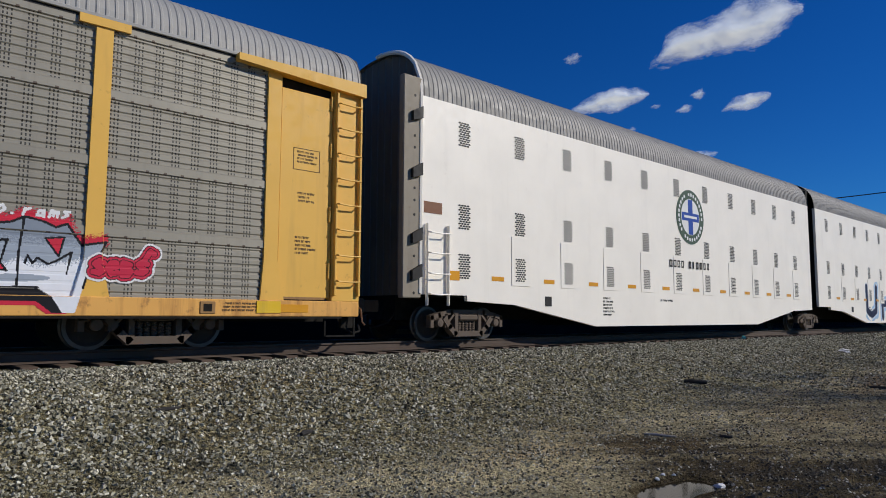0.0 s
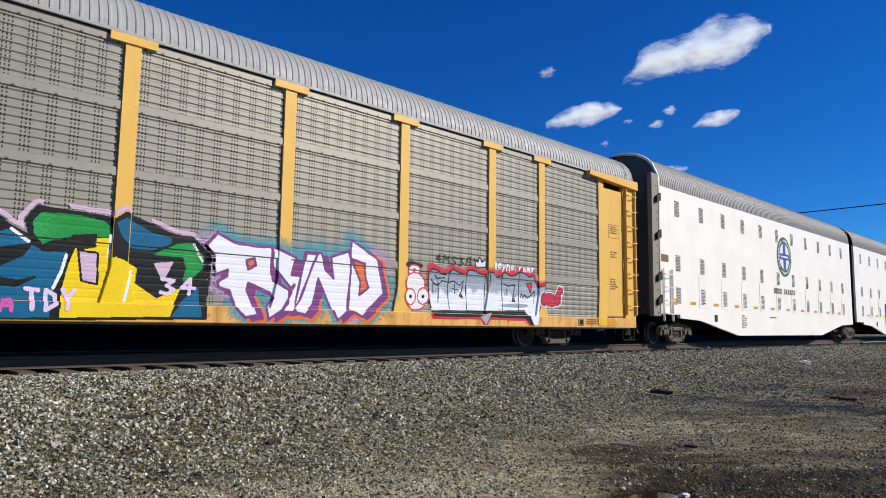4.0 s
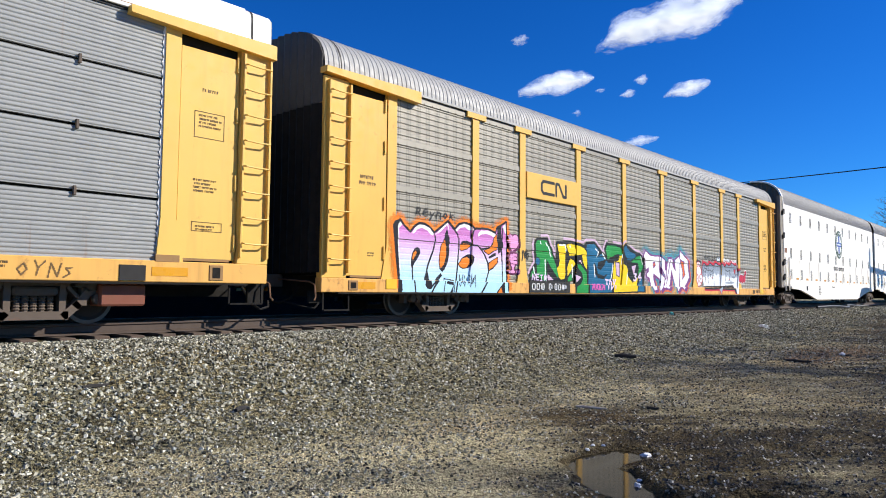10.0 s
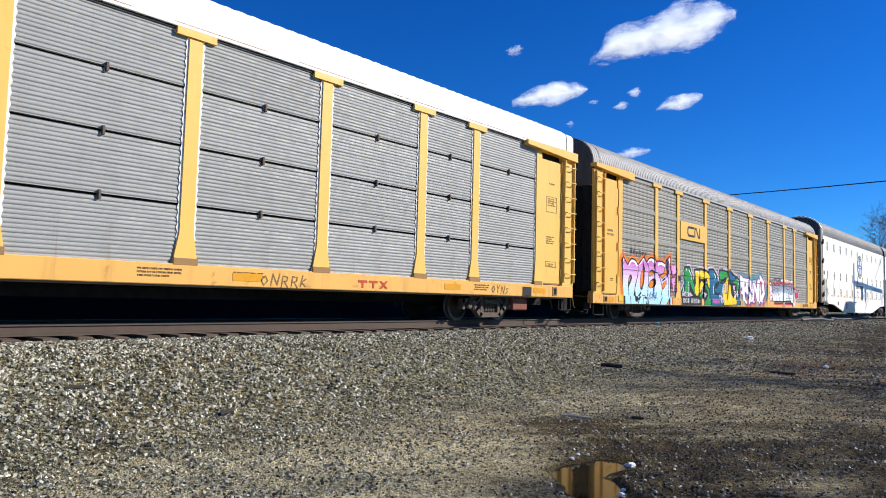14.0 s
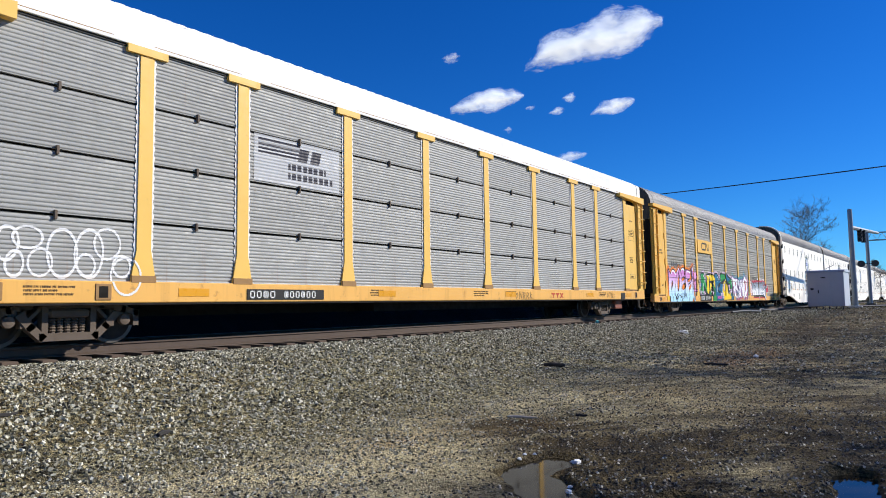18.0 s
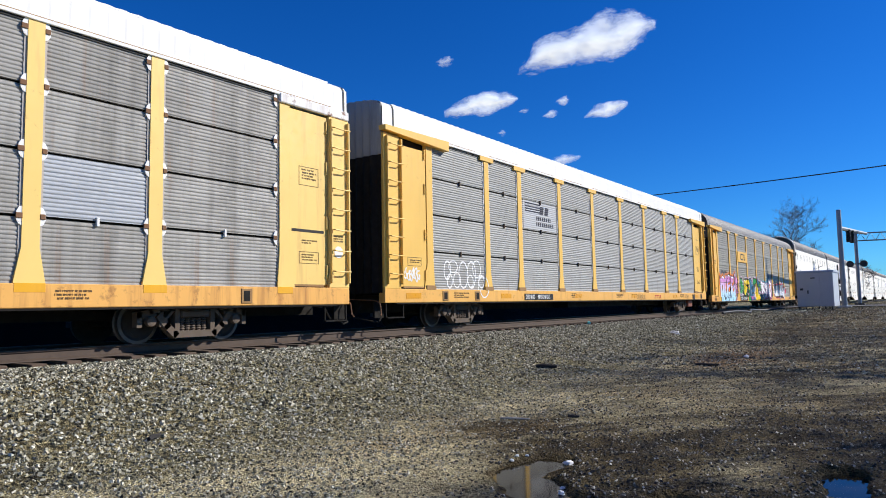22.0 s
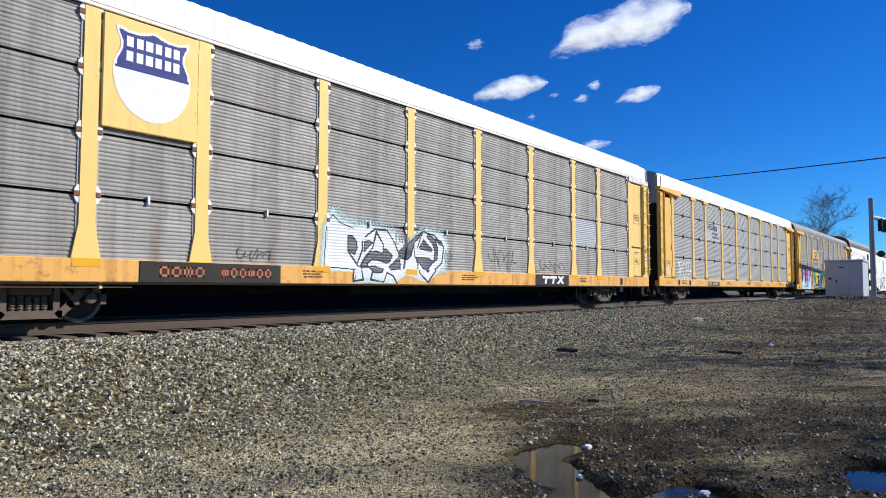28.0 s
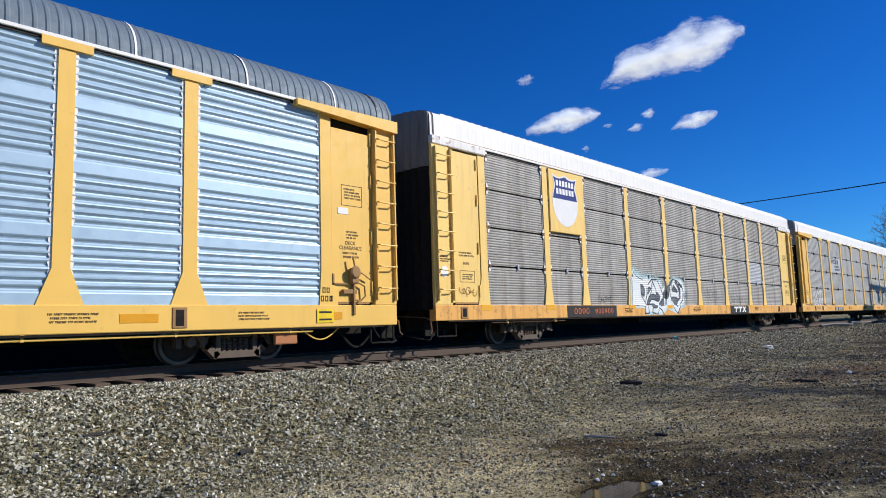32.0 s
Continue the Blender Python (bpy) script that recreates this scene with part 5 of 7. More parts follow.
VIOLET_GAPS = [[(-11.17, 1.28), (-11.14, 1.4), (-11.07, 1.45), (-11.02, 1.42), (-11.08, 1.33), (-11.15, 1.24)],
    [(-10.14, 1.76), (-10.23, 1.57), (-10.28, 1.36), (-10.28, 1.15), (-10.23, 1.09), (-10.13, 1.18), (-10.06, 1.37), (-10.05, 1.6)],
    [(-9.57, 1.57), (-9.56, 1.66), (-9.45, 1.71), (-9.29, 1.7), (-9.18, 1.67), (-9.29, 1.6), (-9.51, 1.54)],
    [(-9.61, 1.2), (-9.48, 1.34), (-9.31, 1.39), (-9.22, 1.35), (-9.21, 1.24), (-9.31, 1.14), (-9.45, 1.11), (-9.57, 1.16)],
    [(-8.65, 1.57), (-8.44, 1.64), (-8.35, 1.72), (-8.25, 1.9), (-8.16, 2.01), (-8.13, 1.63), (-8.28, 1.59), (-8.47, 1.49)],
    [(-8.46, 1.26), (-8.35, 1.32), (-8.11, 1.42), (-8.13, 1.29), (-8.34, 1.15), (-8.45, 1.1)],
    [(-8.16, 0.53), (-8.03, 0.67), (-7.97, 0.53)]]
VIOLET_LINES = [[(-11.16, 1.08), (-11.15, 0.82), (-11.1, 0.5)],
    [(-10.47, 1.88), (-10.44, 1.68), (-10.5, 1.48), (-10.65, 1.19), (-10.7, 1.05)],
    [(-10.63, 0.62), (-10.24, 0.95)],
    [(-10.51, 0.65), (-10.22, 0.92)],
    [(-10.51, 0.64), (-10.6, 0.5)],
    [(-10.01, 2.2), (-9.76, 2.01), (-9.64, 1.9), (-9.62, 1.5), (-9.65, 1.18), (-9.69, 0.86), (-9.76, 0.51)],
    [(-9.07, 2.11), (-9.16, 1.88), (-9.14, 1.68), (-8.95, 1.68), (-8.78, 1.62), (-8.64, 1.48), (-8.51, 1.28), (-8.47, 1.05), (-8.57, 0.82), (-8.7, 0.65), (-8.82, 0.51)],
    [(-8.78, 1.6), (-8.44, 1.65), (-8.34, 1.76), (-8.24, 1.92)],
    [(-8.46, 1.25), (-8.35, 1.32), (-8.11, 1.4)],
    [(-8.46, 1.09), (-8.31, 1.15), (-8.1, 1.32)],
    [(-7.9, 2.17), (-7.94, 1.6), (-7.91, 1.13), (-7.89, 0.51)]]
VIOLET_SHINE = [[(-11.66, 1.93), (-11.56, 2.1), (-11.48, 2.03), (-11.58, 1.92), (-11.6, 1.77), (-11.56, 1.39), (-11.52, 1.01), (-11.57, 1.0), (-11.62, 1.38)],
    [(-11.19, 1.84), (-11.06, 2.0), (-10.9, 2.07), (-10.73, 2.05), (-10.55, 1.97), (-10.47, 1.85), (-10.57, 1.83), (-10.69, 1.93), (-10.88, 1.98), (-11.01, 1.94), (-11.12, 1.84)],
    [(-9.74, 2.01), (-9.57, 2.14), (-9.39, 2.19), (-9.17, 2.15), (-9.11, 2.05), (-9.23, 2.03), (-9.38, 2.11), (-9.57, 2.07), (-9.68, 1.98)],
    [(-8.95, 1.97), (-8.77, 2.07), (-8.53, 2.08), (-8.27, 2.05), (-8.2, 2.03), (-8.22, 1.91), (-8.38, 1.97), (-8.57, 2.0), (-8.77, 1.97), (-8.91, 1.89)],
    [(-10.43, 1.85), (-10.2, 2.04), (-10.01, 2.2), (-9.95, 1.96), (-10.03, 2.11), (-10.24, 1.94)],
    [(-7.9, 2.22), (-7.76, 2.33), (-7.76, 2.03), (-7.81, 2.09)]]
SMALL_WINDOW = [(-10.12, 0.85), (-9.79, 0.81), (-9.85, 0.45), (-10.2, 0.45)]
SMALL_PANES = [[(-10.07, 0.8), (-9.84, 0.77), (-9.85, 0.7), (-10.08, 0.73)],
    [(-9.84, 0.73), (-9.88, 0.47), (-10.01, 0.47), (-9.92, 0.6)]]
ANGULAR_WORD = [(-6.76, 0.81), (-6.72, 0.97), (-6.67, 1.1), (-6.51, 1.26), (-6.42, 1.35), (-6.5, 1.79), (-6.43, 1.96), (-6.34, 2.02), (-5.87, 2.05), (-5.64, 1.68), (-5.42, 1.39), (-5.39, 1.98), (-4.63, 2.03), (-3.9, 1.95), (-3.77, 2.05), (-3.28, 2.09), (-2.99, 1.9), (-2.89, 1.81), (-2.62, 1.67), (-2.67, 1.93), (-2.55, 2.11), (-1.64, 2.07), (-1.52, 2.04), (-1.36, 2.16), (-0.59, 1.89), (-0.3, 1.88), (0.02, 1.6), (-0.01, 1.12), (-0.02, 0.58), (-4.48, 0.49), (-4.51, 0.89)]
GREEN = [[(-6.47, 1.79), (-6.41, 1.93), (-6.33, 1.99), (-5.89, 2.01), (-5.75, 1.81), (-5.57, 1.55), (-5.41, 1.32), (-5.33, 1.13), (-5.25, 0.95), (-5.38, 0.98), (-5.54, 1.12), (-5.71, 1.26), (-5.89, 1.45), (-5.9, 1.27), (-5.88, 0.84), (-6.1, 0.88), (-6.35, 0.99), (-6.39, 1.23), (-6.4, 1.56)],
    [(-6.69, 1.0), (-6.61, 1.12), (-6.46, 1.26), (-6.45, 1.06), (-6.61, 0.93)]]
GREEN += [[(-4.38, 1.4), (-4.18, 1.4), (-3.99, 1.33), (-3.75, 1.17), (-3.73, 0.9), (-3.76, 0.53), (-4.45, 0.52), (-4.4, 0.73), (-4.16, 0.83), (-4.01, 1.01), (-4.08, 1.12), (-4.31, 1.26)],
    [(-4.82, 0.97), (-4.62, 1.13), (-4.55, 0.91), (-4.83, 0.84)],
    [(-2.62, 1.92), (-2.51, 2.06), (-2.06, 2.08), (-1.66, 2.03), (-1.55, 1.93), (-1.55, 1.71), (-1.85, 1.78), (-2.3, 1.67), (-2.47, 1.58), (-2.6, 1.73)],
    [(-1.25, 1.59), (-0.93, 1.59), (-0.57, 1.78), (-0.33, 1.83), (-0.07, 1.62), (-0.09, 1.4), (-0.28, 1.21), (-0.45, 1.16), (-0.4, 1.39), (-0.45, 1.55), (-0.79, 1.55)]]
GOLD = [[(-5.36, 1.94), (-4.93, 1.96), (-4.92, 1.7), (-4.94, 1.34), (-4.92, 1.07), (-4.98, 0.93), (-5.18, 0.91), (-5.29, 0.98), (-5.4, 1.24), (-5.3, 1.31), (-5.25, 1.45), (-5.28, 1.65), (-5.36, 1.75)],
    [(-4.89, 1.94), (-4.68, 1.99), (-4.08, 1.93), (-3.9, 1.9), (-3.75, 1.72), (-3.71, 1.53), (-3.74, 1.22), (-3.87, 1.32), (-3.98, 1.46), (-4.03, 1.68), (-4.41, 1.63), (-4.72, 1.61), (-4.86, 1.76)],
    [(-4.85, 1.29), (-4.74, 1.48), (-4.65, 1.55), (-4.49, 1.51), (-4.37, 1.4), (-4.58, 1.23), (-4.68, 1.13), (-4.83, 1.0)],
    [(-2.06, 1.56), (-2.04, 1.72), (-1.54, 1.79), (-1.52, 1.49), (-1.46, 1.52), (-1.14, 1.35), (-1.16, 1.12), (-0.83, 0.91), (-0.43, 1.1), (-0.62, 0.6), (-2.22, 0.56), (-2.19, 1.02), (-2.13, 1.34)]]
TEAL = [[(-3.77, 1.99), (-3.61, 2.04), (-3.28, 2.05), (-3.05, 1.89), (-3.14, 1.66), (-2.91, 1.78), (-2.65, 1.62), (-2.45, 1.51), (-2.12, 1.53), (-2.21, 1.23), (-2.27, 0.96), (-2.32, 0.56), (-3.68, 0.53), (-3.67, 0.95), (-3.67, 1.34), (-3.79, 1.72)],
    [(-1.52, 2.01), (-1.36, 2.12), (-0.95, 1.93), (-0.62, 1.87), (-0.65, 1.75), (-0.94, 1.62), (-1.25, 1.62), (-1.43, 1.8)],
    [(-0.64, 0.6), (-0.42, 0.9), (-0.15, 1.11), (-0.09, 0.6)]]
INK_GAPS = [[(-2.1, 1.75), (-1.78, 1.8), (-1.77, 1.62), (-1.96, 1.57), (-2.08, 1.6)],
    [(-3.08, 1.48), (-2.6, 1.59), (-2.69, 1.43), (-2.95, 1.27), (-3.12, 1.32)],
    [(-1.46, 1.49), (-1.19, 1.54), (-0.81, 1.54), (-0.48, 1.53), (-0.59, 1.18), (-0.79, 1.04), (-1.04, 1.41)],
    [(-3.32, 1.46), (-3.21, 1.37), (-3.11, 1.13), (-2.75, 1.07), (-2.52, 1.13), (-2.75, 0.99), (-3.1, 1.02), (-3.27, 1.17)]]
PINK_GAPS = [[(-4.47, 1.1), (-4.09, 1.02), (-4.41, 0.82)],
    [(-4.32, 1.48), (-4.19, 1.54), (-4.01, 1.46), (-4.03, 1.38)],
    [(-2.0, 1.55), (-1.73, 1.53), (-1.71, 1.07), (-1.93, 1.11)],
    [(-0.93, 1.45), (-0.56, 1.51), (-0.74, 1.11)],
    [(-5.87, 1.1), (-5.5, 0.89), (-5.85, 0.87)]]
SHINE_LINES = [[(-5.93, 1.93), (-5.81, 1.77), (-5.68, 1.56)],
    [(-5.97, 1.45), (-5.96, 1.18), (-5.96, 0.91)],
    [(-6.53, 1.24), (-6.48, 1.06)],
    [(-5.24, 1.91), (-4.94, 1.92), (-4.94, 1.75)],
    [(-4.58, 1.37), (-4.56, 1.0)],
    [(-3.33, 1.41), (-3.27, 1.05)],
    [(-3.24, 1.9), (-3.1, 1.82), (-3.16, 1.66)],
    [(-2.86, 1.77), (-2.64, 1.62)],
    [(-2.15, 1.47), (-2.2, 1.23), (-2.29, 0.99)],
    [(-1.57, 1.8), (-1.58, 1.49)],
    [(-1.25, 1.29), (-1.33, 0.84)],
    [(-0.28, 1.79), (-0.11, 1.53)],
    [(-6.2, 1.95), (-6.18, 1.9)],
    [(-4.69, 1.93), (-4.67, 1.87)]]
SILVER_BLOCK = [(5.01, 1.43), (5.03, 1.67), (5.08, 1.75), (5.23, 1.74), (5.38, 1.67), (5.53, 1.65), (5.65, 1.72), (5.76, 1.79), (5.96, 1.72), (6.17, 1.69), (6.28, 1.8), (6.42, 1.81), (6.64, 1.74), (6.84, 1.72), (7.0, 1.8), (7.12, 1.79), (7.25, 1.69), (7.44, 1.74), (7.54, 1.83), (7.79, 1.75), (7.99, 1.79), (8.15, 1.88), (8.37, 1.83), (8.53, 1.76), (8.67, 1.82), (8.88, 1.53), (9.21, 1.6), (8.95, 1.07), (8.82, 0.56), (8.64, 0.56), (8.5, 0.81), (8.34, 0.91), (5.12, 0.86), (5.05, 1.07)]
SILVER_BASE = [(5.12, 0.85), (8.34, 0.9), (8.52, 0.78), (8.66, 0.56), (8.53, 0.56), (8.33, 0.72), (6.96, 0.73), (6.83, 0.55), (6.67, 0.73), (5.13, 0.72)]
SILVER_CREST = [(5.01, 1.79), (5.08, 1.84), (5.22, 1.81), (5.38, 1.74), (5.53, 1.72), (5.64, 1.79), (5.76, 1.86), (5.96, 1.79), (6.17, 1.75), (6.27, 1.87), (6.42, 1.88), (6.64, 1.81), (6.84, 1.79), (7.11, 1.87), (7.25, 1.77), (7.43, 1.82), (7.54, 1.9), (7.78, 1.83), (7.99, 1.86), (8.15, 1.96), (8.4, 1.92), (8.53, 1.85), (8.69, 1.9), (8.74, 1.72), (8.9, 1.6), (9.18, 1.66), (9.19, 1.57), (8.88, 1.5), (8.67, 1.77), (7.26, 1.66), (5.8, 1.73), (5.09, 1.71), (5.04, 1.63), (5.01, 1.39)]
SILVER_LINES = [[(5.09, 1.53), (5.19, 1.43), (5.32, 1.41), (5.43, 1.51), (5.64, 1.48), (5.81, 1.52), (5.99, 1.43), (6.12, 1.54), (6.05, 1.3)],
    [(5.15, 1.44), (5.15, 1.24)],
    [(5.3, 1.49), (5.32, 1.29), (5.31, 1.03)],
    [(5.21, 1.62), (5.27, 1.55), (5.5, 1.58)],
    [(5.67, 1.73), (5.61, 1.41), (5.61, 1.18), (5.67, 0.91)],
    [(5.82, 1.45), (5.83, 1.24)],
    [(5.74, 1.35), (5.92, 1.34)]]
SILVER_LINES += [[(6.22, 1.78), (6.19, 1.37), (6.23, 0.91)],
    [(6.88, 1.76), (6.83, 1.32), (6.83, 0.95)],
    [(7.02, 1.77), (6.98, 1.47)],
    [(7.47, 1.8), (7.46, 1.35), (7.5, 0.93)],
    [(7.52, 1.56), (7.69, 1.5), (7.96, 1.55), (7.88, 1.18)],
    [(7.65, 1.42), (7.67, 1.27)],
    [(8.14, 1.88), (8.1, 1.39), (8.1, 0.92)],
    [(8.18, 1.24), (8.21, 1.35), (8.27, 1.24), (8.33, 1.32), (8.46, 1.24), (8.55, 1.28), (8.75, 1.42), (8.7, 1.11)]]
SILVER_TRI = [(6.65, 0.74), (7.06, 0.85), (6.84, 0.56)]
EYES = [[(8.41, 1.6), (8.65, 1.63), (8.59, 1.35)],
    [(7.85, 1.14), (7.97, 1.13), (7.89, 1.24)],
    [(5.98, 1.19), (6.03, 1.28), (6.09, 1.16)]]
FROST_SHADE = [[(-3.49, 1.7), (-3.35, 1.69), (-3.22, 1.58), (-3.2, 1.42), (-3.27, 1.29), (-3.41, 1.34), (-3.48, 1.36)],
    [(-2.97, 1.59), (-2.83, 1.62), (-2.71, 1.58), (-2.79, 1.52), (-2.9, 1.43), (-2.99, 1.35)],
    [(-3.11, 1.02), (-2.97, 1.22), (-2.78, 1.36), (-2.59, 1.39), (-2.38, 1.34), (-2.3, 1.47), (-2.04, 1.31), (-2.13, 1.17), (-2.25, 1.13), (-2.5, 1.19), (-2.74, 1.19), (-2.89, 1.1), (-2.85, 1.02)],
    [(-2.86, 1.02), (-2.66, 1.05), (-2.41, 0.99), (-2.45, 0.91), (-2.73, 0.9)],
    [(-2.16, 1.04), (-1.95, 1.18), (-1.78, 1.23), (-1.77, 1.01), (-2.16, 0.98)]]
FROST_SHADE += [[(-1.82, 1.28), (-1.83, 1.41), (-1.46, 1.66), (-0.98, 1.93), (-1.08, 1.78), (-1.32, 1.62), (-1.41, 1.34), (-1.55, 1.24)],
    [(-1.07, 1.54), (-0.9, 1.74), (-0.56, 1.52), (-0.61, 1.47), (-0.97, 1.5)],
    [(-1.23, 1.29), (-0.71, 1.29), (-0.6, 1.25), (-0.5, 1.22), (-0.8, 0.96), (-1.01, 1.12)],
    [(-0.72, 1.9), (-0.45, 1.77), (-0.34, 1.58), (-0.36, 1.28), (-0.5, 1.2), (-0.45, 1.48), (-0.56, 1.67), (-0.77, 1.83)],
    [(-0.43, 1.79), (-0.18, 1.74), (-0.14, 1.64), (-0.29, 1.67)]]
FROST_LINES = [[(-2.95, 1.7), (-2.64, 1.89), (-2.23, 1.89), (-1.97, 1.62), (-1.82, 1.36), (-1.82, 1.28), (-2.16, 1.04)],
    [(-3.48, 1.36), (-3.11, 0.98), (-2.93, 1.27), (-2.71, 1.45), (-2.59, 1.83), (-2.35, 1.55), (-2.36, 1.38)],
    [(-3.04, 1.59), (-3.04, 1.39), (-3.19, 1.1)],
    [(-3.36, 0.93), (-3.37, 0.7), (-3.06, 0.74), (-3.11, 0.94)],
    [(-2.77, 0.92), (-2.82, 0.74), (-2.4, 0.69), (-2.29, 0.91)],
    [(-2.29, 0.91), (-2.07, 0.83), (-1.93, 0.65)],
    [(-1.32, 1.62), (-1.28, 1.32), (-1.11, 1.16), (-1.13, 0.93), (-0.79, 0.69), (-0.49, 0.99), (-0.17, 1.19), (-0.09, 1.6), (-0.46, 1.87), (-0.93, 1.95), (-1.14, 1.54)]]
WHITE_R = [(-0.06, 1.81), (0.13, 2.02), (0.45, 1.89), (0.82, 1.86), (1.16, 1.88), (1.17, 1.42), (1.21, 1.29), (1.52, 1.12), (1.52, 0.9), (1.38, 0.76), (1.12, 0.6), (1.08, 0.78), (1.21, 0.97), (1.15, 1.07),
     (0.73, 1.21), (0.71, 1.08), (0.91, 0.67), (0.67, 0.62), (0.51, 0.77), (0.38, 1.07), (0.19, 1.11), (0.17, 1.21), (0.34, 1.32), (0.34, 1.42), (0.13, 1.33), (0.07, 1.55)]
WHITE_LETTERS = [
    WHITE_R,
    [(1.18, 1.88), (1.66, 1.72), (1.59, 1.41), (1.79, 1.41), (1.85, 1.83), (2.12, 1.83), (1.78, 0.96), (1.62, 0.74), (1.38, 0.73), (1.66, 1.23), (1.55, 1.17), (1.2, 1.53)],
    [(1.88, 1.84), (2.21, 1.86), (2.32, 1.55), (2.52, 1.39), (2.43, 1.8), (2.87, 1.95), (2.92, 1.6), (2.88, 0.82), (2.6, 0.61), (2.44, 0.87), (2.17, 1.37), (2.05, 0.86), (1.88, 0.69), (1.65, 0.74)],
    [(2.9, 1.96), (2.93, 2.17), (3.56, 1.86), (3.72, 1.34), (3.76, 1.15), (3.19, 0.68), (2.85, 0.82), (2.92, 1.6)]]
WHITE_HOLES = [[(0.68, 1.6), (0.83, 1.65), (0.86, 1.53), (0.72, 1.45)], [(2.93, 1.79), (3.25, 1.73), (3.29, 1.44), (3.37, 1.26), (3.14, 1.1), (3.16, 1.37)]]
FROST_WORD = [(-4.2, 1.83), (-3.95, 2.19), (-3.69, 2.0), (-3.24, 1.9), (-2.66, 1.91), (-1.95, 1.81), (-1.62, 1.56), (-0.94, 1.95), (-0.21, 1.92), (0.05, 1.64), (-0.08, 1.14), (-0.82, 0.68), (-1.62, 0.86), (-2.04, 0.67), (-3.4, 0.67), (-3.32, 0.91), (-4.26, 0.95)]
FIGURE_DISCS = ((4.58, 1.69, 0.15, 0.10), (4.62, 1.40, 0.27, 0.22), (4.64, 1.05, 0.26, 0.19), (4.48, 1.13, 0.15, 0.16), (4.86, 1.15, 0.15, 0.16))
HOLLOW_RINGS = ((-11.07, 1.52, 0.15, 0.24), (-10.79, 1.62, 0.20, 0.16), (-10.96, 1.23, 0.12, 0.18), (-10.62, 1.26, 0.17, 0.20), (-10.31, 1.41, 0.22, 0.36),
                (-9.95, 1.24, 0.14, 0.17), (-9.91, 1.42, 0.22, 0.37), (-9.63, 1.59, 0.20, 0.24), (-9.39, 1.24, 0.14, 0.17), (-9.32, 1.08, 0.24, 0.30))


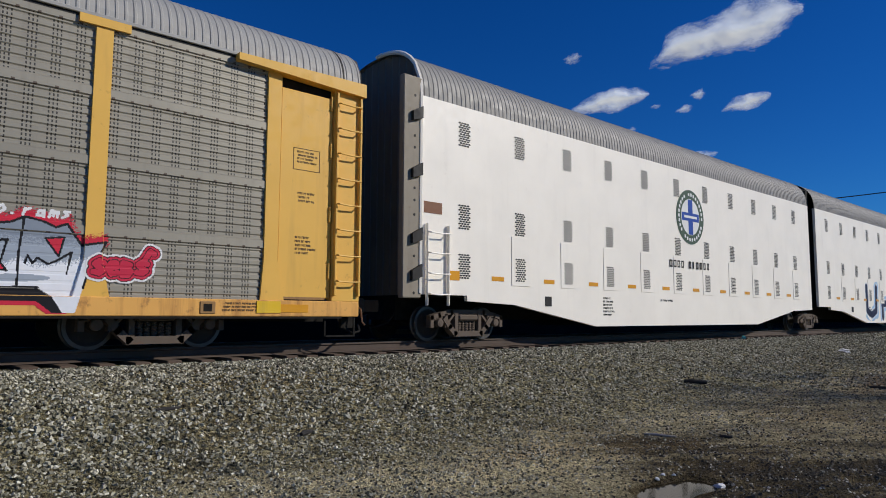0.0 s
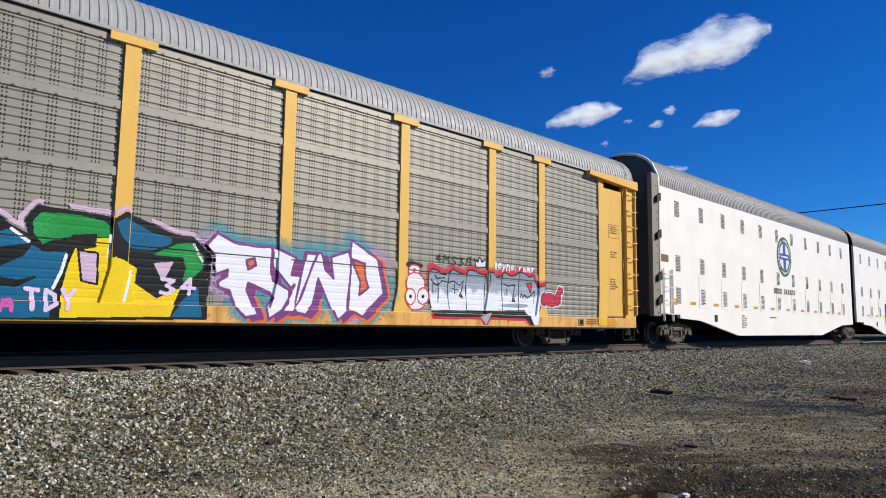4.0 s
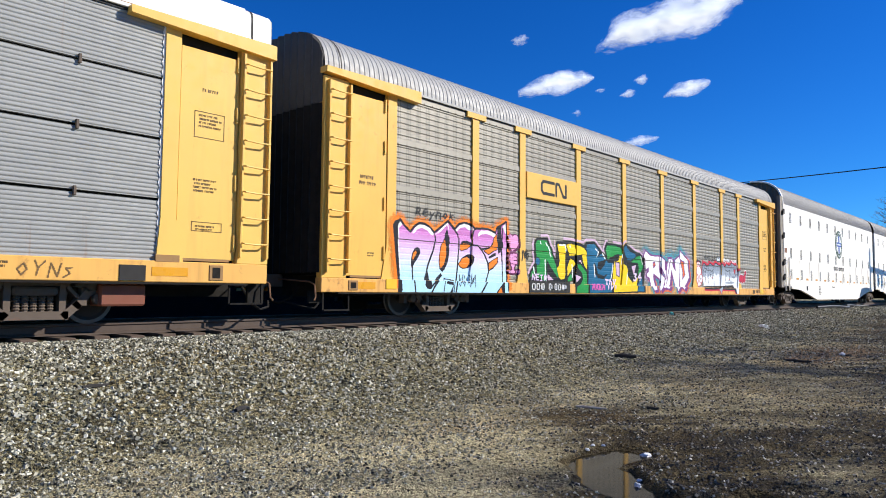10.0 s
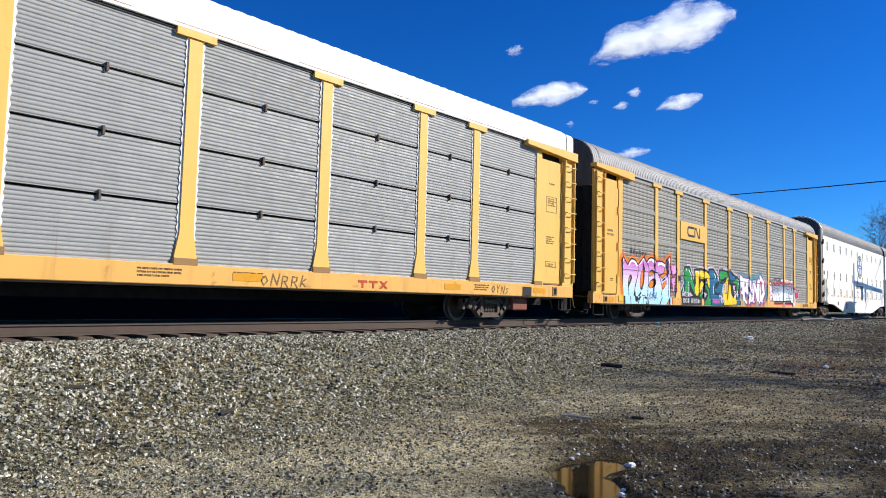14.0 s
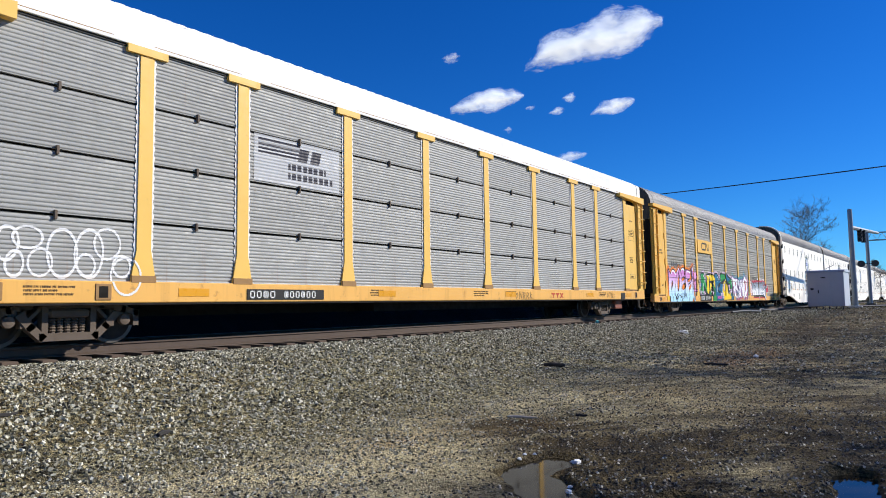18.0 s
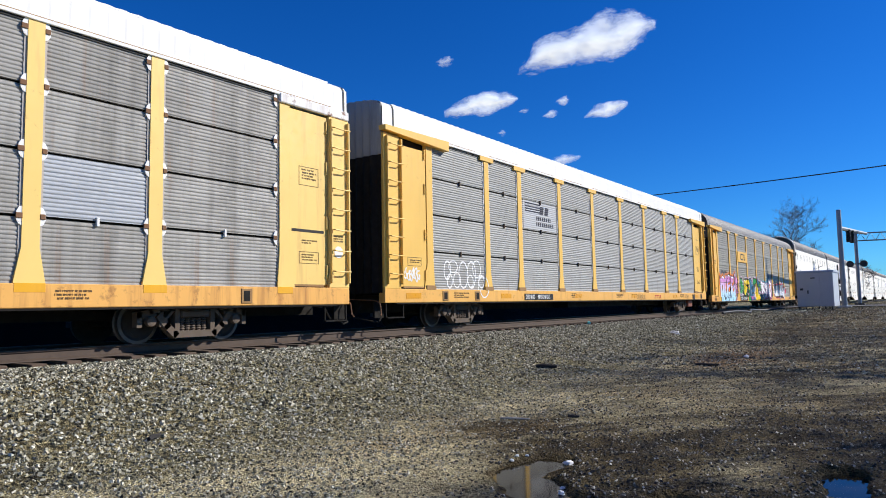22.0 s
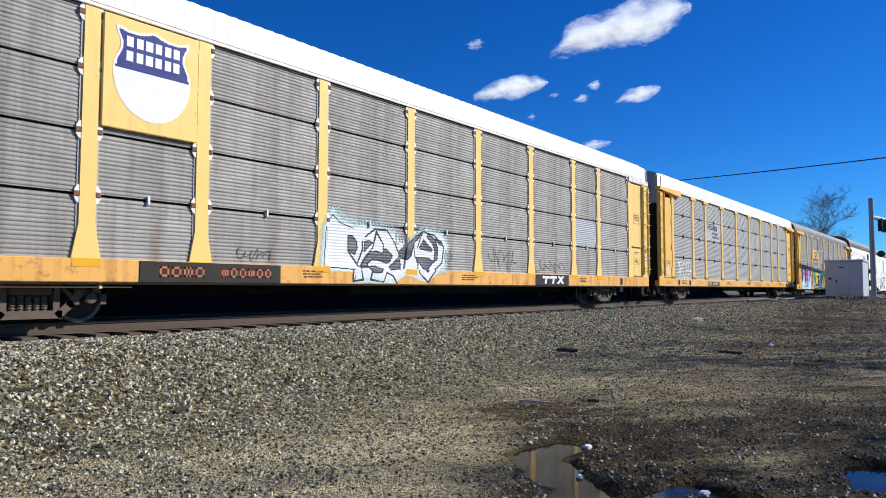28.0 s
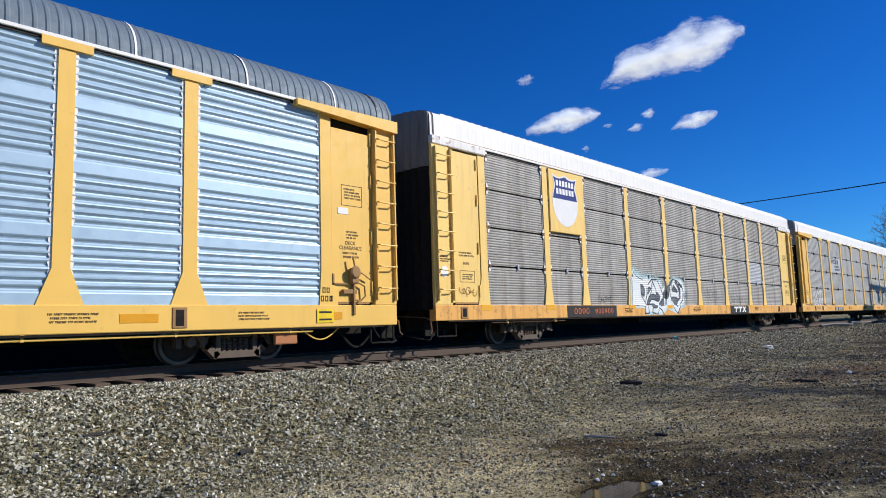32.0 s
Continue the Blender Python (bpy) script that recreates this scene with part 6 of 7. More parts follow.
def graffiti():
    # tall lower-case piece fading from violet to ice blue
    def first(X, Z):
        whole, dw = inside(X, Z, VIOLET_WORD), rim(X, Z, VIOLET_WORD)
        v = Z + 0.02 * fuzz(X, Z, 3, 4) + 0.06 * np.random.RandomState(4).randn(*X.shape)
        band = np.select([v > 1.85, v > 1.66, v > 1.48, v > 1.30, v > 1.12, v > 0.92], [4, 5, 6, 7, 8, 9], 10)
        c = np.where(whole, band, 0)
        c = np.where(any_inside(X, Z, VIOLET_SHINE), 3, c)
        c = np.where(any_inside(X, Z, VIOLET_INK), 1, c)
        gap = any_inside(X, Z, VIOLET_GAPS)
        c = np.where(any_rim(X, Z, VIOLET_GAPS) < 0.022, 1, c)
        c = np.where(gap, 2, c)
        pen = functools.reduce(np.minimum, [segment_distance(X, Z, p) for p in VIOLET_LINES])
        c = np.where(whole & ~gap & (pen + 0.004 * fuzz(X, Z, 6, 2) < 0.023), 1, c)
        c = np.where(inside(X, Z, VIOLET_EDGE), 1, c)
        c = np.where((dw < 0.028) & (Z > 0.56), 1, c)
        pane = inside(X, Z, SMALL_WINDOW)
        c = np.where(pane, np.where(any_inside(X, Z, SMALL_PANES), 1, 10), c)
        c = np.where(rim(X, Z, SMALL_WINDOW) < 0.014, 1, c)
        out = np.minimum(dw, rim(X, Z, VIOLET_EDGE))
        c = np.where((c == 0) & ~whole & specks(X, 0.15, np.maximum(out - 0.05, 0), 7) & (Z > 0.62 + 0.1 * fuzz(X, Z, 3, 8)), 2, c)
        tag = np.minimum(scrawl(X, Z, -9.62, -9.40, 0.68, 0.98, 9, 5), scrawl(X, Z, -9.34, -9.02, 0.66, 1.0, 12, 6))
        return np.where(whole & (tag < 0.010), 1, c)

    painted("graffiti", "spray-painted bubble letters fading from violet to ice blue, outlined black and orange", cn, "cn", -12.0, -7.55, 0.53, 2.52, first,
            [("outline", (0.010, 0.009, 0.016)), ("halo", (0.86, 0.22, 0.015)), ("shine", (0.90, 0.88, 0.90)), ("top_coat", (0.58, 0.19, 0.50)), ("second_coat", (0.66, 0.30, 0.62)),
             ("third_coat", (0.72, 0.46, 0.74)), ("middle_coat", (0.76, 0.62, 0.86)), ("fifth_coat", (0.68, 0.74, 0.92)), ("lower_coat", (0.56, 0.77, 0.93)), ("bottom_coat", (0.46, 0.75, 0.93))], cell=0.0115)

    # heart and two short words
    def heart(X, Z):
        u, v = (X + 7.47) / 0.25, (Z - 1.80) / 0.22
        h = (u * u + v * v - 0.75) ** 3 - u * u * v ** 3 * 1.4
        d1, _ = word_distance(X, Z, "ME", -7.72, -7.22, 1.33, 1.52)
        d2, _ = word_distance(X, Z, "LI.", -7.72, -7.12, 1.08, 1.25)
        d = np.minimum(d1, d2)
        c = np.where(h < 0.35, 2, 0)
        c = np.where(h < 0, 1, c)
        c = np.where((d < 0.075), 2, c)
        return np.where(d < 0.035, 1, c)

    painted("graffiti", "small pink heart over pink block words", cn, "cn", -7.82, -7.05, 0.98, 2.12, heart, [("fill", (0.80, 0.34, 0.60)), ("outline", (0.16, 0.03, 0.10))], cell=0.0115)

    # angular piece in green, yellow and blue
    def second(X, Z):
        whole, dw = inside(X, Z, ANGULAR_WORD), rim(X, Z, ANGULAR_WORD)
        c = np.where(whole, 1, 0)
        blend = fuzz(X, Z, 4, 11) + 0.8 * np.random.RandomState(12).randn(*X.shape)
        for k, other, polys in ((3, 7, GREEN), (4, 8, GOLD), (5, 9, TEAL)):
            body, edge = any_inside(X, Z, polys), any_rim(X, Z, polys)
            c = np.where(body & (edge > 0.014), np.where(blend > 1.2, other, k), c)
            c = np.where(body & (edge <= 0.014), 1, c)
        c = np.where(any_inside(X, Z, INK_GAPS), 1, c)
        c = np.where(any_rim(X, Z, INK_GAPS) < 0.012, 1, c)
        c = np.where(any_inside(X, Z, PINK_GAPS), 2, c)
        c = np.where(any_rim(X, Z, PINK_GAPS) < 0.016, 1, c)
        shine = functools.reduce(np.minimum, [segment_distance(X, Z, p) for p in SHINE_LINES])
        c = np.where(shine < 0.022, 6, c)
        spot_ = np.hypot(X + 6.33, Z - 1.40)
        c = np.where(spot_ < 0.115, np.where(spot_ < 0.10, 5, 1), c)
        c = np.where(~whole & (dw < 0.03) & (Z > 0.95), 1, c)
        halo = np.abs(dw - 0.085 - 0.02 * fuzz(X, Z, 3, 5)) < 0.034
        return np.where(~whole & halo & (Z > 1.05) & (fuzz(X, Z, 4, 6) > -0.7), 2, c)

    painted("graffiti", "angular spray-painted letters in green, yellow and blue with black outlines", cn, "cn", -6.95, 0.12, 0.54, 2.36, second,
            [("outline", (0.01, 0.012, 0.012)), ("halo", (0.66, 0.46, 0.60)), ("green_coat", (0.012, 0.27, 0.05)), ("yellow_coat", (0.90, 0.63, 0.012)), ("blue_coat", (0.006, 0.12, 0.24)), ("shine", (0.84, 0.88, 0.86)),
             ("light_green_coat", (0.04, 0.36, 0.09)), ("amber_coat", (0.86, 0.50, 0.02)), ("light_blue_coat", (0.012, 0.17, 0.30))], cell=0.0115)

    def tags(X, Z):
        d1, _ = word_distance(X, Z, "NEIn", -6.62, -5.85, 0.88, 1.03, 0.12, 0.012, 2)
        d2, _ = word_distance(X, Z, "AREA", -3.55, -2.75, 0.66, 0.80)
        d3, _ = word_distance(X, Z, "TDY", -2.65, -1.95, 0.70, 0.98, 0, 0.03, 4)
        d4, _ = word_distance(X, Z, "34", -0.80, -0.15, 0.98, 1.22, 0.05, 0.02, 3)
        c = np.where((d1 < 0.020) | (d4 < 0.030), 1, 0)
        c = np.where(d2 < 0.028, 2, c)
        return np.where(d3 < 0.03, 1, c)

    painted("graffiti_tag", "small lilac tags over the large letters", cn, "cn", -6.7, -0.02, 0.6, 1.3, tags, [("fill", (0.75, 0.60, 0.78)), ("pink", (0.62, 0.12, 0.40))], cell=0.011, lift=0.010)

    # white piece with violet and orange edges
    def third(X, Z):
        body = any_inside(X, Z, WHITE_LETTERS)
        d = any_rim(X, Z, WHITE_LETTERS)
        cast = [moved(p, 0.13, -0.07) for p in WHITE_LETTERS]
        shade = any_inside(X, Z, cast)
        far = any_rim(X, Z, cast)
        out = np.where(body | shade, 0, np.minimum(d, far))
        hue = np.where(fuzz(X, Z, 2.0, 37) > 0.35, 5, 4)
        c = np.where(specks(X, 0.26 + 0.10 * fuzz(X, Z, 2, 33), out, 33), hue, 0)
        c = np.where(shade | (out < 0.03), 2, c)
        c = np.where(~shade & (far < 0.055 + 0.012 * fuzz(X, Z, 5, 31)) & ((Z < 1.0) | (X > 3.4) | (fuzz(X, Z, 2, 38) > 0.9)), 3, c)
        c = np.where(body, 1, c)
        c = np.where(d + 0.005 * fuzz(X, Z, 8, 21) < 0.024, 2, c)
        hole = any_inside(X, Z, WHITE_HOLES)
        c = np.where(hole, 3, c)
        return np.where(any_rim(X, Z, WHITE_HOLES) < 0.026, 2, c)

    painted("graffiti", "white spray-painted letters edged in violet, orange and cyan mist", cn, "cn", -0.35, 4.3, 0.54, 2.5, third,
            [("fill", (0.86, 0.85, 0.88)), ("outline", (0.20, 0.055, 0.21)), ("edge", (0.78, 0.16, 0.03)), ("mist", (0.07, 0.34, 0.42)), ("glow", (0.46, 0.34, 0.54))], cell=0.012)

    # silver piece with a red crest
    def fourth(X, Z):
        body, dw = inside(X, Z, SILVER_BLOCK), rim(X, Z, SILVER_BLOCK)
        crest, base = inside(X, Z, SILVER_CREST), inside(X, Z, SILVER_BASE)
        drip = 0.06 * fuzz(X, 0 * Z, 14, 45) + 0.03 * np.random.RandomState(46).randn(*X.shape)
        cut = 1.30 + 0.05 * np.sin(X * 2.1) + drip
        c = np.where(body, np.where(Z > 1.56 + 0.05 * np.random.RandomState(44).randn(*X.shape), 3, np.where(Z > cut, 4, 5)), 0)
        c = np.where(body & (Z < cut) & (fuzz(X * 0.25, Z * 3, 9, 48) > 1.0) & (Z > 0.98), 4, c)
        ink = functools.reduce(np.minimum, [segment_distance(X, Z, p) for p in SILVER_LINES])
        c = np.where(body & (ink + 0.004 * fuzz(X, Z, 9, 47) < 0.015), 1, c)
        c = np.where(any_inside(X, Z, EYES), 2, c)
        c = np.where(any_rim(X, Z, EYES) < 0.014, 1, c)
        c = np.where(crest & ~body, 2, c)
        c = np.where(~body & (c == 0) & specks(X, 0.09, np.maximum(rim(X, Z, SILVER_CREST), 0), 40) & ((Z > 1.4) | (X < 5.1)), 2, c)
        c = np.where((dw < 0.017) & (Z > 0.9), 1, c)
        low = rim(X, Z, SILVER_BASE)
        c = np.where(~base & ~body & (low < 0.055) & (X > 4.9) & (Z < 0.80), 2, c)
        c = np.where(base, 1, c)
        return np.where(inside(X, Z, SILVER_TRI), 4, c)

    painted("graffiti", "silver and white block piece with black lines and a red crest", cn, "cn", 4.85, 9.3, 0.55, 2.04, fourth,
            [("outline", (0.012, 0.012, 0.015)), ("crest", (0.62, 0.03, 0.06)), ("upper_coat", (0.25, 0.29, 0.35)), ("middle_coat", (0.36, 0.41, 0.48)), ("lower_coat", (0.84, 0.86, 0.90))], cell=0.0115)

    def crown(X, Z):
        p = [(6.49, 2.08), (6.6, 2.0), (6.66, 2.14), (6.74, 2.01), (6.90, 2.12), (6.87, 1.9), (6.54, 1.88)]
        return np.where(rim(X, Z, p) < 0.016, 1, np.where(inside(X, Z, p), 2, 0))

    painted("graffiti_tag", "small sprayed crown, black line filled white", cn, "cn", 6.44, 6.96, 1.84, 2.18, crown, [("line", (0.02, 0.02, 0.02)), ("fill", (0.7, 0.78, 0.8))], cell=0.012, lift=0.006)

    def figure(X, Z):
        c = np.zeros(X.shape, int)
        for k, (cx, cz, rx, rz) in enumerate(FIGURE_DISCS):
            d = (np.hypot((X - cx) / rx, (Z - cz) / rz) - 1) * min(rx, rz) + 0.008 * fuzz(X, Z, 9, 70 + k)
            c = np.where(d < 0, 1, np.where((d < 0.028) & ((c == 0) | (k != 2)), 2, c))
        hair = np.hypot((X - 4.57) / 0.22, (Z - 1.79) / 0.09)
        c = np.where((c == 0) & (hair < 1 + 0.25 * fuzz(X, Z, 12, 75)), 3, c)
        for cx, cz in ((4.58, 1.69), (4.50, 1.13), (4.86, 1.14)):
            c = np.where(np.hypot(X - cx, Z - cz) < 0.042, 2 if cz > 1.5 else 3, c)
        return c

    painted("graffiti", "small rounded white figure outlined in red", cn, "cn", 4.28, 5.06, 0.8, 1.92, figure, [("fill", (0.84, 0.80, 0.80)), ("outline", (0.60, 0.05, 0.08)), ("black_coat", (0.02, 0.02, 0.02))], cell=0.0115, lift=0.007)

    def fifth(X, Z):
        d, w = word_distance(X, Z, "SeBS", 9.02, 9.84, 1.14, 1.32, 0.05, 0.02, 9)
        tail = segment_distance(X, Z, [(9.76, 1.36), (9.84, 1.50), (9.90, 1.47)])
        d = np.minimum(d, tail)
        return np.where(d < 0.042, 1, np.where(d < 0.055, 2, np.where(d < 0.085, 1, np.where(d < 0.097, 2, np.where(d < 0.125, 3, 0)))))

    painted("graffiti", "small red bubble letters with a white rim", cn, "cn", 8.85, 10.1, 0.98, 1.66, fifth, [("fill", (0.60, 0.03, 0.07)), ("outline", (0.03, 0.01, 0.015)), ("rim", (0.84, 0.82, 0.82))], cell=0.0115, lift=0.008)

    for car, kind, word, x0, x1, z0, z1, w, colour in (
            (cn, "cn", "Reynok", -11.1, -9.75, 2.24, 2.40, 0.019, (0.03, 0.03, 0.03)), (cn, "cn", "4MS3A", 5.2, 6.4, 1.90, 2.08, 0.017, (0.03, 0.03, 0.03)),
            (cn, "cn", "Reyno.rams", 7.15, 8.75, 1.90, 2.03, 0.020, (0.82, 0.82, 0.82)), (cn, "cn", "yoNs", -7.12, -6.72, 1.45, 1.68, 0.017, (0.03, 0.03, 0.03)),
            (ns, "ns", "oNRRk", 2.85, 3.95, 0.69, 0.90, 0.010, (0.22, 0.14, 0.06)), (ns, "ns", "oYNs", 9.7, 10.5, 0.72, 0.92, 0.010, (0.2, 0.12, 0.05)),
            (up, "up", "ooSo", -6.3, -5.5, 1.06, 1.30, 0.008, (0.05, 0.05, 0.05)), (up, "up", "osoo", 2.0, 3.4, 1.08, 1.75, 0.008, (0.07, 0.07, 0.07)), (up, "up", "oSos", 4.6, 6.4, 1.05, 1.45, 0.008, (0.07, 0.07, 0.07))):
        painted("graffiti_tag", "thin scrawled spray tag", car, kind, x0 - 0.1, x1 + 0.1, z0 - 0.14, z1 + 0.1,
                lambda X, Z: np.where((scrawl(X, Z, x0, x1, z0, z1, 14, len(word) + int(x1)) if kind == "up" else word_distance(X, Z, word, x0, x1, z0, z1, 0.15, 0.015, 2)[0]) < w, 1, 0), [("fill", colour)], cell=0.012, lift=0.006)

    # hollow white throw-up on the grey car
    def hollow(X, Z):
        d = np.full(X.shape, 9.0)
        for k, (cx, cz, rx, rz) in enumerate(HOLLOW_RINGS):
            u, v = X - cx + 0.012 * fuzz(X, Z, 5, 80 + k), Z - cz
            d = np.minimum(d, np.abs(np.hypot(u / rx, v / rz) - 1) * min(rx, rz) * 1.1)
        return np.where(d < 0.017, 1, 0)

    painted("graffiti", "hollow white bubble letters sprayed in one line", ns, "ns", -11.4, -8.95, 0.74, 1.9, hollow, [("line", (0.84, 0.84, 0.84))], cell=0.012, lift=0.006)

    def scribble(X, Z):
        d = np.minimum(scrawl(X, Z, -12.92, -12.28, 1.18, 1.46, 16, 3), scrawl(X, Z, -12.85, -12.35, 1.30, 1.55, 9, 8))
        return np.where(d < 0.019, 1, 0)

    painted("graffiti", "white scribbled tag on the yellow door", ns, "ns", -12.98, -12.1, 1.1, 1.62, scribble, [("line", (0.84, 0.82, 0.78))], cell=0.012, flat=-1.493)
    painted("graffiti", "faint brown looped scribble on the yellow door", up, "up", -12.88, -12.12, 1.1, 1.55, lambda X, Z: np.where(np.minimum(scrawl(X, Z, -12.8, -12.2, 1.2, 1.45, 12, 4), scrawl(X, Z, -12.75, -12.3, 1.25, 1.4, 7, 9)) < 0.007, 1, 0),
            [("line", (0.30, 0.17, 0.06))], cell=0.011, flat=-1.493)

    # black and white piece with pale cyan mist
    def sixth(X, Z):
        body, dw = inside(X, Z, FROST_WORD), rim(X, Z, FROST_WORD)
        c = np.where(body, 2, 0)
        mist = fuzz(X, Z, 2.2, 57) + 0.7 * np.random.RandomState(58).randn(*X.shape)
        c = np.where(body & ((mist > 1.5) | (dw < 0.10) & (mist > 0.2)), 5, c)
        shade = any_inside(X, Z, FROST_SHADE)
        c = np.where(shade, np.where(fuzz(X * 0.4, Z * 2.5, 6, 52) + 0.5 * np.random.RandomState(59).randn(*X.shape) > 0.1, 3, 4), c)
        c = np.where(any_rim(X, Z, FROST_SHADE) + 0.006 * fuzz(X, Z, 8, 55) < 0.018, 1, c)
        ink = functools.reduce(np.minimum, [segment_distance(X, Z, p) for p in FROST_LINES])
        c = np.where(ink + 0.006 * fuzz(X, Z, 8, 53) < 0.021, 1, c)
        c = np.where(body & (np.abs(dw - 0.05) < 0.012) & (X < -3.3), 1, c)
        scrib = np.minimum(scrawl(X, Z, -2.0, -1.5, 1.55, 1.85, 12, 61), scrawl(X, Z, -0.1, 0.28, 1.2, 1.55, 14, 62))
        c = np.where((scrib < 0.012) & (c != 1), 4, c)
        return np.where(~body & (c == 0) & specks(X, 0.20 + 0.08 * fuzz(X, Z, 2, 54), dw, 54) & (Z > 0.9), 5, c)

    painted("graffiti", "sharp black, grey and white letters with pale cyan mist", up, "up", -4.5, 0.4, 0.66, 2.4, sixth,
            [("outline", (0.035, 0.037, 0.042)), ("rim", (0.78, 0.80, 0.80)), ("shade", (0.07, 0.08, 0.095)), ("fill", (0.16, 0.18, 0.20)), ("mist", (0.50, 0.66, 0.68))], cell=0.0125)

    # navy letters on the white unit
    unit = cars[5][0]

    def seventh(X, Z):
        d, w = word_distance(X, Z, "UHU", -4.6, 2.6, 0.62, 1.95, 0.02, 0.05, 15)
        return np.where(d < 0.17, 1, np.where(d < 0.22, 2, np.where((d < 0.36 + 0.05 * fuzz(X, Z, 5, 60)) & (fuzz(X, Z, 2, 61) > 0), 3, 0)))

    painted("graffiti", "navy block letters with pale blue mist on white", unit, "bn", -5.1, 3.2, 0.36, 2.3, seventh, [("fill", (0.012, 0.02, 0.06)), ("rim", (0.75, 0.78, 0.82)), ("mist", (0.40, 0.58, 0.76))], cell=0.03)


graffiti()


def glyph_bars(x, z, h, widths, y, material, parent, gap=0.05, t=0.028):
    """A row of blocky marks in place of characters, one part each."""
    for k, w in enumerate(widths):
        if w > 0:
            s = outline_box(Shape(), x, x + w, z, z + h, y, t)
            if k % 3 == 2:
                s.box(x + w * 0.4, x + w * 0.4 + t, y - 0.003, y + 0.001, z, z + h)
            part("mark", s, material, parent)
        x += abs(w) + gap


def marks():
    # yellow plate with a looped black emblem
    plate = part("plate", Shape().box(-6.92, -4.40, -1.535, -1.47, 3.10, 3.80, 0.012), YELLOW_DEEP, cn, "yellow name plate")
    d = lambda X, Z: np.minimum(segment_distance(X, Z, [(-5.62, 3.62), (-6.15, 3.62), (-6.22, 3.55), (-6.22, 3.36), (-6.15, 3.29), (-5.62, 3.29)]),
                                segment_distance(X, Z, [(-5.50, 3.29), (-5.50, 3.62), (-5.36, 3.62), (-5.14, 3.29), (-5.0, 3.29), (-5.0, 3.62)]))
    painted("emblem", "looped black line emblem", plate, "cn", -6.35, -4.9, 3.2, 3.7, lambda X, Z: np.where(d(X, Z) < 0.042, 1, 0), [("line", (0.03, 0.028, 0.025))], cell=0.012, flat=-1.5355)
    # black number panel of the perforated car
    box = part("number_panel", Shape().box(-6.80, -4.80, -1.545, -1.53, 0.545, 0.86), INK, cn, "black panel with white marks")
    glyph_bars(-6.70, 0.61, 0.19, (0.16, 0.16, 0.16, -0.1, 0.13, 0.05, 0.13, 0.13, 0.13, 0.05), -1.546, CHALK, box, 0.055, 0.034)
    # striped plate of the grey car
    def stripes(X, Z):
        white = (X > -6.80) & (X < -4.50)
        c = np.where(white, 1, 0)
        for k in range(4):
            z = 3.88 - k * 0.085
            c = np.where((Z < z) & (Z > z - 0.05) & (X > -6.7) & (X < -5.62 + 0.05 * k), 2, c)
        for a in (-5.70, -5.36):
            c = np.where((X > a + (Z - 3.55) * 0.25) & (X < a + 0.26 + (Z - 3.55) * 0.25) & (Z > 3.55) & (Z < 3.82), 2, c)
        u = (X + 9) % 0.15
        c = np.where((X > -5.95) & (X < -4.9) & (Z > 3.34) & (Z < 3.47) & (u < 0.11), 2, c)
        return np.where((X > -5.95) & (X < -4.72) & (Z > 3.15) & (Z < 3.28) & (u < 0.11), 2, c)

    painted("name_panel", "whitened panel with dark stripes and bars", ns, "ns", -6.86, -4.44, 3.02, 3.95, stripes, [("ground_coat", (0.47, 0.48, 0.49)), ("stripe_coat", (0.035, 0.035, 0.05))], cell=0.016, lift=0.004)
    box = part("number_panel", Shape().box(-6.98, -5.03, -1.545, -1.53, 0.70, 0.90), INK, ns, "black panel with white marks")
    glyph_bars(-6.92, 0.73, 0.14, (0.11, 0.11, 0.12, 0.12, -0.14, 0.1, 0.1, 0.1, 0.1, 0.1, 0.1), -1.546, CHALK, box, 0.045, 0.024)
    s = Shape().box(5.2, 5.45, -1.536, -1.53, 0.83, 0.88).box(5.30, 5.35, -1.536, -1.53, 0.72, 0.83).box(5.5, 5.75, -1.536, -1.53, 0.83, 0.88).box(5.60, 5.65, -1.536, -1.53, 0.72, 0.83)
    s.prism([(5.8, 0.72), (5.87, 0.72), (6.05, 0.88), (5.98, 0.88)], -1.536, -1.53)
    s.prism([(5.98, 0.72), (6.05, 0.72), (5.87, 0.88), (5.8, 0.88)], -1.5385, -1.5362)
    part("owner_mark", s, RED_INK, ns, "red stencilled mark")
    part("consist_plate", Shape().box(11.1, 11.5, -1.545, -1.53, 0.68, 0.92), INK, ns, "black stencil plate")
    # shield on its yellow plate
    plate = part("plate", Shape().box(-8.88, -7.22, -1.55, -1.46, 3.08, 4.90, 0.012), YELLOW_PALE, up, "yellow plate between two posts")

    def shield(X, Z):
        u, v = (X + 8.05) / 0.68, (Z - 3.27) / 1.52
        half = np.where(v > 0.55, 0.92 - 0.5 * (v - 0.75) ** 2 * 3 + 0.10 * np.cos((v - 0.55) * 14), np.sqrt(np.clip(1 - (np.clip(0.55 - v, 0, 1) / 0.55) ** 2.2, 0, 1)))
        top = 1.0 - 0.055 * np.abs(np.sin(u * 3.1)) * (np.abs(u) < 1)
        inside = (np.abs(u) < half) & (v > 0) & (v < top)
        rim = inside & ((np.abs(u) > half - 0.06) | (v > top - 0.03))
        c = np.where(inside, np.where((v > 0.52) & ~rim, 2, 1), 0)
        for k, (a, b) in enumerate(((0.77, 0.88), (0.62, 0.73))):
            c = np.where(inside & (v > a) & (v < b) & (np.abs(u) < 0.7) & (((u + 5) % 0.24) < 0.17), 1, c)
        return c

    painted("shield", "navy and white enamel shield", plate, "up", -8.78, -7.32, 3.2, 4.82, shield, [("white_field", (0.82, 0.82, 0.82)), ("navy_field", (0.02, 0.035, 0.20))], cell=0.014, flat=-1.551)
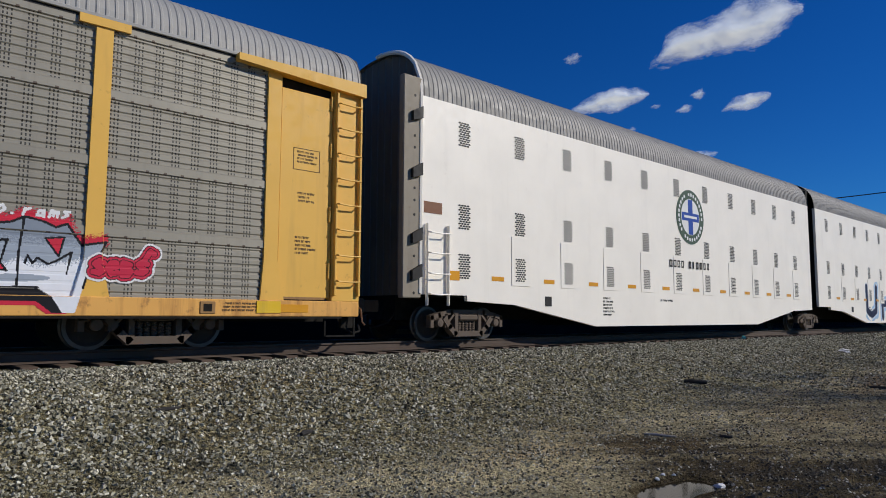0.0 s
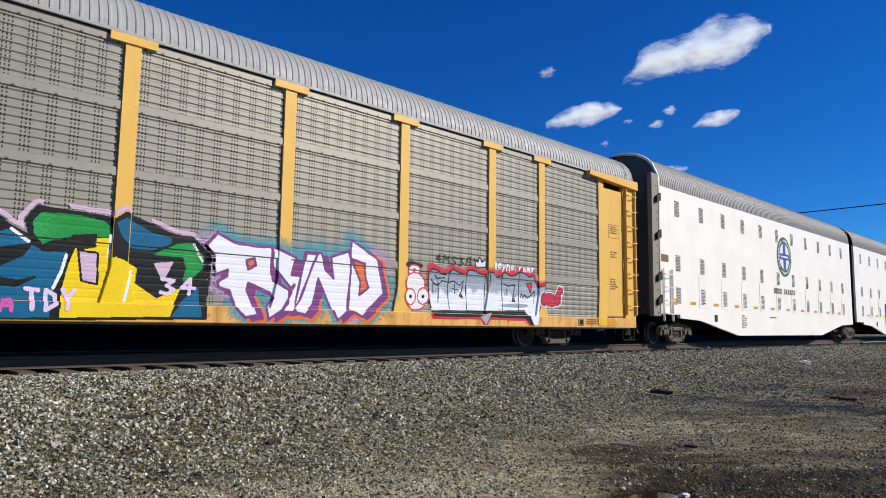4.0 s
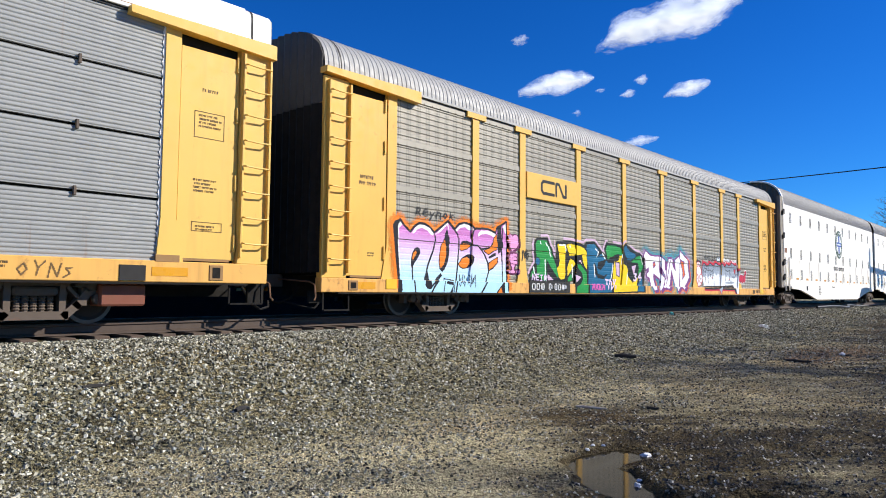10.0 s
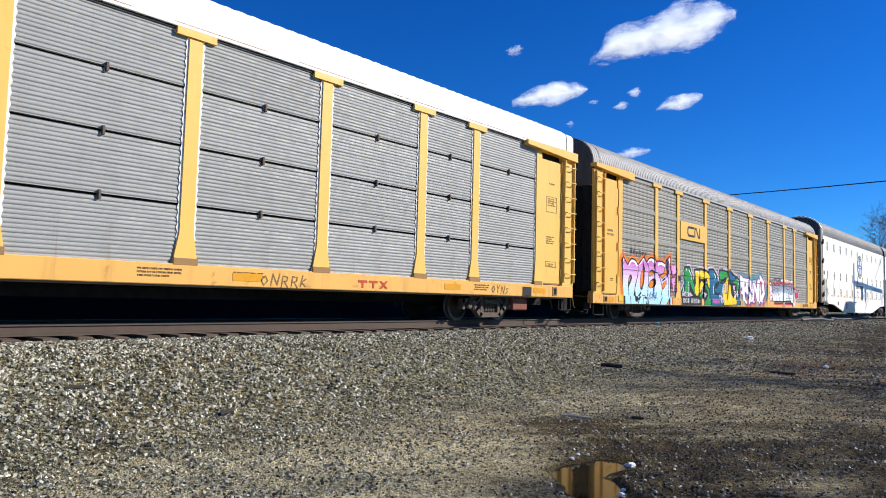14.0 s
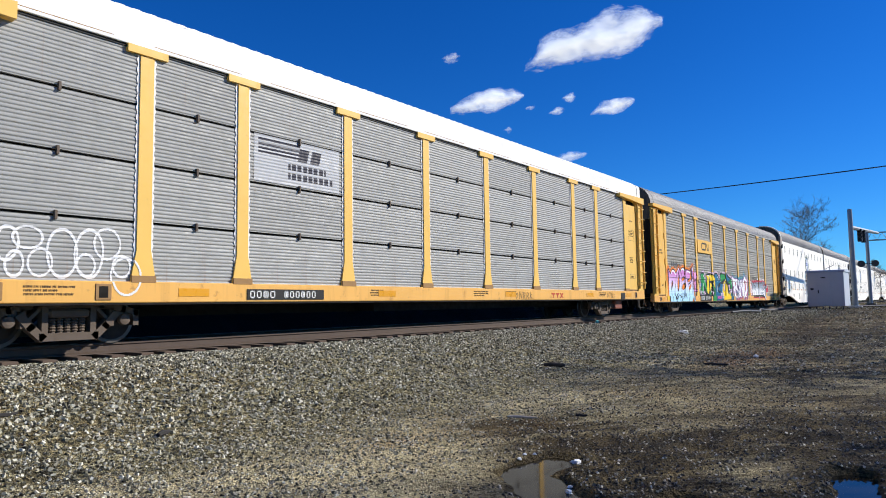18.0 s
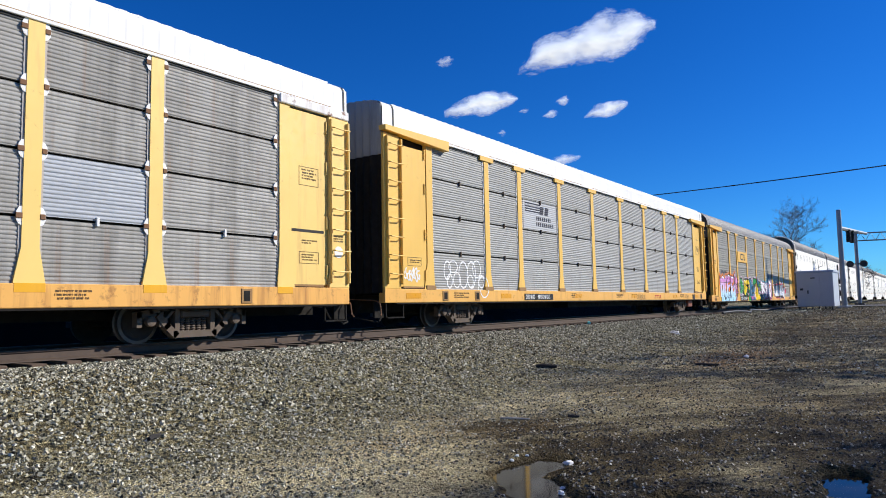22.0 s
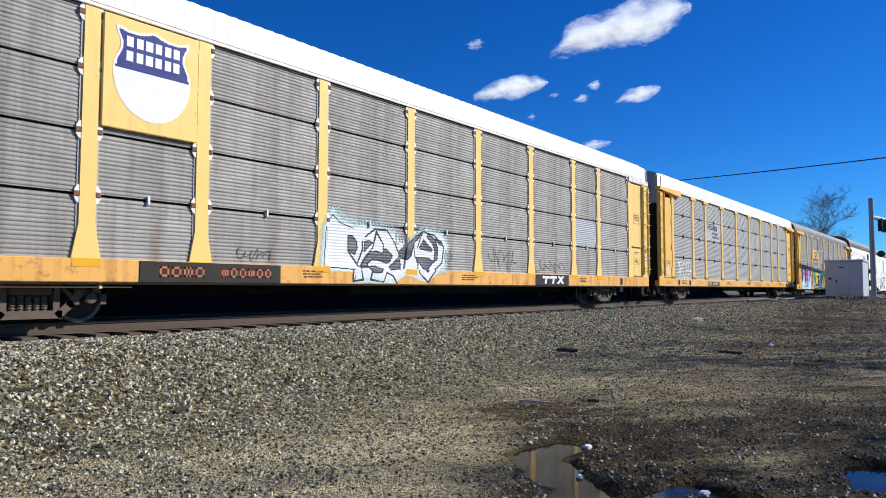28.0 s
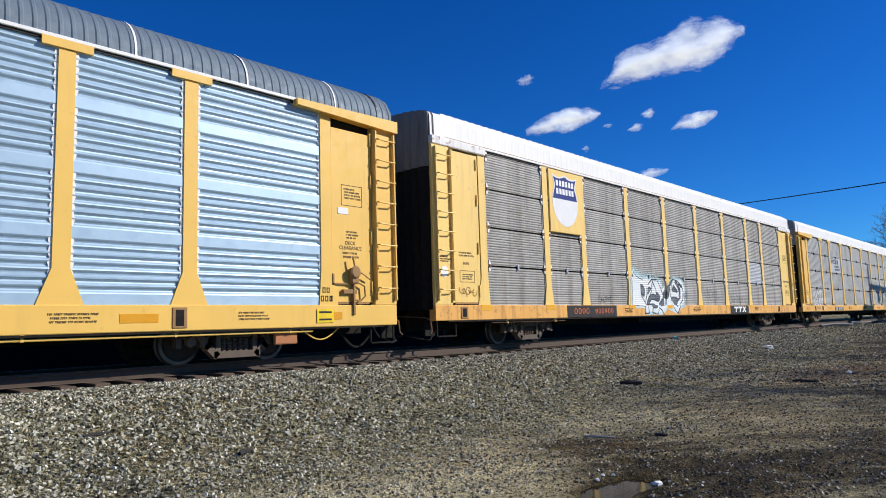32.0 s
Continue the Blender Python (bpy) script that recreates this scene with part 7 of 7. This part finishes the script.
    box = part("number_panel", Shape().box(-8.19, -5.35, -1.545, -1.53, 0.65, 0.99), INK, up, "black panel with rusty orange marks")
    glyph_bars(-7.85, 0.74, 0.17, (0.17, 0.17, 0.17, 0.17, -0.25, 0.14, 0.14, 0.14, 0.14, 0.14, 0.14), -1.546, paint("rusty_orange_stencil", (0.50, 0.15, 0.07), 0.2, 0.6), box, 0.05, 0.035)
    box = part("owner_panel", Shape().box(4.45, 6.60, -1.545, -1.53, 0.65, 0.99), INK, up, "black panel with bold white bars")
    s = Shape()
    for x in (4.85, 5.33):
        s.box(x, x + 0.44, -1.55, -1.5455, 0.86, 0.94).prism([(x + 0.12, 0.70), (x + 0.24, 0.70), (x + 0.30, 0.87), (x + 0.18, 0.87)], -1.55, -1.5455)
    s.prism([(5.75, 0.70), (5.90, 0.70), (6.28, 0.94), (6.13, 0.94)], -1.55, -1.5455).prism([(6.10, 0.70), (6.25, 0.70), (5.98, 0.94), (5.83, 0.94)], -1.5545, -1.5503)
    part("owner_bars", s, CHALK, box)
    # bright car: notices at its end
    part("notice", Shape().box(11.58, 11.98, -1.547, -1.538, 0.66, 0.92), paint("bright_yellow_notice", (0.85, 0.60, 0.02), 0.0, 0.4), fb, "bright yellow notice")
    part("notice", Shape().box(12.15, 12.42, -1.50, -1.489, 2.84, 2.97), CHALK, fb, "white sticker")
    glyph_bars(11.74, 1.24, 0.10, (0.07, 0.07), -1.513, INK, fb, 0.03, 0.018)
    glyph_bars(11.70, 1.07, 0.11, (0.07, 0.07, 0.07), -1.513, INK, fb, 0.035, 0.018)
    for z in (0.72, 0.86):
        part("notice_line", Shape().box(11.63, 11.93, -1.549, -1.5465, z - 0.018, z + 0.018), INK, fb)
    for word, z in (("DECK", 2.22), ("CLEARANCE", 2.12)):
        letters = bpy.data.curves.new("stencil", "FONT")
        letters.body, letters.size, letters.align_x, letters.extrude = word, 0.105, "CENTER", 0.0015
        letters.materials.append(FADED)
        ob = new("stencil", letters)
        ob.parent = fb
        ob.matrix_basis = pose(12.47, -1.4935, z, 90, 0, 0)
    part("notice", Shape().box(11.6, 12.05, -1.545, -1.531, 0.58, 0.78), paint("yellow_notice", (0.80, 0.52, 0.03), 0.1, 0.4), cn, "yellow notice plate")
    part("notice", Shape().box(-12.0, -11.7, -1.546, -1.53, 0.60, 0.80), paint("worn_yellow_notice", (0.78, 0.50, 0.03), 0.1, 0.4), cn, "yellow notice plate")
    # loose gear hung below the sills
    part("tool_box", Shape().box(10.9, 11.6, -1.35, -0.9, 0.28, 0.62, 0.03), paint("red_oxide", (0.22, 0.075, 0.045), 0.3, 0.6), ns, "red-oxide box under the sill")
    part("guard_plate", Shape().box(10.7, 11.2, -1.45, -1.38, 0.28, 0.55, 0.02), paint("orange_primer", (0.42, 0.17, 0.07), 0.3, 0.6), fb, "orange-brown guard plate")
    chain = [(11.3 + 0.9 * k / 12, -1.42, 0.56 - 0.22 * math.sin(math.pi * k / 12)) for k in range(13)]
    part("chain", Shape().tube(chain, 0.013, 6), YELLOW, fb, "yellow hanging chain")
    part("hose", Shape().tube([(12.3 + 0.9 * k / 12, -1.3, 0.5 - 0.35 * math.sin(math.pi * k / 12)) for k in range(13)], 0.025, 6), BLACK, fb, "black hanging hose")


marks()


# ---- beyond the train: crossing gear, tree, wire, clouds, litter ----
GALV = plain("galvanised_pole", (0.24, 0.27, 0.30), 0.5, 0.3)
CABINET = plain("grey_cabinet_paint", (0.50, 0.52, 0.56), 0.5, 0.1, 0.06)
DARK = plain("black_signal_housing", (0.02, 0.022, 0.025), 0.5)
ASPHALT = plain("worn_asphalt", (0.075, 0.072, 0.068), 0.9, 0.0, 0.25)
BARK = timber("grey_bark", (0.10, 0.085, 0.075), (0.20, 0.175, 0.155))
LITTER = plain("crumpled_white_paper", (0.78, 0.78, 0.76), 0.8, 0.0, 0.06)
CYAN = plain("turquoise_plastic", (0.08, 0.45, 0.45), 0.5)
STICK = timber("bleached_wood", (0.42, 0.37, 0.30), (0.58, 0.52, 0.44))
CHAR = timber("charred_wood", (0.012, 0.011, 0.01), (0.035, 0.03, 0.026))


def spot(az, d):
    return d * math.sin(radians(az)), d * math.cos(radians(az))


def bungalow():
    """Railway signal cabinet on stub legs, door to the lot, vents and an aerial on top."""
    x, y0, y1, g = 56.3, 6.25, 8.62, 0.80
    top = EYE[2] + 56.9 * math.tan(radians(2.06))
    ob = thing("signal_cabinet", "grey steel railway signal cabinet on stub legs", "cabinet")
    part("body", Shape().box(x, x + 3.2, y0, y1, g + 0.16, top - 0.10, 0.03), CABINET, ob)
    part("roof", Shape().prism([(x - 0.07, top - 0.10), (x + 3.27, top - 0.10), (x + 3.2, top + 0.02), (x + 1.6, top + 0.10), (x, top + 0.02)], y0 - 0.07, y1 + 0.07), CABINET, ob)
    door = part("door", Shape().box(x - 0.03, x + 0.002, y0 + 0.85, y0 + 1.75, g + 0.25, top - 0.32, 0.01), CABINET, ob)
    part("handle", Shape().box(x - 0.07, x - 0.03, y0 + 1.6, y0 + 1.68, g + 1.1, g + 1.35, 0.01), DARK, door)
    part("vent", Shape().box(x - 0.05, x - 0.03, y0 + 1.15, y0 + 1.45, top - 0.55, top - 0.47), DARK, door)
    part("nameplate", Shape().box(x - 0.02, x + 0.001, y0 + 1.95, y0 + 2.15, g + 1.35, g + 1.5), DARK, ob)
    for k in range(6):
        yy = y0 + 0.1 + k * (y1 - y0 - 0.25) / 5
        part("leg", Shape().box(x + 0.02, x + 0.14, yy, yy + 0.07, g - 0.12, g + 0.16), DARK, ob)
    for yy in (y0 + 0.2, y1 - 0.3):
        part("lifting_eye", Shape().tube([(x + 0.2, yy, top), (x + 0.2, yy, top + 0.14), (x + 0.2, yy + 0.1, top + 0.14), (x + 0.2, yy + 0.1, top)], 0.018, 6), CABINET, ob)
    aerial = Shape().tube([(x + 1.2, y0 + 1.0, top), (x + 1.2, y0 + 1.0, top + 0.45)], 0.02, 6)
    aerial.tube([(x + 0.9, y0 + 1.25, top + 0.12), (x + 1.2, y0 + 1.0, top + 0.3), (x + 1.4, y0 + 0.75, top + 0.42)], 0.018, 6)
    part("aerial", aerial, GALV, ob)


def signal_head(s, x, y, z):
    s.box(x - 0.16, x + 0.1, y - 0.17, y + 0.17, z - 0.52, z + 0.52, 0.03)
    for k in (-1, 0, 1):
        s.lathe([(0.15, 0.0), (0.16, -0.22), (0.14, -0.22), (0.12, -0.02)], (x - 0.16, y, z + k * 0.33), "x", 12)


def crossing():
    d = 62.0
    x, y = spot(84.3, d)
    g, top = EYE[2] - d * math.tan(radians(0.6)), EYE[2] + d * math.tan(radians(6.4))
    arm = EYE[2] + d * math.tan(radians(5.1))
    ob = thing("traffic_signal_mast", "grey steel pole with a level arm of traffic signals", "signal mast")
    part("pole", Shape().lathe([(0.30, g - 0.1), (0.30, g + 0.08), (0.20, g + 0.1), (0.17, top - 0.02), (0.10, top + 0.04)], (x, y, 0), "z", 14), GALV, ob)
    part("base", Shape().box(x - 0.45, x + 0.45, y - 0.45, y + 0.45, g - 0.15, g + 0.04, 0.02), plain("concrete_foot", (0.4, 0.39, 0.37), 0.9), ob)
    part("arm", Shape().tube([(x, y, arm + 0.0), (x + 1.5, y - 0.1, arm + 0.06), (x + 12, y - 0.9, arm + 0.40)], 0.14, 8, [0.17, 0.17, 0.13]), GALV, ob)
    for s_ in (3.2, 4.6):
        s = Shape()
        signal_head(s, x + s_, y - s_ * 0.09, arm - 0.40)
        part("signal_head", s, DARK, ob)
    # crossing mast with lamps and a lattice cantilever
    d2 = 74.0
    x2, y2 = spot(85.25, d2)
    g2 = EYE[2] - d2 * math.tan(radians(0.45))
    ob2 = thing("crossing_signal", "railway crossing mast with round lamps and lattice arm", "crossing signal")
    part("mast", Shape().lathe([(0.16, g2 - 0.2), (0.15, g2 + 6.7)], (x2, y2, 0), "z", 12), GALV, ob2)
    part("base", Shape().box(x2 - 0.4, x2 + 0.4, y2 - 0.4, y2 + 0.4, g2 - 0.2, g2 + 0.12, 0.03), DARK, ob2)
    for sy in (-0.55, 0.55):
        lamp = Shape().lathe([(0.30, -0.03), (0.31, 0.0), (0.30, 0.05), (0.12, 0.14)], (x2 - 0.25, y2 + sy, g2 + 3.75), "x", 18)
        part("lamp", lamp, DARK, ob2)
    part("lamp_bar", Shape().tube([(x2 - 0.1, y2 - 0.6, g2 + 3.75), (x2 - 0.1, y2 + 0.6, g2 + 3.75)], 0.05, 6), DARK, ob2)
    s = Shape()
    for dz in (5.9, 6.6):
        s.tube([(x2, y2, g2 + dz), (x2 + 2.0, y2 - 7, g2 + dz)], 0.06, 6)
    for k in range(9):
        a, b = k / 9, (k + 0.5) / 9
        s.tube([(x2 + 2 * a, y2 - 7 * a, g2 + 5.9), (x2 + 2 * b, y2 - 7 * b, g2 + 6.6), (x2 + 2 * (a + 1 / 9), y2 - 7 * (a + 1 / 9), g2 + 5.9)], 0.03, 5)
    part("lattice_arm", s, GALV, ob2)
    s = Shape().lathe([(0.05, 0), (0.05, 3.6)], (x2 - 4, y2 + 1.2, g2), "z", 8)
    s.box(x2 - 4.1, x2 - 3.9, y2 + 0.6, y2 + 1.7, g2 + 1.9, g2 + 2.3).box(x2 - 4.2, x2 - 3.8, y2 + 0.9, y2 + 1.4, g2 + 0.8, g2 + 1.3)
    part("relay_post", s, DARK, ob2)
    # low fence and the road over the tracks
    fence = thing("pipe_fence", "low grey pipe fence beside the crossing", "fence")
    for z in (0.55, 1.05):
        part("rail_pipe", Shape().tube([(63.5, 7.9, 0.85 + z), (80, 8.6, 0.95 + z)], 0.035, 6), GALV, fence)
    for k in range(8):
        part("fence_post", Shape().lathe([(0.04, 0.75), (0.04, 1.95)], (63.5 + k * 2.35, 7.9 + k * 0.1, 0), "z", 8), GALV, fence)
    road = Shape()
    road.add([(62.8, -60, 0.86), (73.5, -60, 0.86), (73.5, 10.75, 0.90), (62.8, 10.75, 0.90)], [(0, 1, 2, 3)])
    tagged(part("road", road, ASPHALT), "worn grey asphalt road leading to the tracks", "road", kind="structure")
    mat = thing("crossing_cable", "black rubber hose lying beside the rails", "hose")
    part("tube", Shape().tube([(40 + k * 1.2, 9.9 - 0.5 * math.sin(k * 0.55), 0.83 + 0.05 * math.sin(k * 1.1) + height(np.array(40.0), np.array(9.9)) - 0.70) for k in range(14)], 0.07, 6), DARK, mat)


def tree(x, y, h, seed, spread=1.0, levels=7, label="leafless grey winter tree behind the tracks"):
    r = random.Random(seed)
    wood, twigs = Shape(), Shape()

    def grow(p, d, length, radius, level):
        n = 3
        pts, rads = [p], [radius]
        for k in range(n):
            d = (d + Vector((r.uniform(-1, 1), r.uniform(-1, 1), r.uniform(-0.35, 0.5))) * 0.2).normalized()
            p = p + d * length / n
            pts.append(p)
            rads.append(radius * (1 - 0.34 * (k + 1) / n))
        (wood if level < 3 else twigs).tube(pts, radius, 7 if level < 2 else 4 if level < 4 else 3, rads)
        if level >= levels:
            return
        for k in range(3):
            a = Vector((r.uniform(-1, 1), r.uniform(-1, 1), r.uniform(-0.25, 0.6))).normalized()
            start = pts[-1] if k < 2 else pts[r.choice((1, 2))]
            grow(start, (d * 0.7 + a * (0.75 * spread)).normalized(), length * r.uniform(0.60, 0.84), max(0.014, rads[-1] * r.uniform(0.55, 0.8)), level + 1)

    z = float(height(np.array(float(x)), np.array(float(y)))) - 0.1
    grow(Vector((x, y, z)), Vector((0.02, 0, 1)), h * 0.24, h * 0.020, 0)
    ob = thing("bare_tree", label, "tree", "leafless trees")
    part("trunk", wood, BARK, ob)
    part("crown", twigs, BARK, ob, "fine bare twigs")
    return ob


def wire():
    a, b = Vector((105.6, 60.8, 18.5)), Vector((71.2, -17.6, 13.8))
    pts = []
    for k in range(25):
        p = a.lerp(b, k / 24)
        pts.append((p.x, p.y, p.z - 0.56 * math.sin(math.pi * k / 24)))
    ob = thing("overhead_cable", "black utility cable spanning the crossing", "cable")
    part("cable", Shape().tube(pts, 0.06, 6), DARK, ob)


def cloud_material():
    n = Nodes("glowing_cloud_vapour")
    at = n.t.nodes.new("ShaderNodeAttribute")
    at.attribute_name = "thick"
    wisp = n.math("MULTIPLY", n.math("SUBTRACT", n.noise(0.02, 10, 0.68, (0.7, 1.3, 1)), 0.5), 1.5)
    alpha = n.ramp(n.math("ADD", at.outputs["Fac"], wisp), (0.05, (0, 0, 0)), (0.45, (0.42,) * 3), (1.0, (1, 1, 1)))
    n.put(n.b.inputs["Alpha"], alpha)
    n.b.inputs["Specular IOR Level"].default_value = 0.0
    # glow painted in for sunlight, so faces turned from the sun stay white
    n.b.inputs["Emission Color"].default_value = (0.90, 0.93, 1.0, 1)
    n.put(n.b.inputs["Emission Strength"], n.ramp(n.noise(0.009, 5, 0.55), (0.3, (0.60,) * 3), (0.7, (0.82,) * 3)))
    return n.done((0.9, 0.9, 0.9), 1.0)


CLOUD = cloud_material()
FAR = 2600.0
CLOUD_ALONG, CLOUD_TOP, CLOUD_BASE = (0, 0.12, 0.3, 0.5, 0.7, 0.85, 1), (0.16, 0.50, 0.78, 0.95, 1.0, 0.95, 0.78), (-0.02, -0.04, -0.03, 0.0, 0.10, 0.30, 0.60)


def cloud(az, el, wide, tall, seed, dense=1.0):
    """A drift of vapour: thin at its low tail, heaped towards its head, with a level base and ragged rims."""
    w, h = FAR * math.tan(radians(wide)), FAR * math.tan(radians(tall))
    n, m = max(24, int(9 * wide) + 20), 36
    us, vs = np.linspace(-0.64 * w, 0.64 * w, n), np.linspace(-0.85 * h, 0.85 * h, m)
    U, V = np.meshgrid(us, vs)
    f, g = U / w + 0.5, V / h + 0.5
    bumps = 0.10 * waves(f * 9, g * 5, 1.0, seed) + 0.05 * waves(f * 22, g * 11, 1.0, seed + 50)
    top, base = np.interp(f, CLOUD_ALONG, CLOUD_TOP) + bumps, np.interp(f, CLOUD_ALONG, CLOUD_BASE) + 0.5 * bumps
    puff = max(0.0, 1 - wide / 3.0)
    hump = np.sin(math.pi * np.clip(f, 0, 1))
    top, base = top * (1 - puff) + (0.5 + 0.5 * hump + bumps) * puff, base * (1 - puff) + (0.5 - 0.4 * hump + bumps) * puff
    room = np.minimum(np.minimum(top - g, (g - base) * 0.8), np.minimum(f, 1 - f) * 3.2)
    thick = np.clip(room * 3.4 * min(1.0, 0.55 + tall / 5), -0.8, 1.0) * dense - 0.30 * (1 - dense)
    bulge = np.sqrt(np.clip(room, 0, 1)) * h * 0.6 + 0.03 * h * waves(f * 14, g * 9, 1.0, seed + 9)
    front = np.stack([U, V, bulge], -1).reshape(-1, 3)
    idx = np.arange(U.size).reshape(U.shape)
    faces = np.stack([idx[:-1, :-1], idx[:-1, 1:], idx[1:, 1:], idx[1:, :-1]], -1).reshape(-1, 4)
    me = bpy.data.meshes.new("cloud")
    me.from_pydata(front.tolist(), [], faces.tolist())
    at = me.attributes.new("thick", "FLOAT", "POINT")
    at.data.foreach_set("value", thick.reshape(-1).astype(np.float32))
    me.materials.append(CLOUD)
    me.polygons.foreach_set("use_smooth", [True] * len(me.polygons))
    ob = new("cloud", me)
    tagged(ob, "small white fair-weather cloud drifting in blue sky", "cloud", "clouds in the sky")
    CLOUDS.append((ob, az, el))
    return ob


CLOUDS = []
for spec in ((66.5, 21.2, 10.7, 4.0, 3), (57.6, 16.9, 6.1, 2.2, 5), (54.6, 20.3, 1.9, 1.1, 7, 0.62), (64.5, 16.75, 1.35, 0.85, 9, 0.85), (63.4, 15.75, 1.5, 0.75, 11, 0.85),
             (68.0, 15.8, 3.6, 1.3, 13), (59.3, 14.4, 1.1, 0.75, 15, 0.6), (64.3, 12.05, 3.2, 1.0, 17, 0.85), (61.2, 16.15, 1.1, 0.5, 19, 0.7)):
    cloud(*spec)


def lump(name, label, category, x, y, size, material, seed, flat=0.6):
    """A crumpled, many-sided lump lying on the ground."""
    r = random.Random(seed)
    bm = bmesh.new()
    bmesh.ops.create_icosphere(bm, subdivisions=2, radius=1)
    for v in bm.verts:
        v.co = v.co * r.uniform(0.65, 1.15)
        v.co = Vector((v.co.x * size[0], v.co.y * size[1], max(v.co.z, -0.5) * size[2]))
    me = bpy.data.meshes.new(name)
    bm.to_mesh(me)
    bm.free()
    me.materials.append(material)
    ob = new(name, me)
    z = max(float(height(np.array(x), np.array(y))), 0.022)
    ob.matrix_world = pose(x, y, z + size[2] * 0.35, 0, 0, r.uniform(0, 360))
    return tagged(ob, label, category)


def litter():
    group = "crumpled white litter"
    for k, (x, y, s) in enumerate(((5.90, 2.90, 0.05), (4.95, 2.50, 0.04), (5.08, 1.58, 0.05), (4.34, 1.82, 0.05), (5.62, 3.33, 0.03), (5.75, 3.35, 0.022), (5.85, 3.30, 0.022), (5.1, 2.56, 0.03), (23.4, 7.38, 0.17), (23.0, 7.15, 0.1), (16.9, 3.71, 0.08))):
        tagged(lump("paper_scrap", "crumpled white paper scrap lying on damp gravel", "litter", x, y, (s, s * 0.8, s * 0.55), LITTER, k), group=group)
    lump("plastic_scrap", "turquoise plastic scrap on the ballast edge", "litter", 24.1, 10.78, (0.13, 0.1, 0.09), CYAN, 40)
    for x, y, a, length, w, mat, label in ((7.48, 4.38, -75, 0.38, 0.016, STICK, "bleached wooden stick lying on gravel"), (12.33, 6.46, -74, 0.42, 0.05, CHAR, "charred piece of timber on the ballast"),
                                           (14.76, 4.03, -85, 0.5, 0.03, CHAR, "charred piece of timber on the gravel"), (4.11, 6.76, 30, 0.24, 0.03, CHAR, "short dark stick on gravel"), (3.05, 8.02, 10, 0.30, 0.025, CHAR, "short dark stick on gravel"),
                                           (7.81, 3.74, -70, 0.14, 0.018, CHAR, "short dark stick on gravel")):
        z = float(height(np.array(x), np.array(y)))
        s = Shape().tube([(-length / 2, 0, 0), (-length / 6, w * 0.3, w * 0.2), (length / 5, -w * 0.2, 0.0), (length / 2, w * 0.1, w * 0.1)], w, 7, [w * 0.7, w, w * 0.9, w * 0.6])
        ob = part("stick" if w < 0.05 else "timber_piece", s, mat)
        ob.matrix_world = pose(x, y, z + w * 0.7, 0, 0, a)
        tagged(ob, label, "stick" if w < 0.05 else "timber")


bungalow()
crossing()
tree(108.5, 16.6, 22.0, 12, 1.1)
tree(140, 12.0, 11.0, 21, 0.9)
# trees out of view, added to cast branch shadows over the gravel
for x, y, h, seed in ((19.5, -6.5, 15, 31), (26, -9, 17, 32), (18, -10, 16, 35), (35, -8, 15, 33), (48, -12, 14, 34)):
    tree(x, y, h, seed, 1.0, 6, "unseen leafless tree added to shade the gravel lot")
wire()
litter()


# ---- ties ----
def ties():
    ob = thing("track_ties", "dark creosoted wooden ties with split ends", "ties", kind="structure")
    me = fixed(Shape().box(-0.115, 0.115, -1.32, 1.32, -0.36, -0.176, 0.012).mesh("tie", TIE))
    r = random.Random(8)
    for k in range(200):
        tie = part("tie", me, None, ob)
        tie.matrix_basis = pose(-8 + k * 0.51 + r.uniform(-0.03, 0.03), TRACK_Y + r.uniform(-0.07, 0.07), RAIL_Z + r.uniform(-0.012, 0.0), 0, 0, r.uniform(-1.2, 1.2))


ties()


# ---- motion of the train ----
def run(t):
    """How far the train has rolled, in metres."""
    s = t / 16 - 1
    return 10.645 * (0.25949 * t - 0.02007 * (s * s - 1) + 0.05217 * (s ** 3 - s))


def motions():
    for car, x in cars:
        walk(car, [(t, pose(x + run(t), TRACK_Y, RAIL_Z)) for t in range(0, 33)])
    for ob, az, el in CLOUDS:
        rows = []
        for t in (0, 16, 32):
            a, e = radians(az - 0.25 + 0.055 * (t - 19)), radians(el - 0.03 * (t - 17))
            at = Vector(EYE) + FAR * Vector((math.cos(e) * math.sin(a), math.cos(e) * math.cos(a), math.sin(e)))
            rows.append((t, look(at, at + (at - Vector(EYE)))))
        walk(ob, rows)
    for ob in AXLES:
        at = ob.location.copy()
        walk(ob, [(k * 0.2, pose(*at, 0, math.degrees(run(k * 0.2) / WHEEL_R), 0)) for k in range(161)])


motions()
